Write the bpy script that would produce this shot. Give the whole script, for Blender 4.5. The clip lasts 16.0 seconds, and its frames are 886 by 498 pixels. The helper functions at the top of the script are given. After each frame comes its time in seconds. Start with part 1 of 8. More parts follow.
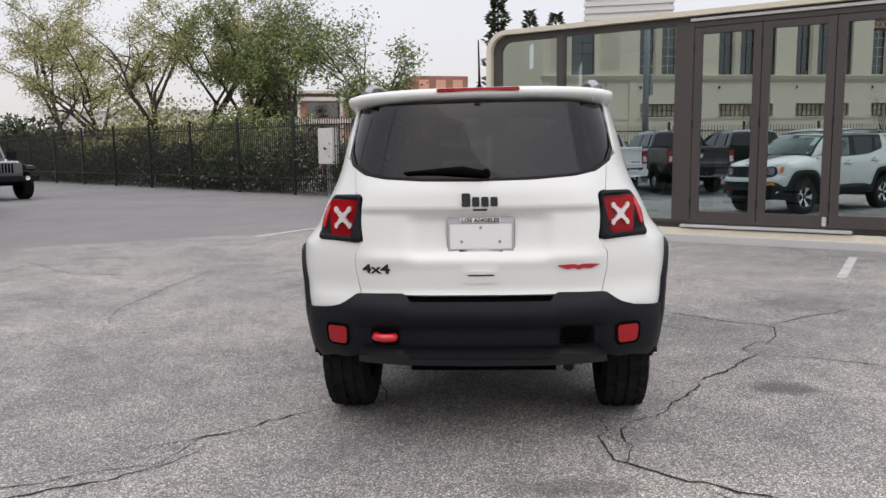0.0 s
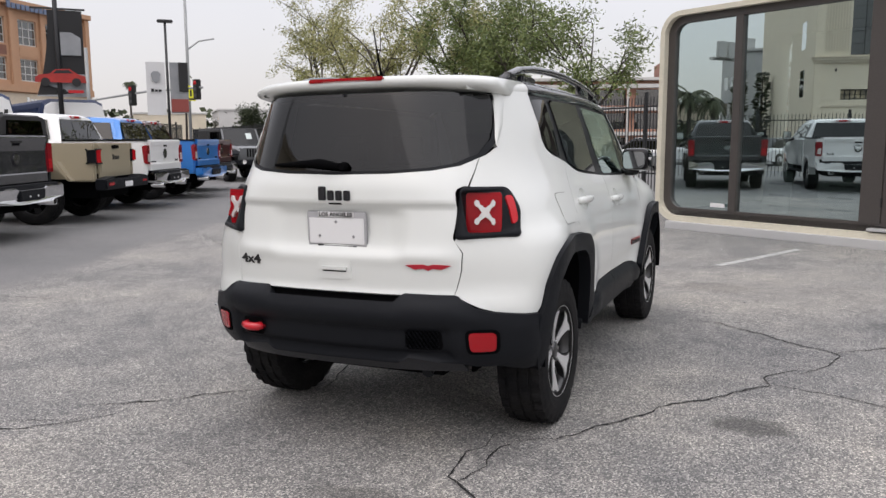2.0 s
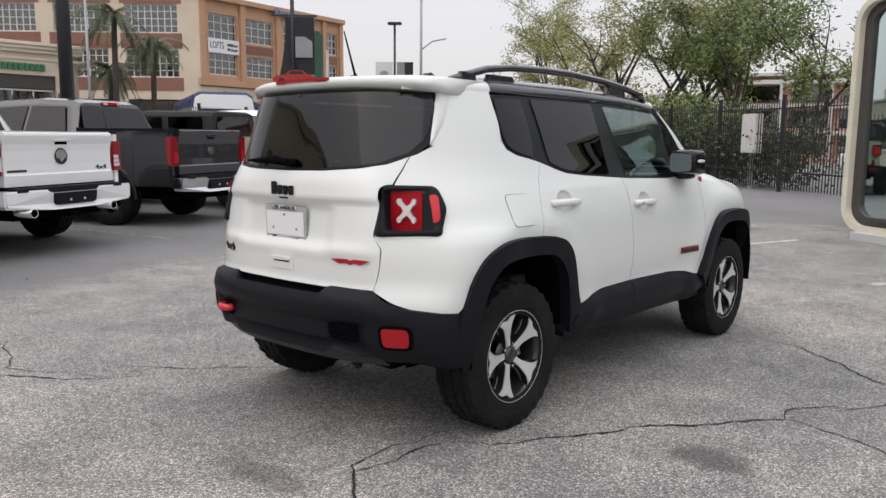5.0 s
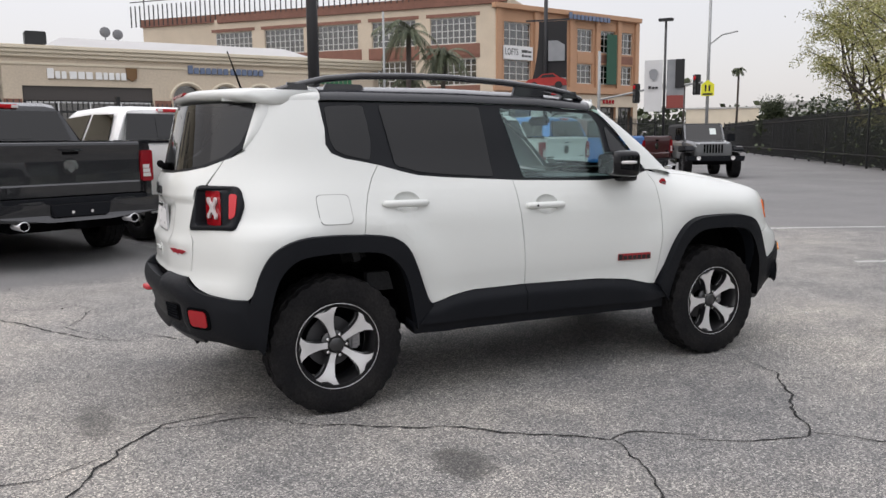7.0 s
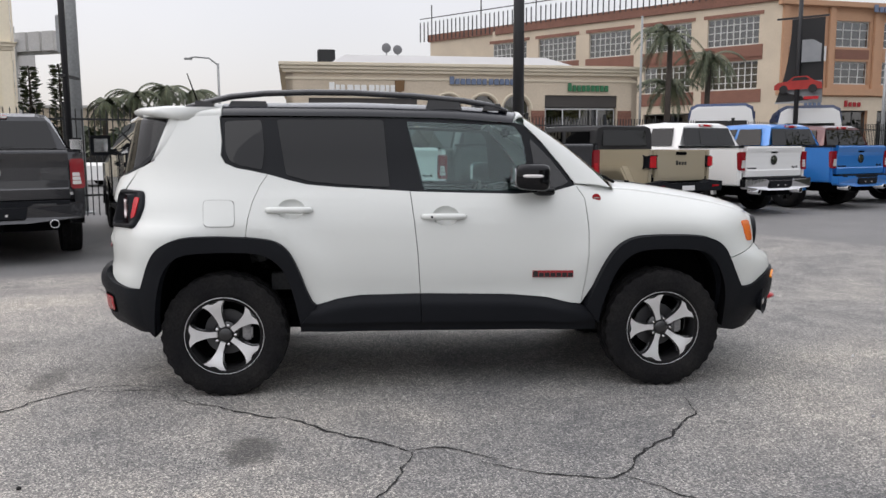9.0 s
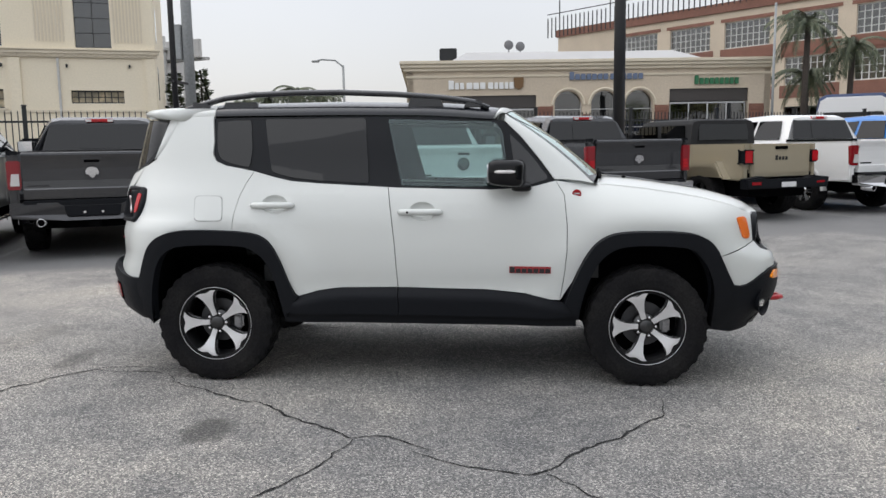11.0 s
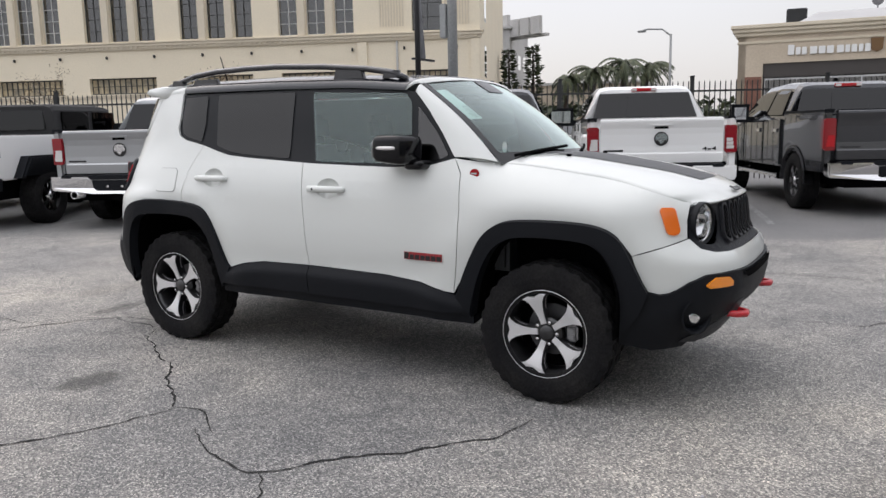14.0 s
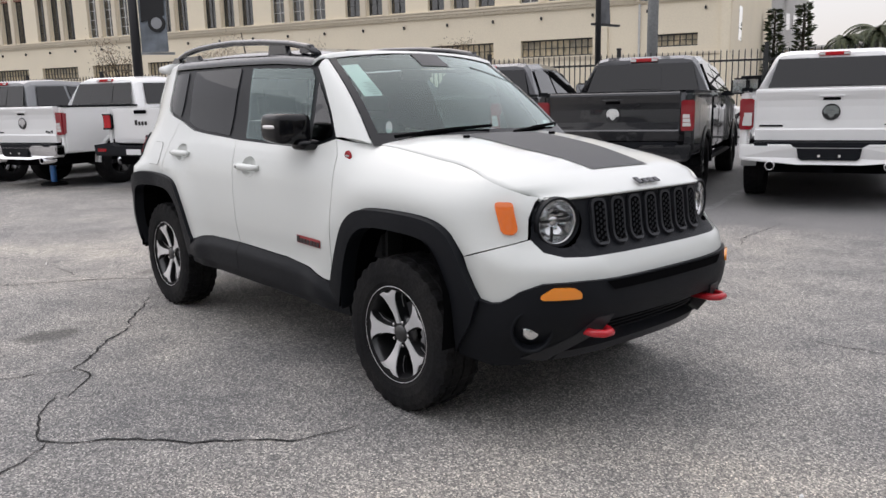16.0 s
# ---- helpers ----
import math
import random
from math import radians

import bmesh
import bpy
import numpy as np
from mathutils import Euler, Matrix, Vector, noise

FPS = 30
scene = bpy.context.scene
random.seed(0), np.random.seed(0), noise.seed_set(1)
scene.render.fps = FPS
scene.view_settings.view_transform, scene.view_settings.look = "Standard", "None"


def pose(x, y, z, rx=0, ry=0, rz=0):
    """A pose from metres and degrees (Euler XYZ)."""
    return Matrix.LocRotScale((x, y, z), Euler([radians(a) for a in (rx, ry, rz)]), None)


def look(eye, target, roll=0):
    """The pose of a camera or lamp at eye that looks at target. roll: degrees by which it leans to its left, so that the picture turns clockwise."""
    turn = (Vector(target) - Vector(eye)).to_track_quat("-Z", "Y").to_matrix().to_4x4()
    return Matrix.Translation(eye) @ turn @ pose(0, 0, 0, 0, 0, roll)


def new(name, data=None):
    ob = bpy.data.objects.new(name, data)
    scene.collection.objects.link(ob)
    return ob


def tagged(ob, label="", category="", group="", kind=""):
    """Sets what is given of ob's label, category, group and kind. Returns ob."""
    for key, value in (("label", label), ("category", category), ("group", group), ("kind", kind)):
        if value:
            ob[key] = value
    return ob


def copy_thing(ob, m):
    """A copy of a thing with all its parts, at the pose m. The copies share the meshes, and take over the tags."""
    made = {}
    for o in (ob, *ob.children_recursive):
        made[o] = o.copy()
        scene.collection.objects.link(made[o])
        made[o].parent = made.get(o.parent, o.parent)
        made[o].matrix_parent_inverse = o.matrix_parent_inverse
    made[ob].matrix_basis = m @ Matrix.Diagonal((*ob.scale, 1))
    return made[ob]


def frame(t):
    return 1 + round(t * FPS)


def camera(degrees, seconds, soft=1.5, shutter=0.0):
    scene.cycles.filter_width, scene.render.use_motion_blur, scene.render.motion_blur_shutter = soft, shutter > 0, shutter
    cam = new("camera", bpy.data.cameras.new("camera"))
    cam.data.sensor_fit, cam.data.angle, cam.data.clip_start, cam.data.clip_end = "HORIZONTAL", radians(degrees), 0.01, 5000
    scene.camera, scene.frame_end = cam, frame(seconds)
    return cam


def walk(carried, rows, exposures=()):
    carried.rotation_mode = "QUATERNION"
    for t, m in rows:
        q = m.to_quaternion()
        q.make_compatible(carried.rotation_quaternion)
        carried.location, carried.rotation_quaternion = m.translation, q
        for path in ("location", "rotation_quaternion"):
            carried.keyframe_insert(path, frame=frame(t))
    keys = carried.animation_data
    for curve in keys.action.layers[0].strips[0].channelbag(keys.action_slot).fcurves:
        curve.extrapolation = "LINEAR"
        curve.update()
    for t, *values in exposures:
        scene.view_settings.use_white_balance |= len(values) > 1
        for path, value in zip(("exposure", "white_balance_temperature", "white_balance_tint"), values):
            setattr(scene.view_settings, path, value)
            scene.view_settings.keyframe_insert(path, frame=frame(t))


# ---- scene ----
cam = camera(59.0, 16.0)
PATH = [
    (0, (0.097, -5.459, 1.386), (-0.057, -3.481, 1.136), -0.6),
    (0.5, (0.496, -5.476, 1.38), (0.197, -3.517, 1.114), -0.8),
    (1, (0.925, -5.324, 1.393), (0.452, -3.4, 1.119), -0.7),
    (1.5, (1.428, -5.156, 1.403), (0.776, -3.285, 1.126), -0.5),
    (2, (1.79, -4.907, 1.395), (0.99, -3.095, 1.119), -0.2),
    (2.5, (2.161, -4.758, 1.397), (1.255, -2.996, 1.121), 0.2),
    (3, (2.264, -4.711, 1.403), (1.285, -2.99, 1.126), 0.4),
    (3.5, (2.273, -4.707, 1.402), (1.238, -3.019, 1.121), 0.4),
    (4, (2.298, -4.685, 1.403), (1.204, -3.035, 1.12), 0.5),
    (4.2, (2.377, -4.633, 1.391), (1.251, -3.004, 1.11), 0.6),
    (6.3, (4.002, -3.191, 1.445), (2.371, -2.07, 1.156), -0.4),
    (6.5, (4.154, -3.005, 1.424), (2.479, -1.951, 1.139), -0.4),
    (7, (4.522, -2.521, 1.417), (2.748, -1.641, 1.137), -0.6),
    (7.5, (4.804, -1.992, 1.418), (2.951, -1.291, 1.141), -0.8),
    (8, (5.05, -1.478, 1.428), (3.138, -0.957, 1.157), -0.8),
    (8.5, (5.178, -0.957, 1.431), (3.227, -0.608, 1.167), -0.7),
    (8.7, (5.212, -0.76, 1.432), (3.25, -0.474, 1.171), -0.5),
    (10.8, (5.349, 0.41, 1.418), (3.369, 0.296, 1.159), -0.8),
    (11, (5.344, 0.413, 1.418), (3.366, 0.278, 1.157), -0.9),
    (11.5, (5.29, 0.425, 1.417), (3.318, 0.225, 1.15), -1.1),
    (12, (5.236, 0.761, 1.389), (3.279, 0.456, 1.116), -1.2),
    (12.5, (5.082, 1.235, 1.385), (3.154, 0.783, 1.106), -1.1),
    (13, (4.877, 1.763, 1.404), (2.999, 1.137, 1.116), -1.2),
    (13.5, (4.621, 2.251, 1.379), (2.815, 1.445, 1.081), -1.2),
    (14, (4.314, 2.72, 1.374), (2.597, 1.742, 1.064), -1.2),
    (14.5, (4.012, 3.134, 1.37), (2.395, 2.003, 1.045), -1.2),
    (15, (3.632, 3.492, 1.378), (2.13, 2.217, 1.035), -1.3),
    (15.5, (3.265, 3.818, 1.383), (1.876, 2.425, 1.021), -1.3),
    (16, (2.871, 3.995, 1.384), (1.582, 2.513, 1.009), -1.3),
]
walk(cam, [(t, look(eye, target, roll)) for t, eye, target, roll in PATH], [(0, .16, 6500, 14), (2, .16, 6500, 14), (4.5, .15, 6500, 13), (6.5, .15, 6500, 13), (8.5, .11, 6470, 13), (11, .06, 6330, 10), (13, .08, 6380, 12), (14.5, .11, 6430, 13), (16, .12, 6480, 14)])

# ---- world and light: thin bright overcast ----
world = bpy.data.worlds.new("world")
scene.world = world
world.use_nodes = True
wn, wl = world.node_tree.nodes, world.node_tree.links
wn.clear()
w_out, w_bg = wn.new("ShaderNodeOutputWorld"), wn.new("ShaderNodeBackground")
w_sky = wn.new("ShaderNodeTexSky")
w_sky.sky_type, w_sky.sun_disc, w_sky.sun_elevation, w_sky.sun_rotation = "NISHITA", False, radians(52), radians(200)
w_sky.dust_density = 4.0
w_geo, w_sep, w_ramp = wn.new("ShaderNodeTexCoord"), wn.new("ShaderNodeSeparateXYZ"), wn.new("ShaderNodeValToRGB")
w_ramp.color_ramp.elements[0].position, w_ramp.color_ramp.elements[0].color = 0.0, (0.628, 0.612, 0.598, 1)
w_ramp.color_ramp.elements[1].position, w_ramp.color_ramp.elements[1].color = 0.95, (1.47, 1.48, 1.51, 1)
w_mid = w_ramp.color_ramp.elements.new(0.30)
w_mid.color = (0.73, 0.725, 0.725, 1)
w_noise = wn.new("ShaderNodeTexNoise")
w_noise.inputs["Scale"].default_value, w_noise.inputs["Detail"].default_value = 2.2, 4
w_map = wn.new("ShaderNodeMapRange")
w_map.inputs["To Min"].default_value, w_map.inputs["To Max"].default_value = 0.9, 1.1
w_mul, w_mix = wn.new("ShaderNodeMixRGB"), wn.new("ShaderNodeMixRGB")
w_mul.blend_type, w_mul.inputs[0].default_value, w_mix.inputs[0].default_value = "MULTIPLY", 1.0, 0.04
wl.new(w_geo.outputs["Generated"], w_sep.inputs[0])
wl.new(w_geo.outputs["Generated"], w_noise.inputs["Vector"])
wl.new(w_sep.outputs["Z"], w_ramp.inputs[0])
wl.new(w_noise.outputs[0], w_map.inputs[0])
wl.new(w_ramp.outputs[0], w_mul.inputs[1])
wl.new(w_map.outputs[0], w_mul.inputs[2])
wl.new(w_mul.outputs[0], w_mix.inputs[1])
wl.new(w_sky.outputs[0], w_mix.inputs[2])
wl.new(w_mix.outputs[0], w_bg.inputs[0])
wl.new(w_bg.outputs[0], w_out.inputs[0])
w_bg.inputs[1].default_value = 1.0

sun = new("sun", bpy.data.lights.new("sun", "SUN"))
sun.data.energy, sun.data.angle, sun.data.color = 0.6, radians(75), (1.0, 0.98, 0.95)
sun.matrix_world = look((6, -10, 16), (0, 0, 0))


# ---- materials ----
def material(name, base, rough=0.5, metal=0.0, grain=0.0, scale=40.0, spots=0.0, spot_scale=3.0, bump=0.0, coat=0.0, tone=None, emit=0.0, per_object=0.0, spec=None):
    """A surface with a fine grain and larger blotches; tone: a second colour that the blotches pull towards."""
    m = bpy.data.materials.new(name)
    m.use_nodes = True
    n, l = m.node_tree.nodes, m.node_tree.links
    b = n["Principled BSDF"]
    b.inputs["Roughness"].default_value, b.inputs["Metallic"].default_value = rough, metal
    b.inputs["Coat Weight"].default_value, b.inputs["Coat Roughness"].default_value = coat, 0.03
    if spec is not None:
        b.inputs["Specular IOR Level"].default_value = spec
    col = (*base, 1)
    b.inputs["Base Color"].default_value = col
    if emit:
        b.inputs["Emission Color"].default_value, b.inputs["Emission Strength"].default_value = col, emit
    if grain or spots or bump or per_object:
        co = n.new("ShaderNodeTexCoord")
        fine, large = n.new("ShaderNodeTexNoise"), n.new("ShaderNodeTexNoise")
        fine.inputs["Scale"].default_value, fine.inputs["Detail"].default_value = scale, 6
        large.inputs["Scale"].default_value, large.inputs["Detail"].default_value = spot_scale, 5
        l.new(co.outputs["Object"], fine.inputs["Vector"])
        l.new(co.outputs["Object"], large.inputs["Vector"])
        lm = n.new("ShaderNodeMapRange")
        lm.inputs["From Min"].default_value, lm.inputs["From Max"].default_value = 0.35, 0.7
        l.new(large.outputs[0], lm.inputs[0])
        mix = n.new("ShaderNodeMixRGB")
        other = tone or tuple(c * 0.6 for c in base)
        mix.inputs[1].default_value, mix.inputs[2].default_value = col, (*other, 1)
        k = n.new("ShaderNodeMath")
        k.operation, k.inputs[1].default_value = "MULTIPLY", spots
        l.new(lm.outputs[0], k.inputs[0])
        l.new(k.outputs[0], mix.inputs[0])
        gm = n.new("ShaderNodeMapRange")
        gm.inputs["From Min"].default_value, gm.inputs["From Max"].default_value = 0.3, 0.7
        gm.inputs["To Min"].default_value, gm.inputs["To Max"].default_value = 1 - grain, 1 + grain
        l.new(fine.outputs[0], gm.inputs[0])
        mul = n.new("ShaderNodeMixRGB")
        mul.blend_type, mul.inputs[0].default_value = "MULTIPLY", 1.0
        l.new(mix.outputs[0], mul.inputs[1])
        l.new(gm.outputs[0], mul.inputs[2])
        last = mul
        if per_object:
            oi, om, m2 = n.new("ShaderNodeObjectInfo"), n.new("ShaderNodeMapRange"), n.new("ShaderNodeMixRGB")
            om.inputs["To Min"].default_value, om.inputs["To Max"].default_value = 1 - per_object, 1 + per_object
            m2.blend_type, m2.inputs[0].default_value = "MULTIPLY", 1.0
            l.new(oi.outputs["Random"], om.inputs[0])
            l.new(mul.outputs[0], m2.inputs[1])
            l.new(om.outputs[0], m2.inputs[2])
            last = m2
        l.new(last.outputs[0], b.inputs["Base Color"])
        if bump:
            bp = n.new("ShaderNodeBump")
            bp.inputs["Strength"].default_value, bp.inputs["Distance"].default_value = bump, 0.01
            l.new(fine.outputs[0], bp.inputs["Height"])
            l.new(bp.outputs[0], b.inputs["Normal"])
    return m


def pane(name, tint, ior=1.5, rough=0.0, gain=1.0, sheen=(1, 1, 1)):
    """A thin pane: it lets the tinted view through and gains gloss at a slant."""
    m = bpy.data.materials.new(name)
    m.use_nodes = True
    n, l = m.node_tree.nodes, m.node_tree.links
    n.clear()
    out, mix, tr, gl, lw = (n.new("ShaderNode" + k) for k in ("OutputMaterial", "MixShader", "BsdfTransparent", "BsdfGlossy", "LayerWeight"))
    tr.inputs[0].default_value, gl.inputs[0].default_value, gl.inputs["Roughness"].default_value = (*tint, 1), (*sheen, 1), rough
    base = ((ior - 1) / (ior + 1)) ** 2
    pw, ad, k = n.new("ShaderNodeMath"), n.new("ShaderNodeMath"), n.new("ShaderNodeMath")
    pw.operation, pw.inputs[1].default_value = "POWER", 5.0
    ad.operation, ad.inputs[1].default_value, ad.inputs[2].default_value = "MULTIPLY_ADD", 1 - base, base
    k.operation, k.inputs[1].default_value, k.use_clamp = "MULTIPLY", gain, True
    l.new(lw.outputs["Facing"], pw.inputs[0])
    l.new(pw.outputs[0], ad.inputs[0])
    l.new(ad.outputs[0], k.inputs[0])
    l.new(k.outputs[0], mix.inputs[0])
    l.new(tr.outputs[0], mix.inputs[1])
    l.new(gl.outputs[0], mix.inputs[2])
    l.new(mix.outputs[0], out.inputs[0])
    return m


WHITE = material("white_paint", (0.638, 0.653, 0.630), 0.5, coat=0.8, spec=0.15)
BLACK_GLOSS = material("black_gloss", (0.004, 0.004, 0.005), 0.06, spec=0.32)
BLACK_SATIN = material("satin_black_frame", (0.007, 0.008, 0.010), 0.4, spec=0.2)
BLACK_ROOF = material("black_roof_paint", (0.010, 0.011, 0.015), 0.25, coat=0.7)
CLADDING = material("black_textured_plastic", (0.0070, 0.0080, 0.0105), 0.5, grain=0.25, scale=600, bump=0.15, spec=0.16)
CLADDING_GREY = material("grey_textured_plastic", (0.022, 0.023, 0.027), 0.45, grain=0.2, scale=600, bump=0.1, spec=0.35)
RUBBER = material("tyre_rubber", (0.008, 0.008, 0.009), 0.85, spec=0.15, grain=0.35, scale=90, spots=0.4, spot_scale=6, tone=(0.03, 0.028, 0.026))
# For black parts, and for sheets whose near-black stands for shade in openings
DARK = material("black_parts_and_shade", (0.003, 0.003, 0.0035), 0.9, spec=0.03)
SEAT = material("dark_seat_cloth", (0.040, 0.041, 0.043), 0.85, grain=0.2, scale=60)
TRIM = material("dark_dashboard", (0.045, 0.046, 0.048), 0.55, grain=0.2, scale=250)
ALLOY = material("machined_alloy", (0.80, 0.80, 0.81), 0.32, 0.7)
ALLOY_BLACK = material("black_wheel_paint", (0.015, 0.015, 0.016), 0.3, coat=0.5)
STEEL = material("bare_steel", (0.34, 0.34, 0.35), 0.4, 0.9, grain=0.15, scale=60)
CHROME = material("chrome", (0.75, 0.75, 0.76), 0.1, 1.0)
RED_LENS = material("red_lens", (0.30, 0.005, 0.010), 0.2, coat=0.25, spec=0.3)
RED_BRIGHT = material("bright_red_lens", (0.46, 0.010, 0.016), 0.2, coat=0.25, spec=0.3)
RED_HOOK = material("red_tow_hook", (0.50, 0.012, 0.022), 0.3, coat=0.4)
LENS_CLEAR = material("silver_lamp_cross", (0.72, 0.69, 0.68), 0.2, 0.2, coat=1.0)
AMBER = material("amber_lens", (0.80, 0.16, 0.012), 0.15, coat=1.0)
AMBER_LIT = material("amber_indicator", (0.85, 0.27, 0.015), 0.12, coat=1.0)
LAMP_BOWL = material("lamp_bowl", (0.72, 0.73, 0.74), 0.12, 1.0)
CHROME_DARK = material("dark_chrome_letters", (0.07, 0.07, 0.075), 0.25, 0.8)
LETTER_BLACK = material("black_letters", (0.01, 0.01, 0.01), 0.4)
PLATE_WHITE = material("paper_plate", (0.70, 0.70, 0.70), 0.5)
PAPER = material("window_sticker_paper", (0.62, 0.68, 0.66), 0.6)
DECAL = material("hood_decal", (0.055, 0.057, 0.06), 0.6, grain=0.15, scale=400)
GLASS_DARK = pane("privacy_glass", (0.035, 0.038, 0.043))
GLASS_REAR = pane("privacy_rear_glass", (0.05, 0.05, 0.055), gain=1.0)
GLASS_CLEAR = pane("car_glass", (0.60, 0.75, 0.73), gain=2.0, sheen=(.86, 1, .98))
GLASS_VENT = pane("vent_glass", (0.10, 0.115, 0.115), gain=1.5)
GLASS_SHIELD = pane("windscreen_glass", (0.66, 0.78, 0.75), gain=1.9, sheen=(.86, .97, .94))
GLASS_LENS = pane("lamp_glass", (0.9, 0.9, 0.9))
GLASS_HOUSE = pane("pavilion_glass", (0.46, 0.56, 0.55), gain=14.0, sheen=(.80, .94, .95))
GLASS_DIM = pane("building_glass", (0.22, 0.23, 0.24), gain=3.5)

# ---- mesh helpers ----
from mathutils import geometry


def part(name, bm, mat, parent=None, label="", smooth=False, mats=None):
    """Links a bmesh as one mesh object, under a thing or a part."""
    me = bpy.data.meshes.new(name)
    bmesh.ops.recalc_face_normals(bm, faces=bm.faces) if not smooth else None
    if smooth:
        for f in bm.faces:
            f.smooth = True
    bm.to_mesh(me)
    bm.free()
    for k in mats or [mat]:
        me.materials.append(k)
    ob = new(name, me)
    if parent is not None:
        ob.parent = parent
    if label:
        ob["label"] = label
    return ob


def thing(name, m, label, category, group="", kind=""):
    ob = new(name)
    ob.matrix_world = m
    return tagged(ob, label, category, group, kind)


def add_box(bm, a, b, bevel=0.0, m=None):
    made = bmesh.ops.create_cube(bm, size=1)["verts"]
    for v in made:
        v.co = Vector([a[i] if v.co[i] < 0 else b[i] for i in range(3)])
    if bevel:
        es = list({e for v in made for e in v.link_edges})
        r = bmesh.ops.bevel(bm, geom=es, offset=bevel, segments=2, affect="EDGES")
        made = list({v for f in r["faces"] for v in f.verts} | {v for v in made if v.is_valid})
    if m is not None:
        for v in made:
            v.co = m @ v.co
    return made


def box(a, b, bevel=0.0, m=None):
    bm = bmesh.new()
    add_box(bm, a, b, bevel, m)
    return bm


def prism(outline, axis, a, b, bevel=0.0, bm=None):
    """The outline (two coordinates, in the order of the other two axes) drawn out along an axis from a to b."""
    own = bm is None
    bm = bm or bmesh.new()
    def at(p, k):
        q = [p[0], p[1]]
        q.insert(axis, k)
        return q
    lo, hi = [bm.verts.new(at(p, a)) for p in outline], [bm.verts.new(at(p, b)) for p in outline]
    n = len(outline)
    faces = [bm.faces.new(lo[::-1]), bm.faces.new(hi)] + [bm.faces.new((lo[i], lo[(i + 1) % n], hi[(i + 1) % n], hi[i])) for i in range(n)]
    if bevel:
        es = {e for f in faces[:2] for e in f.edges}
        bmesh.ops.bevel(bm, geom=list(es), offset=bevel, segments=2, affect="EDGES")
    return bm


def lathe(profile, segs, axis=0, bm=None, centre=(0, 0, 0), wave=None):
    """Turns a profile of (along, radius) about an axis through centre."""
    bm = bm or bmesh.new()
    rings = []
    for j in range(segs):
        a = 2 * math.pi * j / segs
        ring = []
        for i, (t, r) in enumerate(profile):
            r2 = r + (wave(i, j) if wave else 0)
            p = [math.cos(a) * r2, math.sin(a) * r2]
            p.insert(axis, t)
            ring.append(bm.verts.new(Vector(p) + Vector(centre)))
        rings.append(ring)
    for j in range(segs):
        p, q = rings[j], rings[(j + 1) % segs]
        for i in range(len(profile) - 1):
            bm.faces.new((p[i], p[i + 1], q[i + 1], q[i]))
    return bm


def tube(path, radius, segs=8, bm=None, flat=1.0):
    """A round bar along a path; radius may be one number or one for each point; flat squeezes it upright."""
    bm = bm or bmesh.new()
    pts = [Vector(p) for p in path]
    rad = radius if isinstance(radius, (list, tuple)) else [radius] * len(pts)
    rings = []
    for i, p in enumerate(pts):
        d = (pts[min(i + 1, len(pts) - 1)] - pts[max(i - 1, 0)]).normalized()
        side = d.cross(Vector((0, 0, 1)))
        side = Vector((1, 0, 0)) if side.length < 0.05 else side.normalized()
        up = side.cross(d)
        rings.append([bm.verts.new(p + side * math.cos(a) * rad[i] + up * math.sin(a) * rad[i] * flat) for a in [2 * math.pi * k / segs for k in range(segs)]])
    for p, q in zip(rings, rings[1:]):
        for k in range(segs):
            bm.faces.new((p[k], p[(k + 1) % segs], q[(k + 1) % segs], q[k]))
    bm.faces.new(rings[0][::-1])
    bm.faces.new(rings[-1])
    return bm


def sheet(f, nu, nv, bm=None, flip=False):
    """A grid over f(u, v), u and v from 0 to 1."""
    bm = bm or bmesh.new()
    vs = [[bm.verts.new(f(i / nu, j / nv)) for j in range(nv + 1)] for i in range(nu + 1)]
    for i in range(nu):
        for j in range(nv):
            q = (vs[i][j], vs[i + 1][j], vs[i + 1][j + 1], vs[i][j + 1])
            bm.faces.new(q[::-1] if flip else q)
    return bm


def solid(bm, depth):
    """Gives an open sheet depth, away from its normals."""
    bm.normal_update()
    bmesh.ops.solidify(bm, geom=list(bm.faces), thickness=depth)
    return bm


def words(name, text, size, m, mat, parent=None, depth=0.004, label="", bold=0.0, width=None):
    """Raised letters in the built-in font, in the local xz plane facing -y."""
    cu = bpy.data.curves.new(name, "FONT")
    cu.body, cu.size, cu.extrude, cu.align_x, cu.align_y, cu.offset, cu.resolution_u = text, size, depth, "CENTER", "CENTER", bold, 3
    tmp = bpy.data.objects.new(name, cu)
    scene.collection.objects.link(tmp)
    me = bpy.data.meshes.new_from_object(tmp.evaluated_get(bpy.context.evaluated_depsgraph_get()))
    bpy.data.objects.remove(tmp)
    turn = pose(0, 0, 0, 90)
    sx = 1.0
    if width:
        xs = [v.co.x for v in me.vertices]
        sx = width / (max(xs) - min(xs))
    for v in me.vertices:
        v.co = turn @ Vector((v.co.x * sx, v.co.y, v.co.z))
    me.materials.clear()
    me.materials.append(mat)
    ob = new(name, me)
    if parent is not None:
        ob.parent = parent
    ob.matrix_local = m
    if label:
        ob["label"] = label
    return ob


def ease(a, b, t):
    t = min(1.0, max(0.0, (t - a) / (b - a)))
    return t * t * (3 - 2 * t)


def smooth_curve(xs, ys, blur):
    """A smooth function through given values."""
    g = np.linspace(xs[0], xs[-1], 600)
    v = np.interp(g, xs, ys)
    k = max(1, int(blur / (xs[-1] - xs[0]) * 600))
    w = np.hanning(2 * k + 3)
    w /= w.sum()
    v = np.convolve(np.pad(v, k + 1, mode="reflect", reflect_type="odd"), w, mode="valid")
    return lambda x: np.interp(x, g, v)

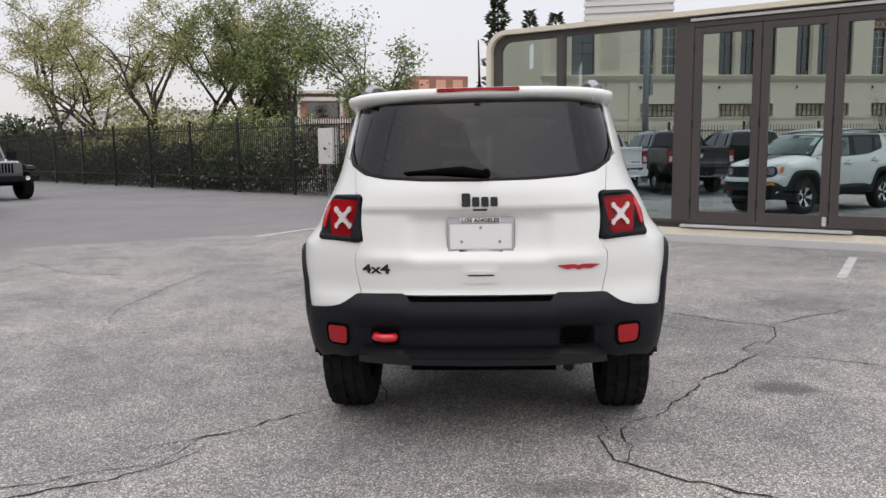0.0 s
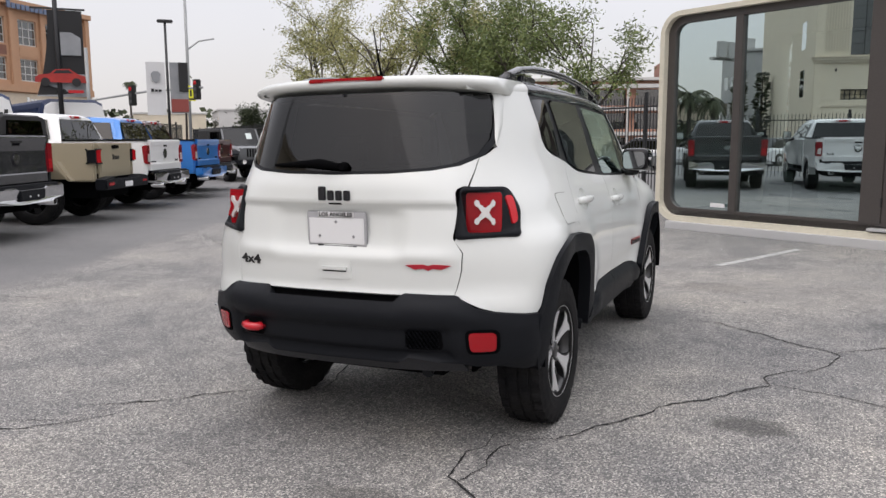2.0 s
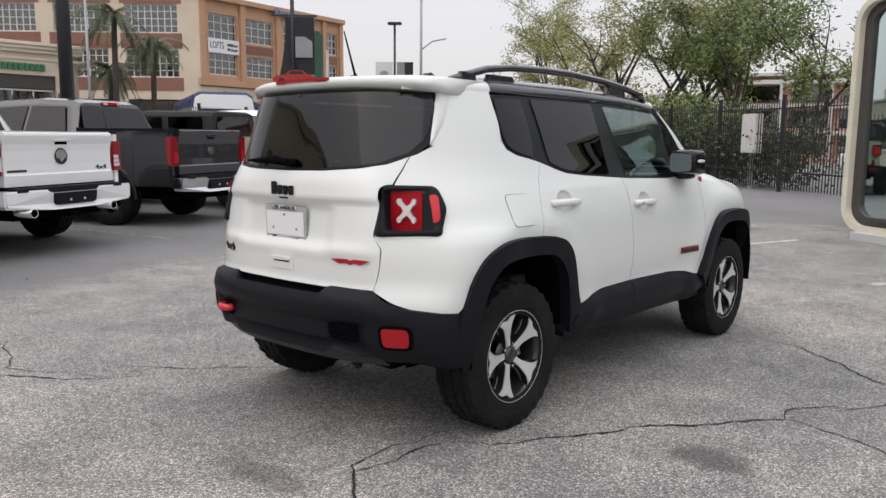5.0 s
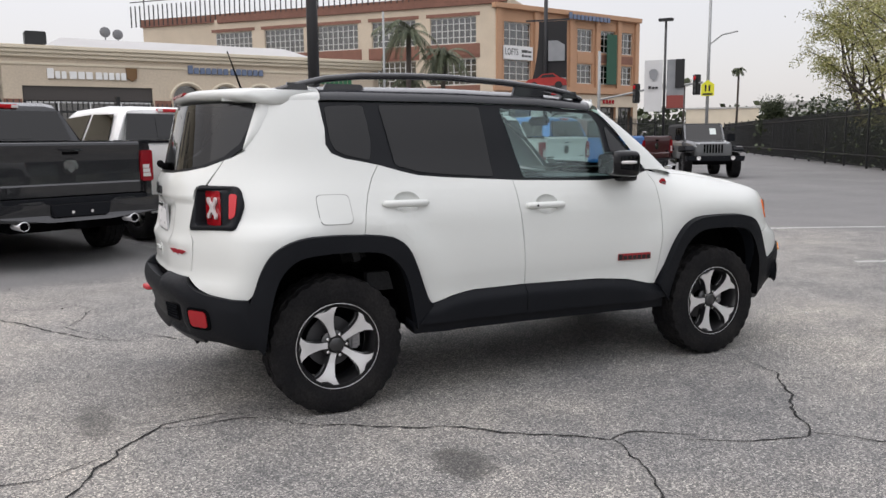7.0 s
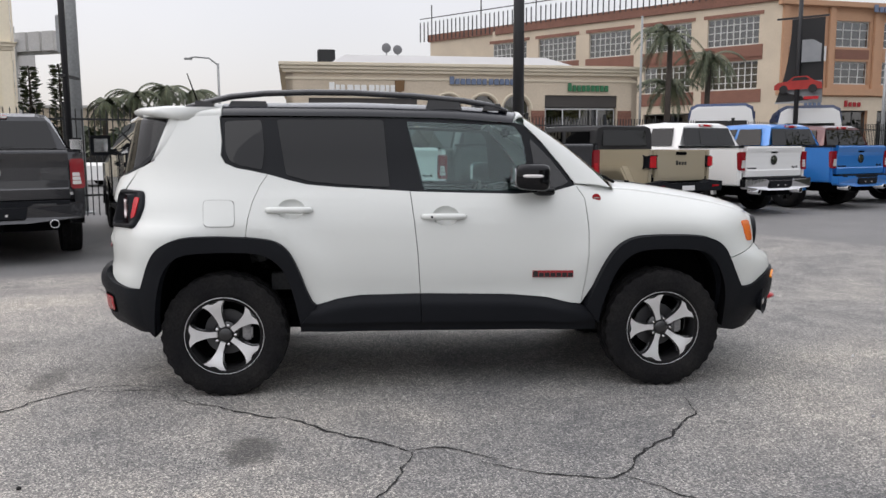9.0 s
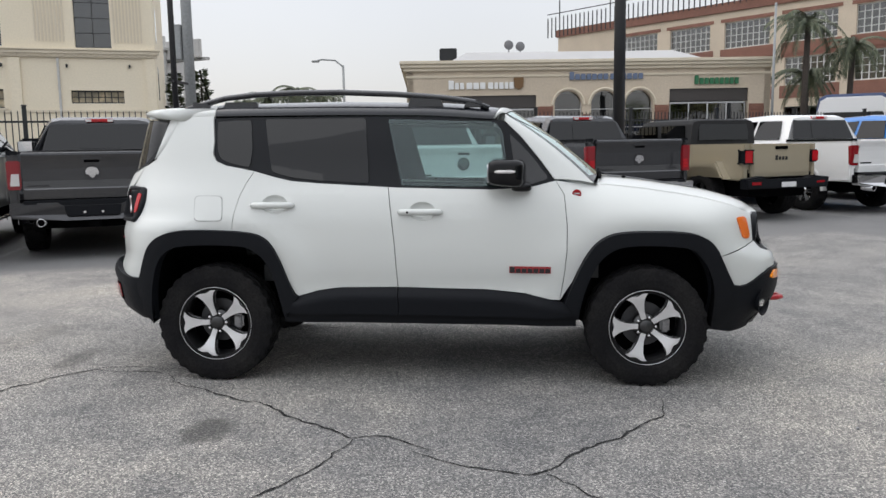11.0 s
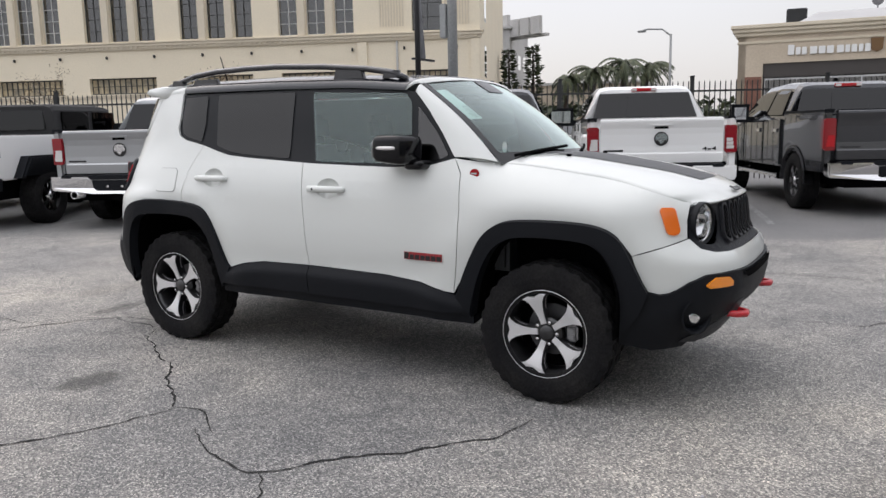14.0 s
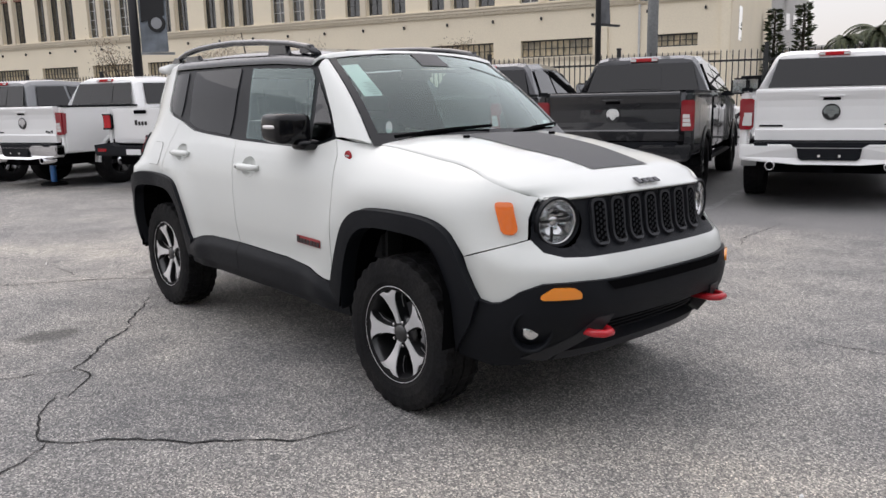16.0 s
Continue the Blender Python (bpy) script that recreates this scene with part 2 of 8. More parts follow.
# ---- the white compact SUV ----
PLAN_X = [0, .30, .48, .60, .70, .782, .842, .866, .874, .874, .874, .874, .866, .838, .790, .728, .625, .49, .27, 0]
PLAN_Y = [-2.050, -2.040, -2.008, -1.955, -1.878, -1.775, -1.625, -1.42, -1.15, -.6, .5, 1.12, 1.38, 1.58, 1.745, 1.855, 1.945, 2.0, 2.026, 2.032]
_d = np.r_[0, np.cumsum(np.hypot(np.diff(PLAN_X), np.diff(PLAN_Y)))]
S_ALL = float(_d[-1])
_s = np.linspace(0, S_ALL, 1500)
_sx, _sy = np.interp(_s, _d, PLAN_X), np.interp(_s, _d, PLAN_Y)
_w = np.hanning(81)
_w /= _w.sum()
_fold = lambda v, sign: np.r_[sign * v[40:0:-1], v, sign * v[-2:-42:-1]]
_sx, _sy = np.convolve(_fold(_sx, -1), _w, "valid"), np.convolve(_fold(_sy, 1), _w, "valid")
wide = smooth_curve([.2, .35, .45, .58, .66, .8, .98, 1.07, 1.14, 1.18, 1.3, 1.45, 1.6, 1.7],
                    [.93, .955, .97, .985, .992, 1.0, .990, .968, .941, .918, .872, .826, .770, .708], .03)
rear_in = smooth_curve([.2, .36, .42, .5, .6, .69, .74, .88, .97, 1.1, 1.2, 1.3, 1.56, 1.7], [.2, .1, .03, 0, -.01, 0, .028, .024, .040, .056, .070, .090, .150, .20], .03)
front_out = smooth_curve([.2, .33, .4, .5, .6, .72, .765, .80, .84, .95, 1.05, 1.2], [-.12, -.02, .015, .095, .118, .113, .098, .045, .018, .004, -.012, -.08], .015)
hood_edge = smooth_curve([.6, .9, 1.12, 1.26, 1.46, 1.60, 1.742, 1.84, 1.90, 2.05], [1.21, 1.195, 1.178, 1.160, 1.130, 1.104, 1.066, 1.030, 1.002, .97], .05)
AXLES = (-1.285, 1.285)


def shell(s, z):
    """The body's skin: s runs along the plan from the middle of the tail (0) by the right side to the middle of the nose (S_ALL), and on to the left."""
    s = s % (2 * S_ALL)
    side = 1
    if s > S_ALL:
        s, side = 2 * S_ALL - s, -1
    x, y = float(np.interp(s, _s, _sx)), float(np.interp(s, _s, _sy))
    k = float(wide(z))
    fw = ease(.72, 1.05, y)
    if fw > 0:
        top = float(hood_edge(y))
        t = min(1.15, max(0.0, (z - .93) / max(.05, top - .93)))
        k = k * (1 - fw) + fw * min(k, 1.0) * 1.0 if t <= 0 else k * (1 - fw) + fw * (float(wide(.93)) * (1 - .20 * (1 - .8 * ease(1.5, 1.85, y)) * t ** 2.6))
    rw = ease(-1.15, -1.75, y)
    k *= 1 - .05 * rw * ease(1.0, 1.3, z)
    px, py = x * k, y + float(rear_in(z)) * ease(-1.1, -1.95, y) + float(front_out(z)) * ease(1.35, 1.85, y)
    # the flanks draw in towards the nose
    px -= ease(.3, .6, x) * float(np.interp(y, [-1.9, -1.3, -1.05, -.1, .5, .9, 1.8, 2.05], [0, .012, .012, .034, .044, .046, .040, .02]))
    # swell round the wheel arches
    for a in AXLES:
        d = math.hypot((y - a) / 1.02, (z - .42) / .98)
        px += .016 * math.exp(-((d - .60) / .10) ** 2) * ease(.3, .6, x) * ease(1.12, .95, z)
    px += .046 * ease(-1.22, -1.58, y) * ease(-1.93, -1.76, y) * ease(1.01, .94, z)
    px -= .010 * math.exp(-((z - .60) / .05) ** 2) * ease(-.85, -.6, y) * ease(.85, .6, y)
    return Vector((side * px, py, z))


def on_side(y, z):
    v = [shell(s, z).y for s in np.linspace(0, S_ALL, 240)]
    return float(np.interp(y, np.maximum.accumulate(v), np.linspace(0, S_ALL, 240)))


def on_tail(x, z):
    g = np.linspace(0, S_ALL * .32, 120)
    v = np.maximum.accumulate([shell(s, z).x for s in g])
    return math.copysign(float(np.interp(abs(x), v, g)), x)


def on_nose(x, z):
    g = np.linspace(S_ALL, S_ALL * .68, 120)
    v = np.maximum.accumulate([shell(s, z).x for s in g])
    s = float(np.interp(abs(x), v, g))
    return s if x >= 0 else 2 * S_ALL - s


def inside(p, poly):
    c = False
    for (x0, y0), (x1, y1) in zip(poly, poly[1:] + poly[:1]):
        if (y0 > p[1]) != (y1 > p[1]) and p[0] < (x1 - x0) * (p[1] - y0) / (y1 - y0) + x0:
            c = not c
    return c


def rounded(poly, r, n=4):
    """The polygon with its corners rounded off."""
    out = []
    for i, p in enumerate(poly):
        p, a, b = Vector(p), Vector(poly[i - 1]), Vector(poly[(i + 1) % len(poly)])
        ra, rb = min(r, (a - p).length * .45), min(r, (b - p).length * .45)
        q, t = p + (a - p).normalized() * ra, p + (b - p).normalized() * rb
        out += [tuple(q * (1 - k) ** 2 + p * 2 * k * (1 - k) + t * k * k) for k in [j / n for j in range(n + 1)]]
    return out


def patch(poly, lift=0.0, depth=0.02, gap=0.0022, step=0.045, surface=shell, crown=0.0):
    """A panel of the skin with that outline (along the plan, height), raised by lift, with a folded edge as deep as depth."""
    area = sum(a[0] * b[1] - b[0] * a[1] for a, b in zip(poly, poly[1:] + poly[:1]))
    poly = list(poly) if area > 0 else list(poly)[::-1]
    pts = []
    for a, b in zip(poly, poly[1:] + poly[:1]):
        n = max(1, int(math.hypot(b[0] - a[0], b[1] - a[1]) / step + .5))
        pts += [(a[0] + (b[0] - a[0]) * k / n, a[1] + (b[1] - a[1]) * k / n) for k in range(n)]
    edge = []
    for i, p in enumerate(pts):
        a, b = Vector(pts[i - 1]), Vector(pts[(i + 1) % len(pts)])
        t = (b - a).normalized()
        edge.append(Vector(p) + Vector((-t.y, t.x)) * gap)
    ring = [tuple(e) for e in edge]
    n0 = len(ring)
    lo, hi = (min(p[0] for p in ring), min(p[1] for p in ring)), (max(p[0] for p in ring), max(p[1] for p in ring))
    inner = []
    nx, ny = int((hi[0] - lo[0]) / step) + 1, int((hi[1] - lo[1]) / step) + 1
    for i in range(1, nx):
        for j in range(1, ny):
            p = (lo[0] + (hi[0] - lo[0]) * i / nx, lo[1] + (hi[1] - lo[1]) * j / ny)
            if inside(p, ring) and min((p[0] - q[0]) ** 2 + (p[1] - q[1]) ** 2 for q in ring) > (step * .45) ** 2:
                inner.append(p)
    vs, es, fs, *_ = geometry.delaunay_2d_cdt([Vector(p) for p in ring + inner], [(i, (i + 1) % n0) for i in range(n0)], [], 1, 1e-6)
    bm = bmesh.new()
    def at(p, k):
        e = 2e-3
        q = surface(p[0], p[1])
        n = (surface(p[0] + e, p[1]) - surface(p[0] - e, p[1])).cross(surface(p[0], p[1] + e) - surface(p[0], p[1] - e))
        return q + n.normalized() * k
    near = lambda p: min(math.hypot(p[0] - q[0], p[1] - q[1]) for q in ring) if crown else 0
    top = [bm.verts.new(at(p, lift + (crown * ease(0, 3 * step, near(p)) if crown else 0))) for p in vs]
    for f in fs:
        if len(set(f)) == 3:
            a, b, c = (vs[i] for i in f)
            f = f if (b - a).cross(c - a) > 0 else f[::-1]
            try:
                bm.faces.new([top[i] for i in f])
            except ValueError:
                pass
    bm.verts.ensure_lookup_table()
    rim = [e for e in bm.edges if len(e.link_faces) == 1]
    down, where = {}, {top[i]: vs[i] for i in range(len(vs))}
    if depth:
        for e in rim:
            for v in e.verts:
                if v not in down:
                    down[v] = bm.verts.new(at(where[v], lift - depth))
        for e in rim:
            f = e.link_faces[0]
            a, b = e.verts
            loop = [l for l in f.loops if l.edge == e][0]
            a, b = loop.vert, loop.link_loop_next.vert
            bm.faces.new((b, a, down[a], down[b]))
            e.smooth = False
    for v in [v for v in bm.verts if not v.link_faces]:
        bm.verts.remove(v)
    return bm


def mirrored(ob, name, parent, label=""):
    me = ob.data.copy()
    for v in me.vertices:
        v.co.x = -v.co.x
    me.flip_normals()
    o = new(name, me)
    o.parent = parent
    if label:
        o["label"] = label
    return o


car_tilt = Matrix(((0.99993, 0, -0.012, 0), (0, 0.99994, 0.0105, 0), (0.012, -0.0105, 0.99987, 0), (0, 0, 0, 1))).to_quaternion().to_matrix().to_4x4()
suv = thing("compact_suv", car_tilt, "white compact SUV with black cladding, roof rails and a black roof", "car")


def both(name, poly, mat, parent=suv, label="", **k):
    """A side panel, on the right and on the left."""
    bm = patch([(on_side(y, z), z) for y, z in poly], **k)
    r = part(name, bm, mat, parent, label, smooth=True)
    return r, mirrored(r, name, parent, label)


def tail(name, poly, mat, parent=suv, label="", **k):
    return part(name, patch([(on_tail(x, z), z) for x, z in poly], **k), mat, parent, label, smooth=True)


def nose(name, poly, mat, parent=suv, label="", **k):
    return part(name, patch([(on_nose(x, z), z) for x, z in poly], **k), mat, parent, label, smooth=True)


NOSE_END = shell(on_nose(.572, 1.008), 1.008).y


def stretch(y):
    """Along the bonnet's edge, from the windscreen to the nose's corner."""
    return .955 + (y - .955) * (NOSE_END - .955) / (1.889 - .955) if y > .955 else y


# side panels
ARCH_F = [(.800, .50), (.879, .695), (.950, .825), (1.034, .893), (1.144, .918), (1.458, .918), (1.590, .890), (1.663, .825), (1.748, .649), (1.775, .60)]
ARCH_R = [(-1.735, .60), (-1.712, .655), (-1.670, .791), (-1.610, .872), (-1.509, .918), (-1.373, .928), (-1.036, .914), (-.936, .874), (-.873, .775), (-.796, .557), (-.763, .530)]
IN_F = [(.885, .40), (.912, .564), (.989, .744), (1.068, .812), (1.178, .838), (1.470, .832), (1.555, .795), (1.621, .697), (1.660, .567), (1.640, .36)]
IN_R = [(-1.655, .36), (-1.640, .554), (-1.600, .723), (-1.530, .812), (-1.430, .836), (-1.140, .834), (-1.039, .820), (-.957, .758), (-.905, .657), (-.850, .40)]
def soften(line, times=2):
    """Corner cutting that keeps both ends."""
    for _ in range(times):
        out = [line[0]]
        for a, b in zip(line, line[1:]):
            out += [(a[0] * .75 + b[0] * .25, a[1] * .75 + b[1] * .25), (a[0] * .25 + b[0] * .75, a[1] * .25 + b[1] * .75)]
        line = out + [line[-1]]
    return line
ARCH_F, ARCH_R, IN_F, IN_R = soften(ARCH_F), soften(ARCH_R), soften(IN_F), soften(IN_R)
SILL = [(-.763, .530), (-.647, .563), (-.512, .580), (-.179, .583), (.347, .571), (.575, .550), (.721, .515), (.800, .50)]
REAR_SHUT = [(-1.148, .920), (-1.136, 1.021), (-1.110, 1.12), (-1.075, 1.20), (-1.032, 1.266)]
MID_SHUT = [(-.172, .583), (-.188, .821), (-.205, .98), (-.229, 1.172)]
FRONT_SHUT = [(.778, .51), (.800, .66), (.813, .80), (.814, .951), (.798, 1.129), (.750, 1.208)]
BELT = [(-1.032, 1.268), (-.908, 1.233), (-.808, 1.210), (-.641, 1.196), (-.242, 1.174), (.119, 1.163), (.380, 1.158), (.600, 1.170), (.750, 1.208)]

rd = [p for p in SILL if p[0] < -.172] + MID_SHUT + [p for p in BELT[::-1] if p[0] < -.23] + REAR_SHUT[::-1] + [p for p in ARCH_R if -1.14 < p[0] < -.763]
rear_doors = both("rear_door", rd, WHITE)
fd = MID_SHUT[:1] + [p for p in SILL if -.17 < p[0] < .77] + FRONT_SHUT + [p for p in BELT[::-1] if -.23 < p[0] < .74] + MID_SHUT[::-1][:-1]
front_doors = both("front_door", fd, WHITE)
ff = FRONT_SHUT[::-1] + [p for p in ARCH_F if .83 < p[0] < 1.67] + [(1.700, .768), (1.76, .787), (1.841, .815), "nose"] + [(stretch(y), float(hood_edge(y)) - .004) for y in (1.86, 1.80, 1.70, 1.60, 1.46, 1.36, 1.26, 1.12, 1.0, .88)]
fs = []
for p in ff:
    fs += [(on_nose(x, z), z) for x, z in [(.640, .846), (.630, .93), (.596, .992), (.574, 1.010)]] if p == "nose" else [(on_side(*p), p[1])]
r = part("front_fender", patch(fs), WHITE, suv, smooth=True)
mirrored(r, "front_fender", suv)
LAMP = [(on_tail(.537, 1.172), 1.172), (on_side(-1.720, 1.166), 1.166), (on_side(-1.712, 1.076), 1.076), (on_side(-1.765, .976), .961), (on_tail(.537, .954), .954)]
lens_r = on_tail(.706, 1.09)
LENS = [(on_tail(.570, 1.066), 1.148), (lens_r, 1.148), (lens_r, 1.036), (lens_r - .006, .980), (on_tail(.570, 1.066), .980)]
quarter = [(on_side(y, z), z) for y, z in REAR_SHUT + [(-1.12, 1.285), (-1.205, 1.30), (-1.270, 1.327), (-1.295, 1.37), (-1.290, 1.45), (-1.306, 1.585), (-1.298, 1.605), (-1.45, 1.600), (-1.600, 1.590), (-1.632, 1.50), (-1.672, 1.40), (-1.685, 1.345)]]
quarter += [(on_tail(x, z) + .001, z) for x, z in [(.635, 1.343), (.606, 1.306), (.589, 1.296), (.583, 1.24), (.573, 1.176)]]
lamp_in = [(p + (.012 if p < (LAMP[0][0] + LAMP[1][0]) / 2 else -.012), z + (-.012 if z > 1.12 else .012 if z < 1.03 else 0)) for p, z in LAMP]
quarter += [(on_tail(.573, 1.176) + .004, 1.160)] + lamp_in[1:] + [(LAMP[4][0] + .003, LAMP[4][1] - .006)]
quarter += [(on_tail(x, z) + .001, z) for x, z in [(.574, .90), (.571, .83), (.545, .722), (.64, .672), (.70, .652)]]
quarter += [(on_side(y, z), z) for y, z in [(-1.80, .636), (-1.735, .632)] + [p for p in ARCH_R if -1.72 < p[0] < -1.15]]
r = part("quarter_panel", patch(quarter, step=.04, gap=.0012), WHITE, suv, smooth=True)
mirrored(r, "quarter_panel", suv)
cap = both("filler_flap", rounded([(-1.382, 1.121), (-1.215, 1.121), (-1.205, .978), (-1.372, .978)], .03), WHITE, gap=0.0, lift=.003, depth=.004, step=.03)
bpy.data.objects.remove(cap[1])
gapline = patch([(on_side(y, z), z) for y, z in rounded([(-1.384, 1.123), (-1.213, 1.123), (-1.203, .976), (-1.374, .976)], .03)], lift=.0008, depth=0, gap=0, step=.03)
part("flap_gap", gapline, DARK, cap[0], smooth=True)

# cladding: flares, sills
def flare(outer, inner, name, lift):
    poly = outer + inner[::-1]
    return both(name, poly, CLADDING, lift=lift, depth=.04 + lift, gap=0.0, step=.035, crown=.010)
flare(ARCH_F, IN_F, "front_wheel_flare", .040)
flare(ARCH_R, IN_R, "rear_wheel_flare", .022)
def clad_skin(s, z):
    """The lower doors with a ledge that slants out under the cladding's top edge."""
    p = shell(s, z)
    top = float(np.interp(p.y, [q[0] for q in SILL], [q[1] for q in SILL]))
    p.x += math.copysign(.026 * ease(0, .055, top - z), p.x)
    return p
sl = [p for p in SILL if p[0] < -.172] + [(-.172, .583), (-.168, .42), (-.80, .425), (-.845, .43)]
both("rear_door_cladding", sl, CLADDING, lift=.004, depth=.04, step=.022, surface=clad_skin)
sl = [(-.172, .583)] + [p for p in SILL if p[0] > -.17] + [(.878, .42), (.75, .405), (-.168, .42)]
both("front_door_cladding", sl, CLADDING, lift=.004, depth=.04, step=.022, surface=clad_skin)
both("sill", [(-.86, .425), (-.168, .415), (.75, .40), (.88, .415), (.88, .345), (-.86, .365)], CLADDING, lift=-.01, depth=.12)

# side glass and its black frame
TOP = [(-1.306, 1.588), (-1.073, 1.592), (-.5, 1.597), (-.255, 1.596), (.0, 1.593), (.400, 1.574), (.440, 1.564)]
apillar_low = [(.452, 1.562), (.550, 1.465), (.655, 1.338), (.745, 1.215)]
frame_poly = [(-1.29, 1.45), (-1.295, 1.37), (-1.270, 1.327), (-1.205, 1.30)] + BELT + apillar_low[::-1] + TOP[::-1]
both("window_frame", frame_poly, BLACK_SATIN, lift=-.012, depth=.012, gap=.001, step=.06)
for nm, poly, mt in (("quarter_window", [(-1.280, 1.565), (-1.270, 1.40), (-1.250, 1.345), (-1.195, 1.318), (-1.065, 1.29), (-1.052, 1.40), (-1.072, 1.575)], GLASS_DARK),
                     ("rear_door_window", [(-.985, 1.578), (-.93, 1.265), (-.80, 1.228), (-.64, 1.212), (-.345, 1.194), (-.378, 1.582)], GLASS_DARK),
                     ("front_door_window", [(-.245, 1.575), (-.150, 1.183), (.12, 1.178), (.485, 1.176), (.440, 1.50), (.392, 1.556)], GLASS_CLEAR),
                     ("vent_window", [(.482, 1.487), (.525, 1.18), (.62, 1.19), (.71, 1.222), (.615, 1.35)], GLASS_VENT)):
    both(nm, rounded(poly, .02, 3), mt, lift=-.006, depth=0, gap=0, step=.06)
# the frame has openings for the front glass: cut it where the door glass is clear
for ob in [o for o in suv.children if o.name.startswith("window_frame")]:
    bm = bmesh.new()
    bm.from_mesh(ob.data)
    hole = [(-.238, 1.57), (-.143, 1.188), (.12, 1.183), (.477, 1.181), (.433, 1.495), (.388, 1.55)]
    for a, b in zip(hole, hole[1:] + hole[:1]):
        nrm = Vector((0, b[1] - a[1], -(b[0] - a[0]))).normalized()
        bmesh.ops.bisect_plane(bm, geom=list(bm.verts) + list(bm.edges) + list(bm.faces), plane_co=(0, a[0], a[1]), plane_no=nrm)
    bmesh.ops.delete(bm, geom=[f for f in bm.faces if inside((f.calc_center_median().y, f.calc_center_median().z), hole)], context="FACES")
    bm.to_mesh(ob.data)
    bm.free()
# handles over dished cups
def cut_out(ob, hole):
    """Opens a convex outline (y, z) in a side panel."""
    bm = bmesh.new()
    bm.from_mesh(ob.data)
    for a, b in zip(hole, hole[1:] + hole[:1]):
        near_by = [f for f in bm.faces if min(math.hypot(v.co.y - hole[0][0], v.co.z - hole[0][1]) for v in f.verts) < .30]
        geom = set(near_by) | {e for f in near_by for e in f.edges} | {v for f in near_by for v in f.verts}
        bmesh.ops.bisect_plane(bm, geom=list(geom), plane_co=(0, a[0], a[1]), plane_no=Vector((0, b[1] - a[1], -(b[0] - a[0]))).normalized())
    bmesh.ops.delete(bm, geom=[f for f in bm.faces if inside((f.calc_center_median().y, f.calc_center_median().z), hole)], context="FACES")
    bm.to_mesh(ob.data)
    bm.free()
for (y0, z0), doors in (((-.91, 1.068), rear_doors), ((-.038, 1.028), front_doors)):
    cy, cz, ry, rz = y0 + .012, z0 + .004, .078, .056
    for d in doors:
        cut_out(d, [(cy + ry * math.cos(a), cz + rz * math.sin(a)) for a in [2 * math.pi * k / 14 for k in range(14)]])
    def dish(u, v):
        a = 2 * math.pi * v
        y, z = cy + ry * 1.01 * u * math.cos(a), cz + rz * 1.01 * u * math.sin(a)
        return shell(on_side(y, z), z) - Vector((.030 * (1 - u ** 3), 0, 0))
    cup = part("handle_cup", sheet(dish, 6, 20, flip=True), WHITE, suv, smooth=True)
    c = shell(on_side(y0, z0), z0)
    bm = tube([(c.x + .000, y0 - .124, z0), (c.x + .012, y0 - .114, z0), (c.x + .018, y0 - .06, z0), (c.x + .018, y0 + .06, z0), (c.x + .013, y0 + .114, z0), (c.x + .000, y0 + .124, z0)], [.013, .017, .019, .019, .017, .013], 12)
    h = part("door_handle", bm, WHITE, suv, smooth=True)
    mirrored(h, "door_handle", suv)
    mirrored(cup, "handle_cup", suv)
part("door_lock", lathe([(shell(on_side(-.1, 1.03), 1.03).x + .036, 0), (shell(on_side(-.1, 1.03), 1.03).x + .037, .007)], 10, centre=(0, -.11, 1.028)), DARK, suv)

# roof
roof_mid = smooth_curve([-1.95, -1.75, -1.56, -1.24, -.54, .14, .38, .5], [1.64, 1.652, 1.668, 1.685, 1.697, 1.682, 1.652, 1.625], .12)
roof_low = smooth_curve([-2.0, -1.65, -1.27, -.5, .0, .4, .5], [1.582, 1.588, 1.596, 1.599, 1.594, 1.568, 1.555], .1)


def roof_at(y, a):
    ze, zc = float(roof_low(y)), float(roof_mid(y))
    xe = shell(on_side(max(y, -1.60), ze), ze).x - .06 * ease(-1.5, -1.8, y)
    c, s = math.cos(a), math.sin(a)
    return Vector((math.copysign(abs(c) ** .42, c) * xe, y + .05 * s * ease(.2, .45, y), ze + (zc - ze) * s ** .75))
for nm, ya, yb, mt, lb in (("roof_rear", -1.76, -1.297, WHITE, "white rear end of the roof"), ("roof", -1.293, .385, BLACK_ROOF, "black painted roof"), ):
    part(nm, sheet(lambda u, v: roof_at(ya + (yb - ya) * u, math.pi * v), max(2, int((yb - ya) / .07)), 40), mt, suv, lb, smooth=True)
for sx in (1, -1):
    path = [(-1.50, 1.645), (-1.40, 1.675), (-1.25, 1.712), (-1.06, 1.732), (-.80, 1.741), (-.54, 1.741), (-.2, 1.727), (.10, 1.703), (.27, 1.677), (.36, 1.640)]
    part("roof_rail", tube([(sx * (.605 - .02 * abs(t + .5)), t, z - .006) for t, z in path], .024, 10, flat=.75), BLACK_ROOF, suv, "black roof rail", smooth=True)
    for y0, ln in ((-1.15, .12), (-.02, .11), (.27, .06), (-1.4, .06)):
        top_z = 1.712 - .03 * (abs(y0) > .2)
        part("rail_foot", prism([(y0 - ln, 1.64), (y0 + ln, 1.64), (y0 + ln * .8, top_z), (y0 - ln * .8, top_z)], 0, sx * .595 - .016, sx * .595 + .016, .006), BLACK_ROOF, suv)

# windscreen, pillars, bonnet
SH_T, SH_B = Vector((.580, .450, 1.605)), Vector((.695, .975, 1.190))


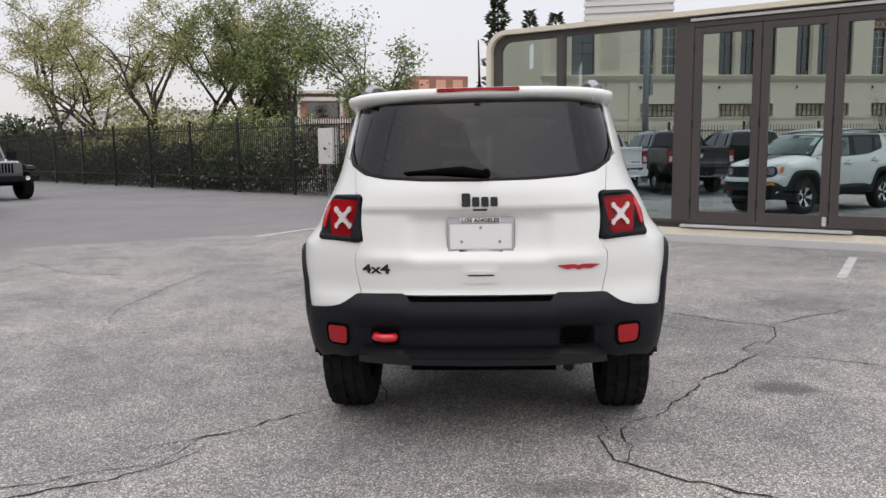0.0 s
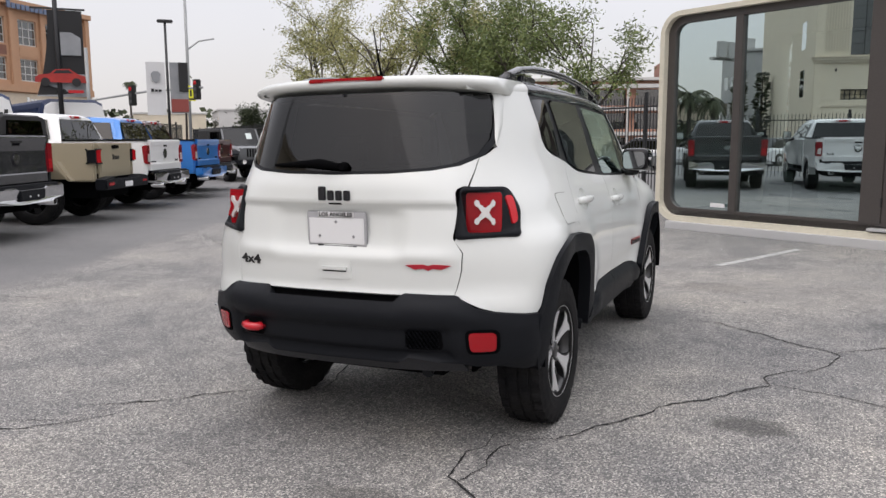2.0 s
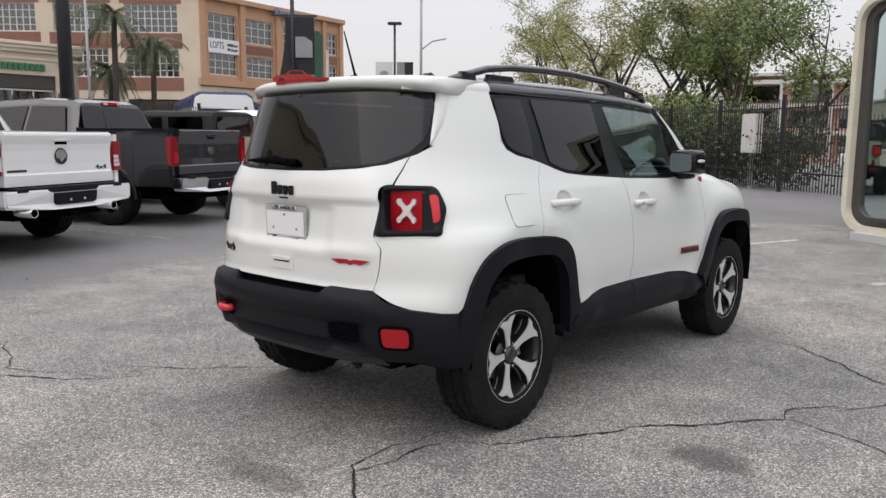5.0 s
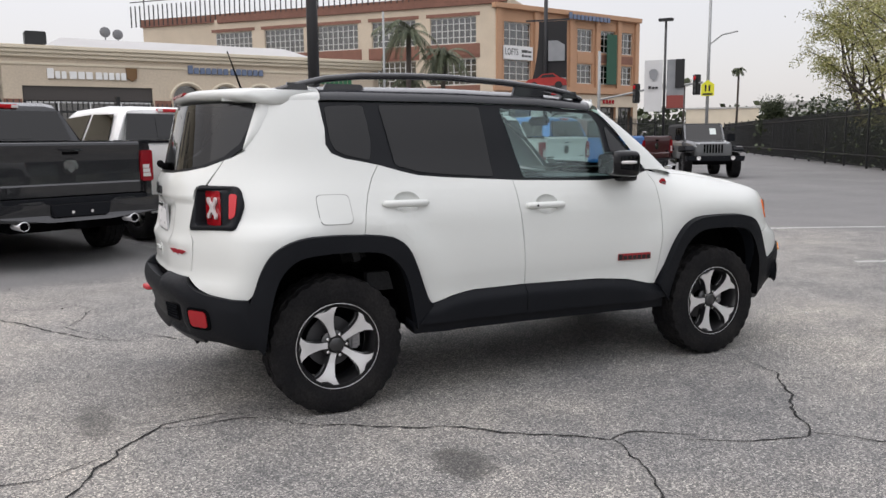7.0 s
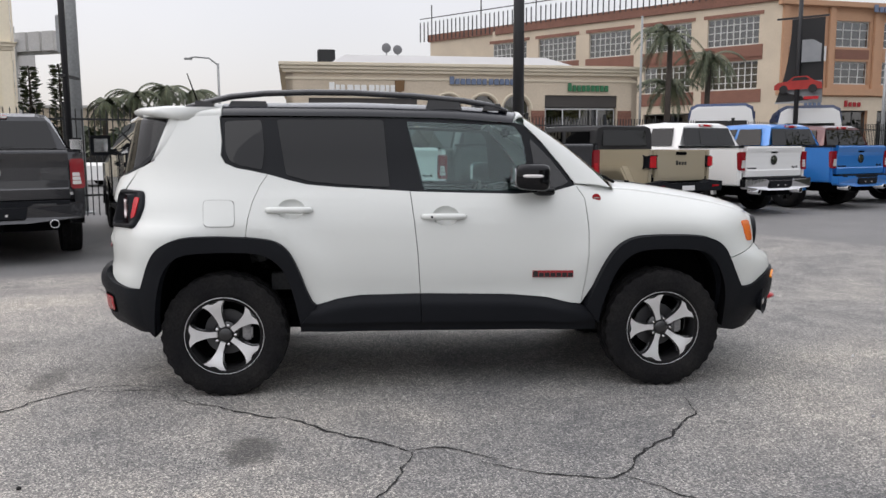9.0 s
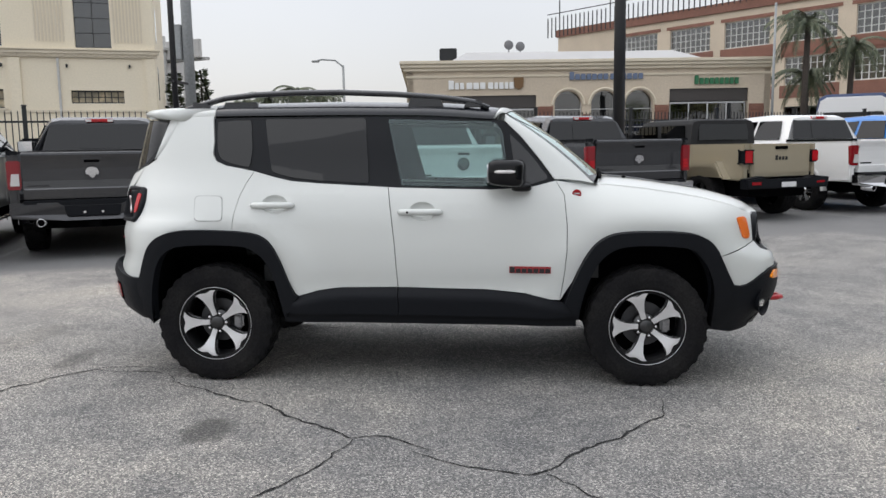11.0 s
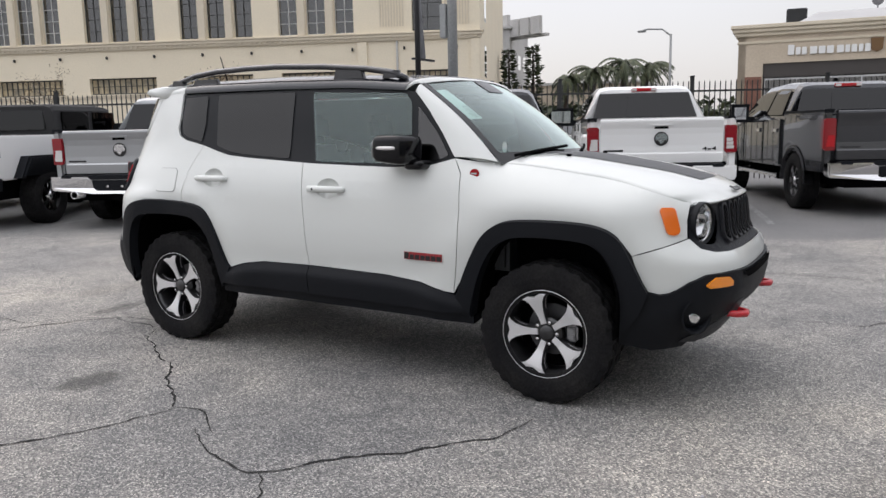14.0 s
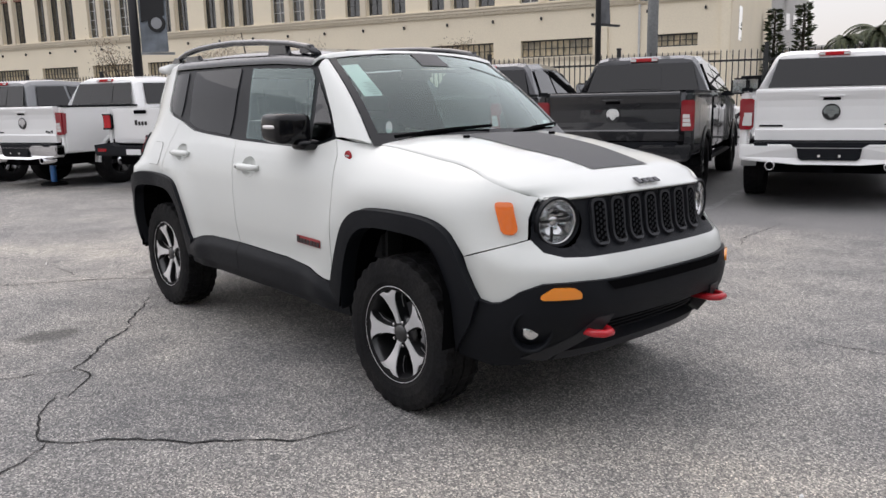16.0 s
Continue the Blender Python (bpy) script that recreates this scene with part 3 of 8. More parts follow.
def shield(u, v, grow=0.0):
    """Windscreen: u from left to right, v from the bonnet up."""
    k = 2 * u - 1
    half = SH_B.x + (SH_T.x - SH_B.x) * v + grow
    y = (SH_B.y + .155 * (1 - k * k)) * (1 - v) + (SH_T.y + .06 * (1 - k * k)) * v + .02 * math.sin(math.pi * v)
    z = (SH_B.z + .005 * (1 - k * k)) * (1 - v) + (SH_T.z + .040 * (1 - k * k)) * v + .012 * math.sin(math.pi * v)
    return Vector((k * half, y, z))
def header(u, v):
    a = roof_at(.389, math.pi * v)
    b = shield(min(1.0, max(0.0, (a.x / .582 + 1) / 2)), .985) + Vector((0, .0, .006))
    if abs(a.x) > .582:
        b.x = math.copysign(min(abs(a.x), .594), a.x)
    p = a * (1 - u) + b * u
    p.z += .012 * math.sin(math.pi * u)
    return p
part("roof_header", sheet(header, 5, 40), WHITE, suv, "white strip over the windscreen", smooth=True)
part("windscreen", sheet(lambda u, v: shield(u, v), 20, 12, flip=True), GLASS_SHIELD, suv, "clear windscreen", smooth=True)
bm = bmesh.new()
sheet(lambda u, v: shield(u, -.03 + .12 * v) + Vector((0, .002, .003)), 20, 2, bm)
sheet(lambda u, v: shield(.42 + .16 * u, .82 + .17 * v) + Vector((0, .002, .003)), 6, 3, bm)
for u0 in (0.0, .97):
    sheet(lambda u, v: shield(u0 + .03 * u, v) + Vector((0, .002, .003)), 1, 12, bm)
part("windscreen_border", bm, BLACK_GLOSS, suv, "black printed edge of the windscreen", smooth=True)
for sx in (1, -1):
    def pillar(u, v):
        a = Vector((0, *np.array([np.interp(v, [0, .3, .62, 1], [p[0] for p in apillar_low[::-1]]), np.interp(v, [0, .3, .62, 1], [p[1] for p in apillar_low[::-1]])])))
        a = shell(on_side(a.y, a.z), a.z)
        b = shield(1.0, v, .004)
        m = (a + b) / 2 + Vector((.016, .012, .014))
        q = a * (1 - u) ** 2 + m * 2 * u * (1 - u) + b * u * u
        return Vector((sx * q.x, q.y, q.z))
    part("windscreen_pillar", sheet(pillar, 6, 10, flip=sx > 0), WHITE, suv, smooth=True)


def bonnet(u, v):
    """Bonnet: u across, v from the windscreen to the nose, where it rolls down to the grille."""
    k = 2 * u - 1
    lip = shell(on_nose(.572 * abs(k), 1.008), 1.008)
    yh = .955 + (1.889 - .955) * v
    ye, ze = stretch(yh), float(hood_edge(yh)) - .003
    e = shell(on_side(ye, ze), ze)
    y = ye + (shield(u, 0).y - shield(1, 0).y) * (1 - v) + (lip.y - NOSE_END + .022 * (1 - k * k)) * v
    flat = 1 - abs(k) ** 2.6
    top = ze + (.048 - .010 * v) * flat - .012 * ease(.0, .6, 1 - abs(k) * 1.35) * ease(.98, .7, v)
    roll = (1 - v ** 14) ** .7
    half = e.x * (1 - ease(.9, 1, v)) + .572 * ease(.9, 1, v)
    return Vector((k * half, y, (1.012 - .010 * k * k) * (1 - roll) + top * roll))
for sx in (1, -1):
    def scuttle(u, v):
        y = .752 + .25 * u
        z = float(hood_edge(y)) - .005 + .022 * ease(.90, .752, y)
        a = shell(on_side(y, z), z)
        b = shield(1.0, .05) * (1 - u) + bonnet(1.0, .045) * u + Vector((-.012, 0, -.006))
        p = a * (1 - v) + b * v
        return Vector((sx * p.x, p.y, p.z))
    part("scuttle_corner", sheet(scuttle, 6, 3, flip=sx < 0), WHITE, suv, smooth=True)
part("bonnet", solid(sheet(lambda u, v: bonnet(u, 1 - (1 - v) ** 1.5), 36, 34), .012), WHITE, suv, "white bonnet", smooth=True)
part("bonnet_decal", sheet(lambda u, v: bonnet(.30 + .05 * ease(.5, 1, v) + (.40 - .10 * ease(.5, 1, v)) * u, .03 + .80 * v) + Vector((0, 0, .003)), 14, 18), DECAL, suv, "matt black bonnet decal", smooth=True)
bm = bmesh.new()
sheet(lambda u, v: Vector((-.65 + 1.3 * u, .93 + .13 * (1 - (2 * u - 1) ** 2) + .10 * v, 1.172 + .008 * (1 - (2 * u - 1) ** 2))), 16, 3, bm)
part("cowl", bm, CLADDING, suv, smooth=True)
for x0, x1, s in ((.60, .02, 1), (-.10, -.62, 1)):
    a, b = shield((x0 / .695 + 1) / 2, .02), shield((x1 / .695 + 1) / 2, .10)
    part("wiper", tube([a + Vector((0, .02, .02)), (a + b) / 2 + Vector((0, .02, .022)), b + Vector((0, .012, .016))], .009, 6), DARK, suv)
for x0 in (.33, -.33):
    q = bonnet((x0 / .70 + 1) / 2, .14)
    part("washer_jet", box((q.x - .018, q.y - .012, q.z), (q.x + .018, q.y + .012, q.z + .012), .004), DARK, suv)

# nose
_nx, _nz = np.linspace(-.80, .80, 65), np.linspace(.28, 1.08, 33)
_half = [[shell(on_nose(x, z), z).y for x in _nx[32:]] for z in _nz]
_ny = np.array([r[:0:-1] + r for r in _half])


def nose_face(a, z):
    """The nose by its own x (a runs to the left) and z."""
    i, j = min(63.999, max(0, (.80 - a) / .025)), min(31.999, max(0, (z - .28) / .025))
    p, q, u, v = int(i), int(j), i - int(i), j - int(j)
    y = _ny[q][p] * (1 - u) * (1 - v) + _ny[q][p + 1] * u * (1 - v) + _ny[q + 1][p] * (1 - u) * v + _ny[q + 1][p + 1] * u * v
    return Vector((-a, y, z))


GR = [(.00, .778), (.30, .778), (.465, .778), (.557, .782), (.610, .800), (.632, .846), (.622, .93), (.588, .992), (.56, 1.010), (.33, 1.012), (.0, 1.018)]
grille_poly = GR + [(-x, z) for x, z in GR[::-1] if x > 0]
LAMP_X, LAMP_Z = .520, .908
bm = patch([(on_nose(x, z), z) for x, z in grille_poly], lift=-.006, depth=.03, gap=.002, step=.016)
bmesh.ops.delete(bm, geom=[f for f in bm.faces if math.hypot(abs(f.calc_center_median().x) - LAMP_X, f.calc_center_median().z - LAMP_Z) < .094], context="FACES")
for v in {v for e in bm.edges if e.is_boundary for v in e.verts}:
    dx, dz = abs(v.co.x) - LAMP_X, v.co.z - LAMP_Z
    d = math.hypot(dx, dz)
    if .06 < d < .125 and abs(v.co.x) < .60 and .80 < v.co.z < .995:
        v.co.x, v.co.z = math.copysign(LAMP_X + dx * .098 / d, v.co.x), LAMP_Z + dz * .098 / d
grille_panel = part("grille_panel", bm, CLADDING, suv, "satin black grille panel", smooth=True)
low_top = [(0, .686), (.36, .686), (.50, .690), (.652, .686)]
low_side = [(1.943, .651), (1.905, .622), (1.865, .600), (1.825, .592), (1.775, .602)]
poly = [(on_nose(x, z), z) for x, z in GR[:6]] + [(on_nose(.640, .845), .845)] + [(on_side(y, z), z) for y, z in [(1.841, .814), (1.76, .786), (1.700, .767), (1.715, .72), (1.748, .649)]]
poly += [(on_side(y, z), z) for y, z in low_side[::-1]] + [(on_nose(x, z), z) for x, z in low_top[::-1]]
whole = lambda half, about: half[1:-1] + [(about - a, z) for a, z in half[-2:0:-1]]
part("front_bumper_skin", patch(whole(poly, 2 * S_ALL), gap=.0012), WHITE, suv, smooth=True)
poly = [(on_nose(x, z), z) for x, z in low_top] + [(on_side(y, z), z) for y, z in low_side] + [(on_side(1.70, .56), .56), (on_side(1.655, .47), .47), (on_side(1.64, .34), .34), (on_side(1.78, .315), .315), (on_side(1.90, .335), .335)]
bump_low = [(.60, .36), (.50, .42), (.42, .47), (.36, .52), (0, .52)]
poly += [(on_nose(x, z), z) for x, z in bump_low]
part("front_bumper", patch(whole(poly, 2 * S_ALL), lift=.016, depth=.07, gap=0, crown=.01), CLADDING, suv, "black plastic lower bumper", smooth=True)
# intakes: near-black sheets that stand for the shade in the openings
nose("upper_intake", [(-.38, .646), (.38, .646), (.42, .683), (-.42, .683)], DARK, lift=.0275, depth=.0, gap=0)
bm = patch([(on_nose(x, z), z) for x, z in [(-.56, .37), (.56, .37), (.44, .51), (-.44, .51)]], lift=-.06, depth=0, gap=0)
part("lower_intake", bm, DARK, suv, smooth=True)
for i in range(6):
    z = .395 + .022 * i
    nose("intake_bar", [(-.50 + .02 * i, z), (.50 - .02 * i, z), (.50 - .02 * i, z + .008), (-.50 + .02 * i, z + .008)], CLADDING, lift=-.035, depth=.01, gap=0, step=.08)
nose("skid_plate", [(-.52, .335), (.52, .335), (.50, .372), (-.50, .372)], CLADDING_GREY, lift=.0, depth=.08, gap=0)
for sx in (1, -1):
    arm = [(on_nose(sx * x, z), z) for x, z in [(.36, .545), (.45, .545), (.56, .44), (.64, .365), (.56, .355), (.47, .43), (.40, .49)]]
    part("bumper_brace", patch(arm, lift=.024, depth=.05, gap=0, crown=.008), CLADDING_GREY, suv, smooth=True)
    q = shell(on_nose(sx * .43, .478), .478)
    bm = tube([(q.x - .05, q.y - .06, .478), (q.x - .045, q.y + .05, .478), (q.x - .02, q.y + .082, .478), (q.x + .02, q.y + .082, .478), (q.x + .045, q.y + .05, .478), (q.x + .05, q.y - .06, .478)], .017, 8)
    part("tow_hook", bm, RED_HOOK, suv, "red tow hook", smooth=True)
    poly = rounded([(on_nose(sx * x, z), z) for x, z in [(.528, .626), (.528, .652), (.556, .672), (.622, .674), (.664, .640), (.655, .626)]], .012)
    lamp = part("front_indicator", patch(poly, lift=.030, depth=.02, gap=0, step=.02), AMBER_LIT, suv, "amber front indicator", smooth=True)
    poly = [(on_side(y, z), z) for y, z in ((1.798, .990), (1.860, .990), (1.890, .880), (1.874, .862), (1.840, .868))]
    if sx > 0:
        sm = part("side_marker", patch(rounded(poly, .02), lift=.008, depth=.012, gap=0, step=.025), AMBER, suv, "orange side marker lamp", smooth=True)
        mirrored(sm, "side_marker", suv, "orange side marker lamp")
    # fog lamp in its recess
    q = shell(on_nose(sx * .665, .492), .492)
    n = Vector((sx * .62, .78, 0)).normalized()
    m = Matrix.Translation(q + n * .008) @ n.to_track_quat("Z", "Y").to_matrix().to_4x4()
    bm = lathe([(.020, .088), (.026, .078), (.010, .072), (-.05, .05)], 28, axis=2)
    bm.transform(m)
    rec = part("fog_recess", bm, CLADDING, suv, smooth=True)
    bm = lathe([(-.01, .042), (.012, .039), (.022, .028), (.026, 0.001)], 24, axis=2)
    bm.transform(Matrix.Translation(q + n * .004) @ n.to_track_quat("Z", "Y").to_matrix().to_4x4())
    part("fog_lamp", bm, LAMP_BOWL, rec, "round fog lamp", smooth=True)
    # head lamp, sunk in the grille panel
    q = shell(on_nose(sx * LAMP_X, LAMP_Z), LAMP_Z)
    n = Vector((sx * .26, .965, .0)).normalized()
    turn = n.to_track_quat("Z", "Y").to_matrix().to_4x4()
    q = q - n * .030
    def lamp_piece(name, profile, mat, parent, label="", segs=40, wave=None):
        bm = lathe(profile, segs, axis=2, wave=wave)
        bm.transform(Matrix.Translation(q) @ turn)
        return part(name, bm, mat, parent, label, smooth=True)
    ring = lamp_piece("headlamp", [(-.050, .104), (.012, .102), (.020, .097), (.012, .091), (-.05, .088)], BLACK_SATIN, suv, "round headlamp sunk in the grille panel")
    lamp_piece("reflector", [(-.002, .087), (-.030, .081), (-.052, .064), (-.066, .040), (-.070, .0005)], LAMP_BOWL, ring, "", 48, lambda i, j: .0035 if (j // 3) % 2 and 0 < i < 4 else 0)
    lamp_piece("trim_ring", [(.002, .0905), (.006, .087), (-.004, .084)], CHROME, ring)
    lamp_piece("bulb_shield", [(-.070, .030), (-.028, .026), (-.020, .016), (-.019, .0005)], CHROME, ring, "", 24)
    bm = bmesh.new()
    add_box(bm, (-.082, -.007, -.030), (.082, .007, -.022), .002)
    add_box(bm, (-.006, -.080, -.040), (.006, -.024, -.030), .002)
    bm.transform(Matrix.Translation(q) @ turn)
    part("lamp_bar", bm, CHROME_DARK, ring)
    lamp_piece("lens", [(.008, .0900), (.020, .07), (.026, .04), (.028, .0005)], GLASS_LENS, ring, "", 30)
for i in range(7):
    x = (i - 3) * .1125
    frame_line = rounded([(-x - .041, .803), (-x + .041, .803), (-x + .041, .995), (-x - .041, .995)], .035)
    hole = rounded([(-x - .030, .815), (-x + .030, .815), (-x + .030, .984), (-x - .030, .984)], .028)
    slot = part("grille_slot", patch(frame_line, lift=.010, depth=.02, gap=0, step=.02, surface=nose_face), CLADDING_GREY, grille_panel, smooth=True)
    # no hole here: a near-black patch on the slot gives its shade
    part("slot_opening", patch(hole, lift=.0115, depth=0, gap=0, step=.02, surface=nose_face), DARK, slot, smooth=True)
    bm = bmesh.new()
    for r in range(7):
        for c in range(3):
            z = .824 + .0225 * r + .012 * (c % 2)
            q = nose_face(-x - (c - 1) * .019, z)
            bmesh.ops.create_circle(bm, cap_ends=True, segments=6, radius=.0085, matrix=Matrix.Translation((q.x, q.y + .0145, q.z)) @ pose(0, 0, 0, 90))
    part("slot_mesh", bm, CLADDING, slot)
q = bonnet(.5, 1.0)


def bar_word(name, m, widths, height, mat, parent, depth=.006, gap=.25, rings=False):
    """Illegible or brand lettering as plain bars of its size."""
    bm = bmesh.new()
    total = sum(widths) + gap * height * (len(widths) - 1)
    x = -total / 2
    for i, w in enumerate(widths):
        h = height * (1.0 if i == 0 else .72)
        if rings and i:
            t_ = .26 * w
            for a, b in (((x, -height / 2), (x + t_, -height / 2 + h)), ((x + w - t_, -height / 2 + .3 * h), (x + w, -height / 2 + h)), ((x + t_, -height / 2), (x + w, -height / 2 + t_)), ((x + t_, -height / 2 + h - t_), (x + w - t_, -height / 2 + h)), ((x + t_, -height / 2 + .42 * h), (x + w - t_, -height / 2 + .58 * h))):
                add_box(bm, (a[0], -depth, a[1]), (b[0], 0, b[1]), .2 * depth)
            x += w + gap * height
            continue
        add_box(bm, (x, -depth, -height / 2), (x + w, 0, -height / 2 + h), min(.3 * depth, .3 * w))
        x += w + gap * height
    ob = part(name, bm, mat, parent)
    ob.matrix_local = m
    return ob
bar_word("bonnet_badge", pose(0, bonnet(.5, .955).y + .012, bonnet(.5, .955).z + .004, -62, 0, 180), [.030, .030, .030, .030], .045, CHROME_DARK, suv)

# tail
win = [(.0, 1.227), (.25, 1.231), (.43, 1.243), (.53, 1.262), (.605, 1.305), (.634, 1.37), (.634, 1.44), (.620, 1.535), (.606, 1.578)]
win = win + [(-x, z) for x, z in win[::-1] if x > 0]
low = [(-.545, .722), (.545, .722), (.570, .83), (.573, .90), (.545, .944), (.536, .958), (.534, .972), (.534, 1.150), (.539, 1.165), (.552, 1.174), (.572, 1.175), (.582, 1.24), (.588, 1.295)] + [p for p in [(.53, 1.262), (.43, 1.243), (.25, 1.231), (0, 1.227), (-.25, 1.231), (-.43, 1.243), (-.53, 1.262)]] + [(-.588, 1.295), (-.582, 1.24), (-.572, 1.175), (-.552, 1.174), (-.539, 1.165), (-.534, 1.150), (-.534, .972), (-.536, .958), (-.545, .944), (-.573, .90), (-.570, .83)]


def tail_skin(s, z):
    """The tail with the fold across the tailgate and the hollow for the plate."""
    p = shell(s, z)
    p.y -= .021 * ease(1.094, 1.104, z) * ease(1.30, 1.16, z) * ease(.62, .5, abs(p.x))
    p.y += .020 * ease(1.09, 1.05, z) * ease(.85, .92, z) * ease(.36, .26, abs(p.x))
    p.y -= .010 * math.exp(-((z - .885) / .03) ** 2) * ease(.60, .45, abs(p.x))
    return p
part("tailgate", patch([(on_tail(x, z), z) for x, z in low], step=.013, surface=tail_skin, gap=.0012), WHITE, suv, "white tailgate", smooth=True)
tail("rear_window", win, GLASS_REAR, lift=-.004, depth=0, gap=0, label="dark tinted rear window")
bm = bmesh.new()
for a, b in zip(win, win[1:] + win[:1]):
    for k in range(2):
        p, q = [(a[0] + (b[0] - a[0]) * j / 2, a[1] + (b[1] - a[1]) * j / 2) for j in (k, k + 1)]
        inn = lambda p: (p[0] * .965, 1.40 + (p[1] - 1.40) * .93)
        quad = [shell(on_tail(*c), c[1]) + Vector((0, -.002, 0)) for c in (p, q, inn(q), inn(p))]
        bm.faces.new([bm.verts.new(c) for c in quad])
part("rear_window_border", bm, BLACK_SATIN, suv, smooth=True)
spoil = [(-1.52, 1.663), (-1.74, 1.660), (-1.862, 1.648), (-1.893, 1.632), (-1.888, 1.612), (-1.86, 1.598), (-1.72, 1.575), (-1.60, 1.565)]
bm = bmesh.new()
N = 24
rows = []
for i in range(N + 1):
    k = -1 + 2 * i / N
    x = k * .628
    sh, dz = .215 * abs(k) ** 3.2, -.009 * abs(k) ** 3
    sq = 1 - .18 * ease(.88, 1.0, abs(k))
    rows.append([bm.verts.new((x, y + sh, 1.598 + (z - 1.598) * sq + dz)) for y, z in spoil])
for a, b in zip(rows, rows[1:]):
    for j in range(len(spoil)):
        bm.faces.new((a[j], a[(j + 1) % len(spoil)], b[(j + 1) % len(spoil)], b[j]))
bm.faces.new(rows[0])
bm.faces.new(rows[-1][::-1])
bmesh.ops.recalc_face_normals(bm, faces=bm.faces)
spoiler = part("roof_spoiler", bm, WHITE, suv, "white roof spoiler over the rear window", smooth=True)
part("brake_lamp", box((-.185, -1.897, 1.627), (.19, -1.872, 1.645), .005), RED_LENS, spoiler, "red high brake lamp")
# side fins between the window and the body
for sx in (1, -1):
    fin = [(sx * .630, 1.335), (sx * .635, 1.38), (sx * .635, 1.44), (sx * .621, 1.535), (sx * .607, 1.578), (sx * .595, 1.602)]
    bm = bmesh.new()
    edge = [(-1.687, 1.34), (-1.678, 1.38), (-1.656, 1.44), (-1.619, 1.535), (-1.602, 1.578), (-1.590, 1.602)]
    vs = []
    for (x, z), (y2, z2) in zip(fin, edge):
        a = shell(on_tail(x, z), z) + Vector((0, -.003, 0))
        b = shell(on_side(y2, z2), z2)
        b = Vector((sx * b.x, b.y, b.z)) + Vector((sx * .002, 0, 0))
        m = (a + b) / 2 + Vector((sx * .012, -.014, 0))
        vs.append([bm.verts.new(a * (1 - t) ** 2 + m * 2 * t * (1 - t) + b * t * t) for t in (0, .25, .5, .75, 1)])
    for p, q in zip(vs, vs[1:]):
        for i in range(4):
            bm.faces.new((p[i], p[i + 1], q[i + 1], q[i]) if sx < 0 else (p[i], q[i], q[i + 1], p[i + 1]))
    part("tail_pillar", bm, WHITE, suv, smooth=True)
    # tail lamp: a deep black surround with the lens set back in it
    out_line, in_line = rounded(LAMP, .030, 5), rounded(LENS, .020, 5)
    bm = bmesh.new()
    def lifted(p, k):
        e = 2e-3
        n = (shell(p[0] + e, p[1]) - shell(p[0] - e, p[1])).cross(shell(p[0], p[1] + e) - shell(p[0], p[1] - e)).normalized()
        q = shell(p[0], p[1]) + n * k
        return Vector((sx * q.x, q.y, q.z))
    def lens_skin(a, z):
        p = shell(a, 1.09)
        p.y, p.z = -1.868 + .045 * (abs(p.x) - .55) / .15, z
        return p
    mid = lambda f: [(o[0] * (1 - f) + i[0] * f, o[1] * (1 - f) + i[1] * f) for o, i in zip(out_line, in_line)]
    rows = [[bm.verts.new(lifted(p, k)) for p in line] for line, k in ((out_line, -.03), (out_line, .008), (mid(.25), .018), (mid(.9), .020), (in_line, .012))]
    rows.append([bm.verts.new(lens_skin(sx * p, z) + Vector((0, .004, 0))) for p, z in in_line])
    for a, b in zip(rows, rows[1:]):
        for k in range(len(a)):
            f = (a[k], a[(k + 1) % len(a)], b[(k + 1) % len(a)], b[k])
            bm.faces.new(f[::-1] if sx > 0 else f)
    bmesh.ops.recalc_face_normals(bm, faces=bm.faces)
    house = part("tail_lamp", bm, CLADDING, suv, "square red tail lamp with a silver cross in a black surround", smooth=True)
    p0, p1 = LENS[0][0], lens_r
    lens = part("lamp_lens", patch([(sx * p, z) for p, z in in_line], lift=0, depth=0, gap=-.002, step=.02, surface=lens_skin), RED_LENS, house, smooth=True)
    pm, zm = (p0 + p1) / 2, 1.066
    arm = [(.024, .0), (.044, .022), (.064, .030), (.070, .046), (.058, .058), (.044, .054), (.034, .038), (.0, .020)]
    full = arm + [(-x, z) for x, z in arm[::-1][1:]] + [(-x, -z) for x, z in arm[1:]] + [(x, -z) for x, z in arm[::-1][1:-1]]
    poly = [(sx * (pm + x * .88), zm + z * .92) for x, z in full]
    part("lamp_cross", patch(poly, lift=.014, depth=.012, gap=0, step=.02, surface=lens_skin), LENS_CLEAR, house, "silver cross in the lamp", smooth=True)
    q0, q1 = on_side(-1.774, 1.066), on_side(-1.742, 1.066)
    part("side_reflector", patch(rounded([(sx * q0, 1.008), (sx * (q1 - .010), 1.024), (sx * q1, 1.124), (sx * q0, 1.126)], .014), lift=.023, depth=.01, gap=0, step=.02), RED_BRIGHT, house, smooth=True)

# rear bumper
def bumper_skin(s, z):
    """The rear bumper: a rounded upper ledge, a hollow band under it and a lip."""
    p = shell(s, z)
    back = ease(-1.80, -1.95, p.y)
    p.y -= back * .020 * ease(.585, .640, z) * ease(.72, .70, z)
    p.y += back * .022 * ease(.455, .475, z) * ease(.615, .585, z) * ease(.555, .52, abs(p.x))
    p.y -= back * .010 * ease(.47, .445, z)
    return p
top = [(0, .695), (.31, .695), (.345, .727), (.545, .722), (.64, .672), (.70, .652)]
poly = [(on_tail(x, z), z) for x, z in top] + [(on_side(-1.80, .635), .635), (on_side(-1.735, .632), .632), (on_side(-1.715, .60), .60), (on_side(-1.655, .50), .50), (on_side(-1.64, .385), .385), (on_side(-1.74, .39), .39), (on_side(-1.84, .42), .42)]
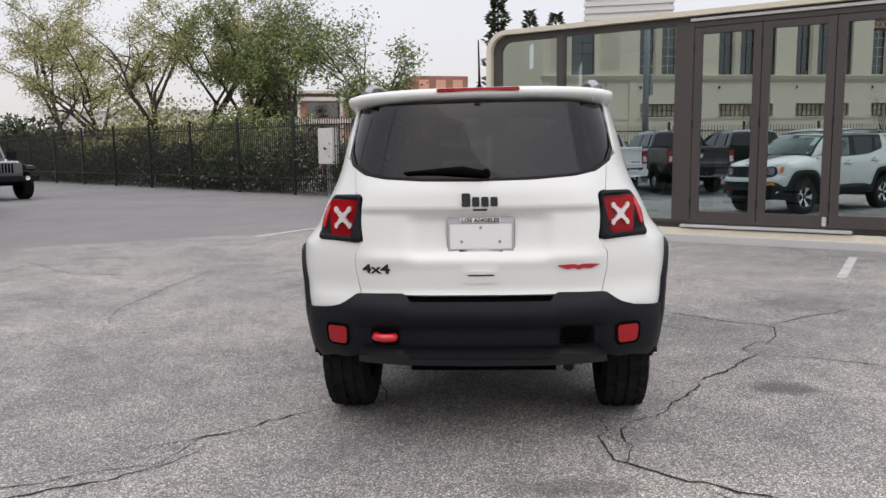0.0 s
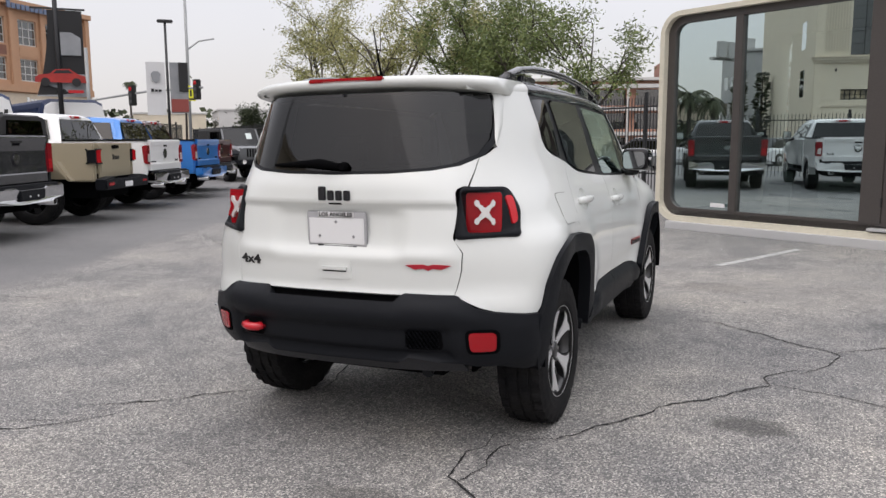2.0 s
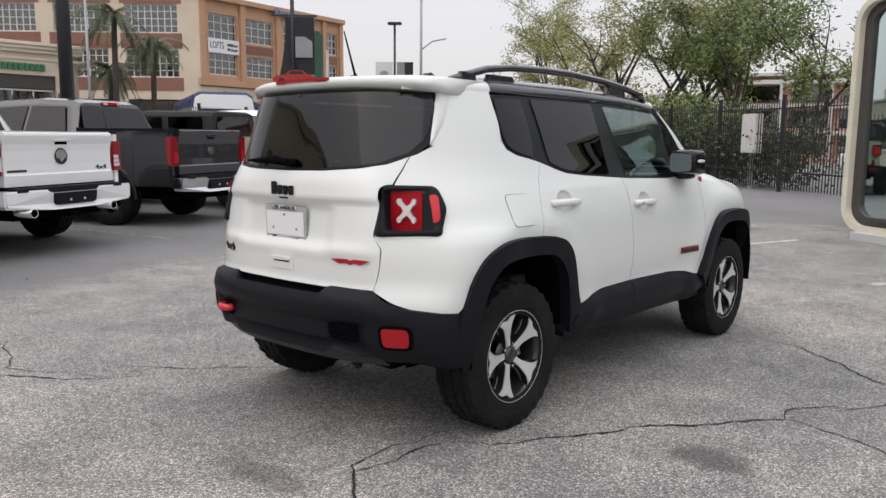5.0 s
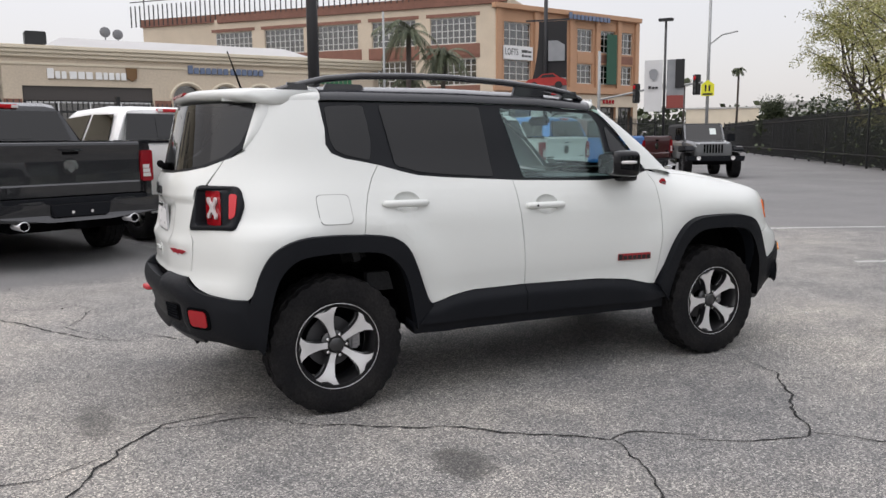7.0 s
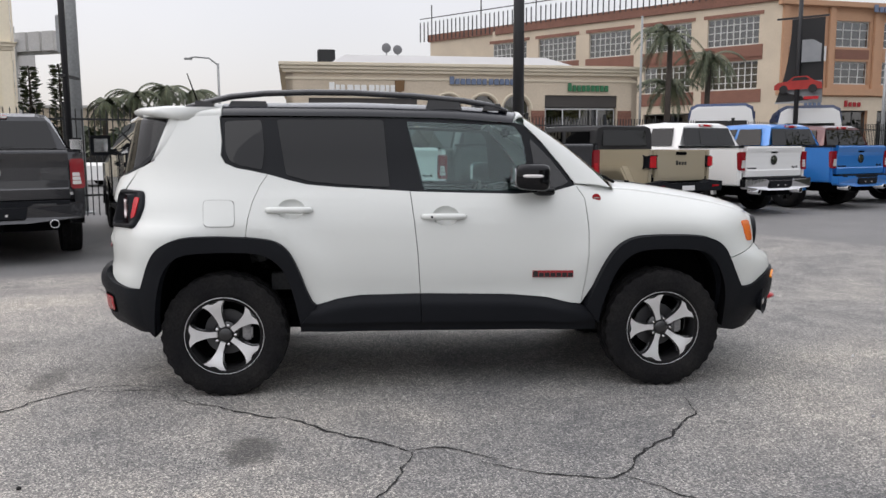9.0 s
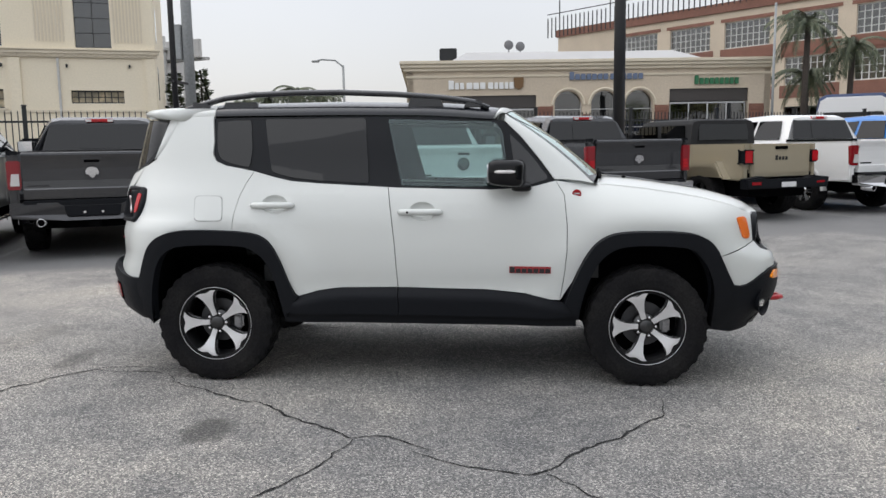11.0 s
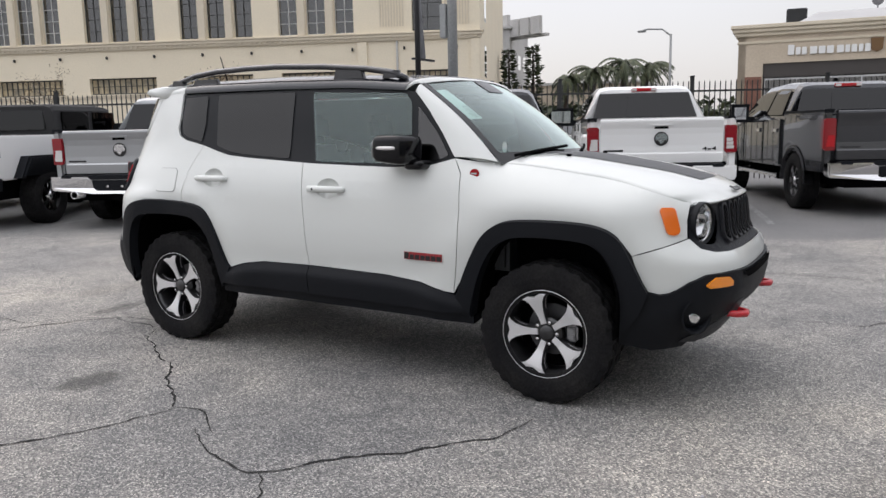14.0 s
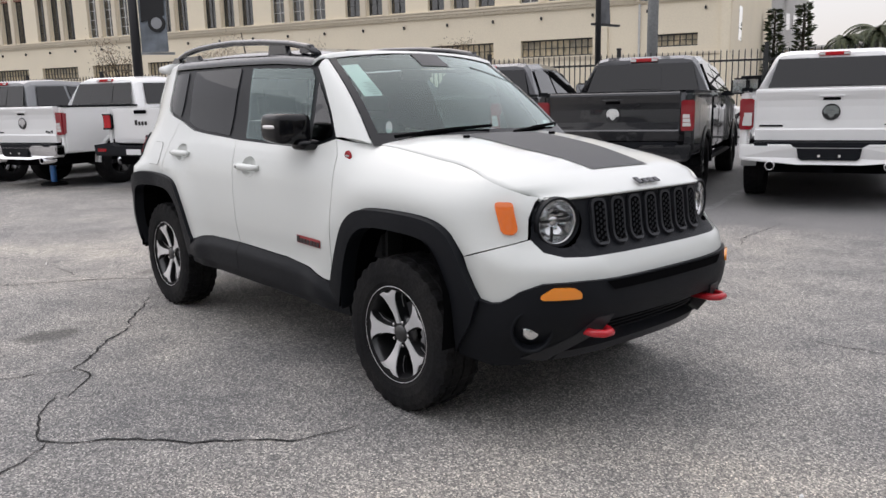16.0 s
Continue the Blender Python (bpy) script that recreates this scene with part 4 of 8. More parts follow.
poly += [(on_tail(x, z), z) for x, z in [(.62, .425), (.57, .44), (.36, .455), (.31, .437), (0, .437)]]
part("rear_bumper", patch(whole(poly, 0), lift=.014, depth=.06, gap=0, crown=.010, step=.022, surface=bumper_skin), CLADDING, suv, "black plastic rear bumper", smooth=True)
tail("loading_lip", [(-.34, .69), (.34, .69), (.375, .735), (-.375, .735)], DARK, lift=-.03, depth=0, gap=0)
tail("rear_skid_plate", [(-.58, .39), (.58, .39), (.565, .445), (.36, .462), (.31, .436), (-.31, .436), (-.36, .462), (-.565, .445)], CLADDING_GREY, lift=.004, depth=.06, gap=0, crown=.01)
for sx in (1, -1):
    poly = rounded([(sx * on_tail(x, z), z) for x, z in [(.604, .498), (.694, .497), (.698, .574), (.600, .576)]], .02)
    hollow = rounded([(sx * on_tail(x, z), z) for x, z in [(.592, .486), (.708, .485), (.712, .586), (.588, .588)]], .03)
    # raised near-black patch stands for the shaded edge of an inset reflector
    part("reflector_hollow", patch(hollow, lift=.0285, depth=.01, gap=0, step=.025), DARK, suv, smooth=True)
    part("rear_reflector", patch(poly, lift=.032, depth=.02, gap=0, step=.025), RED_LENS, suv, "red bumper reflector", smooth=True)
# flat near-black sheet gives the shade of a recess behind the hook
tail("hook_recess", rounded([(-.49, .500), (-.365, .500), (-.36, .575), (-.495, .575)], .02), DARK, lift=.012, depth=0, gap=0, step=.03)
part("tow_hook", tube([(-.475, -1.97, .538), (-.47, -2.045, .538), (-.43, -2.070, .538), (-.39, -2.062, .538), (-.38, -1.99, .538)], .019, 8), RED_HOOK, suv, "red tow hook", smooth=True)
# vent: near-black sheet under the grid, its depth only in the colour
vent = tail("bumper_vent", rounded([(.35, .500), (.508, .500), (.503, .580), (.355, .580)], .02), DARK, lift=.010, depth=0, gap=0, step=.03)
bm = bmesh.new()
for r_ in range(5):
    for c_ in range(8):
        x, z = .366 + .0175 * c_ + .009 * (r_ % 2), .511 + .0145 * r_
        if x < .497:
            p = shell(on_tail(x, z), z)
            bmesh.ops.create_circle(bm, cap_ends=False, segments=6, radius=.0085, matrix=Matrix.Translation((p.x, p.y - .012, p.z)) @ pose(0, 0, 0, 90))
ring_edges = list(bm.edges)
bmesh.ops.extrude_edge_only(bm, edges=ring_edges)
for v in [v for v in bm.verts][len(bm.verts) // 2:]:
    v.co.y -= .006
part("vent_grid", bm, CLADDING, vent)
def tail_pose(x, z, off=.002):
    """On the tail at x and height z, turned with the skin."""
    a, b = tail_skin(on_tail(x - .06, z), z), tail_skin(on_tail(x + .06, z), z)
    return pose(x, (a.y + b.y) / 2 - off, z, 0, 0, math.degrees(math.atan2(b.y - a.y, b.x - a.x)))
words("drive_badge", "4x4", .058, tail_pose(-.470, .838), LETTER_BLACK, suv, .004, "black four wheel drive lettering", .0015, .138)
bm = bmesh.new()
wing = [(0, -.014), (.02, -.006), (.055, -.010), (.10, .008), (.072, .010), (.02, .012), (0, .006)]
prism(wing + [(-x, z) for x, z in wing[::-1] if x > 0], 1, -.004, 0, 0, bm)
o = part("trim_badge", bm, material("badge_red", (.42, .02, .035), .3, .4), suv, "red winged badge")
o.matrix_local = tail_pose(.440, .842, .003)
bar_word("tailgate_badge", pose(.006, tail_skin(0, 1.146).y - .001, 1.146), [.038, .032, .032, .032], .060, CHROME_DARK, suv, .010, .14)["label"] = "dark chrome maker's badge"
q = tail_skin(on_tail(.008, 1.0), 1.0)
FRAME_POLISHED = material("polished_frame", (.55, .55, .56), .25, .35)
plate = part("number_plate_frame", box((-.152, 0, -.081), (.152, .012, .081), .006), FRAME_POLISHED, suv, "chrome plate frame with a blank white plate")
plate.matrix_local = pose(.008, q.y - .016, .988, 2)
part("plate", box((-.138, -.004, -.062), (.138, .0, .052), .002), PLATE_WHITE, plate)
words("city_name", "LOS ANGELES", .0235, pose(0, -.0065, .067), LETTER_BLACK, plate, .001, "", .0006, .168)
part("name_strip", box((-.09, -.005, .055), (.09, -.001, .079), .002), PLATE_WHITE, plate)
bar_word("frame_lettering", pose(0, -.001, -.071), [.03, .012, .012, .05, .012, .02, .02, .02], .011, LETTER_BLACK, plate, .002)
for x, z in ((-.085, -.028), (.085, -.028), (0, .035)):
    part("screw", lathe([(-.006, 0.0001), (-.007, .006), (-.004, .007)], 8, axis=1, centre=(x, 0, z)), STEEL, plate)
tail("gate_handle", rounded([(-.076, .775), (.090, .775), (.090, .858), (-.076, .858)], .02), WHITE, lift=.004, depth=.006, gap=0, step=.03)
tail("gate_grip", rounded([(-.052, .808), (.066, .808), (.066, .813), (-.052, .813)], .004), DARK, lift=.0055, depth=0, gap=0, step=.03)
tail("gate_grip_lip", rounded([(-.055, .818), (.069, .818), (.069, .832), (-.055, .832)], .004), WHITE, lift=.014, depth=.012, gap=0, step=.03)
part("rear_camera", box((-.03, tail_skin(0, 1.12).y - .002, 1.098), (.045, tail_skin(0, 1.12).y + .05, 1.112), .006), DARK, suv)
a, b = shell(on_tail(.02, 1.262), 1.262), shell(on_tail(-.335, 1.268), 1.268)
part("rear_wiper", tube([a + Vector((.0, -.028, 0)), a * .75 + b * .25 + Vector((0, -.034, .012)), (a + b) / 2 + Vector((0, -.028, .010)), b + Vector((0, -.014, 0))], [.014, .020, .014, .006], 8), DARK, suv, "black rear wiper", smooth=True)
part("wiper_pivot", lathe([(-.03, .0001), (-.032, .016), (0, .02)], 12, axis=1, centre=(a.x + .015, a.y, a.z)), DARK, suv)
part("tail_pipe", tube([(.40, -1.75, .40), (.40, -1.89, .385), (.40, -1.925, .365)], .024, 12), CLADDING, suv)

# badges on the side
for sx in (1, -1):
    a, b = shell(on_side(.48, .692), .692), shell(on_side(.72, .692), .692)
    turn = math.degrees(math.atan2(sx * (b.y - a.y), b.x - a.x))
    bar_word("side_badge", pose(sx * ((a.x + b.x) / 2 + .004), .602, .692, 0, 0, turn), [.028] * 7, .034, LETTER_BLACK, suv, .004, .18)["label"] = "dark lettering with a red outline"
    bar_word("badge_outline", pose(sx * ((a.x + b.x) / 2 + .003), .602, .692, 0, 0, turn), [.24], .040, material("badge_outline_red", (.30, .02, .025), .35), suv, .0025)
    c = shell(on_side(.872, 1.13), 1.13)
    bm = lathe([(c.x + .006, .0001), (c.x + .006, .022), (c.x + .004, .026), (c.x - .002, .027)], 20, centre=(0, .872, 1.13))
    o = part("round_badge", bm, RED_LENS, suv, "small round red and silver badge")
    if sx < 0:
        o.data.transform(Matrix.Diagonal((-1, 1, 1, 1)))
    bar_word("badge_bar", Matrix.Translation((sx * (c.x + .0065), .872, 1.132)) @ pose(0, 0, 0, 0, 0, 90 * sx), [.034], .008, CHROME, o, .0015)

# mirrors
def shell_ball(c, r, power, nu=20, nv=28):
    """A rounded block: a superellipsoid about c."""
    f = lambda t, p: math.copysign(abs(t) ** p, t)
    def at(u, v):
        a, b = math.pi * (u - .5), 2 * math.pi * v
        return Vector((c[0] + r[0] * f(math.cos(a), power) * f(math.cos(b), power), c[1] + r[1] * f(math.cos(a), power) * f(math.sin(b), power), c[2] + r[2] * f(math.sin(a), power)))
    bm = sheet(at, nu, nv)
    bmesh.ops.remove_doubles(bm, verts=bm.verts, dist=1e-5)
    bmesh.ops.recalc_face_normals(bm, faces=bm.faces)
    return bm
for sx in (1, -1):
    bm = shell_ball((sx * .858, .482, 1.255), (.092, .102, .076), .42)
    for v in bm.verts:
        v.co.z += .02 * (v.co.y - .48) / .1 * (v.co.z < 1.25) * -.4
        v.co.y -= .018 * abs(v.co.x - sx * .77) / .1
    m = part("door_mirror", bm, BLACK_GLOSS, suv, "gloss black door mirror", smooth=True)
    part("mirror_foot", shell_ball((sx * .790, .55, 1.172), (.070, .060, .028), .6), BLACK_GLOSS, m, smooth=True)
    part("mirror_indicator", shell_ball((sx * .936, .452, 1.262), (.020, .064, .011), .6, 8, 12), LENS_CLEAR, m, smooth=True)
    part("mirror_glass", prism(rounded([(sx * .788, 1.195), (sx * .928, 1.200), (sx * .928, 1.305), (sx * .788, 1.310)], .03), 1, .352, .362), material("mirror_glass", (.45, .46, .47), .04, 1.0), m)
# aerial
base = roof_at(-1.545, math.pi / 2)
part("aerial_base", box((-.018, -1.58, base.z - .01), (.018, -1.50, base.z + .018), .008), DARK, suv)
part("aerial", tube([(0, -1.53, base.z - .005), (0, -1.552, base.z + .03), (0, -1.618, base.z + .225)], [.016, .006, .003], 8), DARK, suv, "short black roof aerial")

# wheels
def wheel(kind="suv", R=.355, width=.225, rim=.235):
    """Tyre and rim about the x axis, outer face towards +x, built at the origin."""
    hub = new("wheel")
    w = width / 2
    prof = [(-w * .86, rim - .02), (-w, rim + .02), (-w * 1.03, rim + (R - rim) * .45), (-w * .98, R - .03), (-w * .88, R - .004)]
    for g in (-.5, 0, .5):
        prof += [(w * (g - .07), R), (w * (g - .055), R - .009), (w * (g + .055), R - .009), (w * (g + .07), R)]
    prof += [(w * .88, R - .004), (w * .98, R - .03), (w * 1.03, rim + (R - rim) * .45), (w, rim + .02), (w * .86, rim - .02)]
    k = len(prof)
    wave = lambda i, j: (-.008 if j // 2 % 2 and i in (3, 4, 5, k - 6, k - 5, k - 4) else 0) + (-.006 if (j // 2 + i // 4) % 3 == 0 and 5 <= i <= k - 6 else 0)
    part("tyre", lathe(prof, 120, wave=wave), RUBBER, hub, "black all-terrain tyre")
    return hub


STEEL_DARK = material("dull_brake_steel", (.10, .10, .105), .45, .6)


def suv_wheel():
    hub = wheel(rim=.222)
    w = .1125
    part("rim", lathe([(-w * .8, .215), (w * .5, .205), (w * .80, .222), (w * .93, .234), (w * .86, .240)], 60), ALLOY_BLACK, hub, "black alloy rim", smooth=True)
    part("rim_lip", lathe([(w * .935, .2325), (w * .945, .2338), (w * .935, .2352)], 60), ALLOY, hub, smooth=True)
    part("brake_disc", lathe([(-.02, .06), (-.02, .14), (-.032, .14)], 40), STEEL_DARK, hub)
    # near-black disc stands for the shade between the spokes
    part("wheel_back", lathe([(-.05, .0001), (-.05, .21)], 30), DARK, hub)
    half = [(.048, .016), (.10, .018), (.14, .023), (.17, .033), (.196, .052), (.214, .078), (.225, .104)]
    out = [(r, y) for r, y in half] + [(.232, .098), (.220, .060), (.208, .026), (.196, 0), (.208, -.026), (.220, -.060), (.232, -.098)] + [(r, -y) for r, y in half[::-1]]
    for i in range(5):
        a = 2 * math.pi * i / 5 + math.radians(36)
        pts = [(r * math.cos(a) - y * math.sin(a), r * math.sin(a) + y * math.cos(a)) for r, y in out]
        bm = prism(pts, 0, w * .45, w * .86, .004)
        for v in bm.verts:
            v.co.x -= .022 * ease(.22, .06, math.hypot(v.co.y, v.co.z))
        sp = part("spoke", bm, ALLOY, hub, "machined silver spoke")
        side = [(r * math.cos(a) - y * 1.10 * math.sin(a), r * math.sin(a) + y * 1.10 * math.cos(a)) for r, y in out]
        bm = prism(side, 0, w * .30, w * .80, .003)
        for v in bm.verts:
            v.co.x -= .022 * ease(.22, .06, math.hypot(v.co.y, v.co.z))
        part("spoke_side", bm, ALLOY_BLACK, sp)
        b = a + math.pi / 5
        part("lug_nut", lathe([(w * .62, .009), (w * .68, .009), (w * .70, .0001)], 6, centre=(0, .060 * math.cos(b), .060 * math.sin(b))), CHROME, hub)
    part("hub_cap", lathe([(w * .30, .046), (w * .66, .043), (w * .72, .034), (w * .73, .0001)], 28), ALLOY_BLACK, hub, "black centre cap", smooth=True)
    part("hub_plate", lathe([(w * .30, .082), (w * .42, .078), (w * .46, .04)], 30), ALLOY_BLACK, hub, smooth=True)
    bm = bmesh.new()
    add_box(bm, (-.02, .095, -.045), (.03, .155, .045), .012)
    add_box(bm, (.025, .105, -.030), (.038, .140, -.006), .004)
    add_box(bm, (.025, .105, .008), (.038, .140, .030), .004)
    part("brake_caliper", bm, STEEL, hub)
    for ob in hub.children_recursive:
        if not ob.name.startswith("tyre"):
            ob.data.transform(Matrix.Diagonal((1, .942, .942, 1)))
    return hub


def place_wheels(base, parent, spots):
    """Copies of one wheel at (x, y, radius height); those on the left are turned round."""
    for x, y, z in spots:
        m = Matrix.Translation((x, y, z)) @ (pose(0, 0, 0, 0, 0, 180) if x < 0 else Matrix.Identity(4))
        o = copy_thing(base, m)
        o.parent = parent
        o.matrix_parent_inverse = Matrix.Identity(4)
        o.matrix_basis = m
    for o in list(base.children_recursive) + [base]:
        bpy.data.objects.remove(o)
place_wheels(suv_wheel(), suv, [(sx * .715, y, .353) for sx in (1, -1) for y in AXLES])

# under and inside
# Blacker than the plastic itself: the shade under the car is in the colour
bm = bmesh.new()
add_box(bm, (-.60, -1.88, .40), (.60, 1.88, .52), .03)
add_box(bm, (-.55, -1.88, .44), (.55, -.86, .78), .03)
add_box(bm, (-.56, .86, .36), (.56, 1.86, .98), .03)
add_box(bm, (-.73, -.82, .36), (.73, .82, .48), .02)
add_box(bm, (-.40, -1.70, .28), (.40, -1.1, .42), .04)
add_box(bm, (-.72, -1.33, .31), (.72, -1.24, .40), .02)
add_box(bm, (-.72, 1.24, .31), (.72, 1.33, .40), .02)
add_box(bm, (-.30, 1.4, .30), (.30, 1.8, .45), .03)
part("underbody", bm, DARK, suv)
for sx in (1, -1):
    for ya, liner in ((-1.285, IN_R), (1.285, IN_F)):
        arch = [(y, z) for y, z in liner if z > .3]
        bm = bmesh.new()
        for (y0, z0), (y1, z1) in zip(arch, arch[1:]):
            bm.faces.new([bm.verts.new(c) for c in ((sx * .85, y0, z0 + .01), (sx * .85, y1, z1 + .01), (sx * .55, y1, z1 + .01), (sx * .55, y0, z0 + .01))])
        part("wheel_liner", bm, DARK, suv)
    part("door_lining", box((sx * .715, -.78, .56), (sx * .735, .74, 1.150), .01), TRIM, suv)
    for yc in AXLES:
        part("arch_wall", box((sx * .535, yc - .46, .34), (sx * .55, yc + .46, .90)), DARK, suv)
    part("rear_lining", box((sx * .59, -1.74, .88), (sx * .61, -.92, 1.20), .01), TRIM, suv)
    seat = part("front_seat", box((sx * .37 - .25, -.30, .52), (sx * .37 + .25, .25, .74), .06), SEAT, suv, "dark cloth front seat")
    bm = box((-.24, -.07, 0), (.24, .07, .60), .06)
    bm.transform(Matrix.Translation((sx * .37, -.30, .68)) @ pose(0, 0, 0, 14))
    part("seat_back", bm, SEAT, seat)
    bm = box((-.13, -.05, 0), (.13, .05, .19), .045)
    bm.transform(Matrix.Translation((sx * .37, -.455, 1.27)) @ pose(0, 0, 0, 8))
    part("head_rest", bm, SEAT, seat)
    bm = box((-.12, -.045, 0), (.12, .045, .17), .04)
    bm.transform(Matrix.Translation((sx * .38, -1.22, 1.24)))
    part("rear_head_rest", bm, SEAT, suv)
bench = part("rear_bench", box((-.60, -1.10, .52), (.60, -.65, .74), .06), SEAT, suv, "dark rear bench")
bm = box((-.60, -.07, 0), (.60, .07, .56), .05)
bm.transform(Matrix.Translation((0, -1.08, .70)) @ pose(0, 0, 0, 14))
part("bench_back", bm, SEAT, bench)
bm = prism([(.38, .62), (.42, 1.02), (.52, 1.13), (.72, 1.165), (1.02, 1.165), (1.02, .62)], 0, -.67, .67, .02)
dash = part("dashboard", bm, TRIM, suv, "dark dashboard")
part("instrument_hood", prism([(.40, 1.02), (.42, 1.17), (.52, 1.19), (.66, 1.15)], 0, -.52, -.20, .02), TRIM, dash)
part("centre_console", box((-.12, -.2, .5), (.12, .5, .80), .03), TRIM, dash)
bm = lathe([(0.0, .178), (.014, .186), (.0, .195), (-.014, .186)], 40, axis=1)
for f in bm.faces:
    f.smooth = True
add_box(bm, (-.17, -.01, -.018), (.17, .01, .018), .008)
add_box(bm, (-.05, -.025, -.05), (.05, .02, .05), .02)
bm.transform(Matrix.Translation((-.37, .27, 1.02)) @ pose(0, 0, 0, -22))
part("steering_wheel", bm, TRIM, suv, "black steering wheel")
part("inner_mirror", box((-.12, .44, 1.50), (.12, .47, 1.56), .015), DARK, suv)
part("headliner", sheet(lambda u, v: Vector((-.60 + 1.2 * v, -1.55 + 1.95 * u, 1.60 + .02 * math.sin(math.pi * v))), 4, 6), material("grey_headliner", (.32, .32, .31), .9), suv)
part("load_cover", box((-.55, -1.80, 1.02), (.60, -1.22, 1.04), .005), TRIM, suv)
# papers on the windscreen
st = part("window_sticker", sheet(lambda u, v: shield(.872 + .075 * u + .012 * v, .50 + .40 * v) + Vector((0, -.006, -.006)), 3, 5), PAPER, suv, "white price sheet inside the windscreen", smooth=True)
bm = bmesh.new()
for i in range(7):
    sheet(lambda u, v: shield(.882 + (.03 + .025 * ((i * 37) % 5) / 5) * u, .515 + .022 * i + .008 * v) + Vector((0, -.002, -.002)), 2, 1, bm)
part("sticker_lines", bm, material("grey_print", (.28, .31, .31), .7), st)
part("round_sticker", sheet(lambda u, v: shield(.925 + .012 * u * math.cos(6.283 * v), .14) + Vector((.0, .004, .03 * u * math.sin(6.283 * v) + .004)), 1, 12), PAPER, suv)
part("corner_paper", sheet(lambda u, v: shield(.055 + .05 * u, .10 + .08 * v) + Vector((0, -.005, -.005)), 2, 2), PAPER, suv)

# ---- ground ----
def ground_z(x, y):
    """The yard falls gently round the parked car and lies level further out."""
    return (0.012 * x - 0.0105 * y) * ease(9, 4, math.hypot(x, y))


def asphalt():
    m = bpy.data.materials.new("worn_asphalt")
    m.use_nodes = True
    n, l = m.node_tree.nodes, m.node_tree.links
    b = n["Principled BSDF"]
    co = n.new("ShaderNodeTexCoord")
    def noise_at(scale, detail, rough=.6):
        t = n.new("ShaderNodeTexNoise")
        t.inputs["Scale"].default_value, t.inputs["Detail"].default_value, t.inputs["Roughness"].default_value = scale, detail, rough
        l.new(co.outputs["Object"], t.inputs["Vector"])
        return t.outputs[0]
    def ramp(src, *stops):
        r = n.new("ShaderNodeValToRGB")
        r.color_ramp.elements[0].position, r.color_ramp.elements[0].color = stops[0][0], (*stops[0][1], 1)
        r.color_ramp.elements[1].position, r.color_ramp.elements[1].color = stops[-1][0], (*stops[-1][1], 1)
        for p, c in stops[1:-1]:
            r.color_ramp.elements.new(p).color = (*c, 1)
        l.new(src, r.inputs[0])
        return r.outputs[0]
    def calc(op, a, c, clamp=False):
        k = n.new("ShaderNodeMath")
        k.operation, k.use_clamp = op, clamp
        for i, v in enumerate((a, c)):
            if isinstance(v, (int, float)):
                k.inputs[i].default_value = v
            else:
                l.new(v, k.inputs[i])
        return k.outputs[0]
    def blend(kind, f, a, c):
        k = n.new("ShaderNodeMixRGB")
        k.blend_type = kind
        for i, v in enumerate((f, a, c)):
            if isinstance(v, (int, float)):
                k.inputs[i].default_value = v
            elif isinstance(v, tuple):
                k.inputs[i].default_value = (*v, 1)
            else:
                l.new(v, k.inputs[i])
        return k.outputs[0]
    vor = n.new("ShaderNodeTexVoronoi")
    vor.inputs["Scale"].default_value = 150
    l.new(co.outputs["Object"], vor.inputs["Vector"])
    stones = ramp(vor.outputs["Color"], (.18, (.092, .092, .094)), (.44, (.166, .165, .163)), (.60, (.225, .220, .212)), (.72, (.315, .305, .290)), (.86, (.50, .48, .45)))
    fine = ramp(noise_at(140, 3), (.32, (.48, .48, .48)), (.68, (1.58, 1.56, 1.53)))
    col = blend("MULTIPLY", .75, stones, fine)
    wear = ramp(noise_at(.55, 6), (.30, (.74, .75, .775)), (.50, (1.04, 1.035, 1.03)), (.70, (1.36, 1.32, 1.26)))
    col = blend("MULTIPLY", 1.0, col, wear)
    blot = ramp(noise_at(2.6, 7, .7), (.36, (.72, .73, .745)), (.60, (1.10, 1.09, 1.07)))
    col = blend("MULTIPLY", .8, col, blot)
    # worn pale and sealed dark patches
    sep = n.new("ShaderNodeSeparateXYZ")
    l.new(co.outputs["Object"], sep.inputs[0])
    x, y = sep.outputs[0], sep.outputs[1]
    ragged = calc("MULTIPLY", calc("SUBTRACT", noise_at(1.3, 6), .5), 1.5)
    for cx, cy, rx, ry, tint in ((.7, -3.5, 2.8, 1.15, (1.30, 1.27, 1.22)), (1.4, 2.9, 1.5, 1.1, (1.30, 1.27, 1.22)), (2.5, .4, 1.3, 1.5, (.84, .85, .87)), (-3.0, -4.2, 1.8, 1.6, (1.25, 1.22, 1.18))):
        dx, dy = calc("DIVIDE", calc("SUBTRACT", x, cx), rx), calc("DIVIDE", calc("SUBTRACT", y, cy), ry)
        r = calc("ADD", calc("SQRT", calc("ADD", calc("MULTIPLY", dx, dx), calc("MULTIPLY", dy, dy)), 0.0), ragged)
        col = blend("MULTIPLY", calc("MULTIPLY", calc("SUBTRACT", 1.25, r), 2.0, True), col, tint)
    # the newer, darker lanes
    wob = calc("MULTIPLY", calc("SUBTRACT", noise_at(.8, 4), .5), 1.6)
    side = calc("ADD", calc("MULTIPLY", calc("ADD", calc("ADD", x, 5.0), calc("MULTIPLY", y, .333)), -2.2), wob, False)
    back = calc("ADD", calc("MULTIPLY", calc("SUBTRACT", calc("SUBTRACT", y, 9.9), calc("MULTIPLY", x, .63)), 2.2), wob, False)
    lane = calc("MAXIMUM", calc("ADD", side, 0.0, True), calc("ADD", back, 0.0, True))
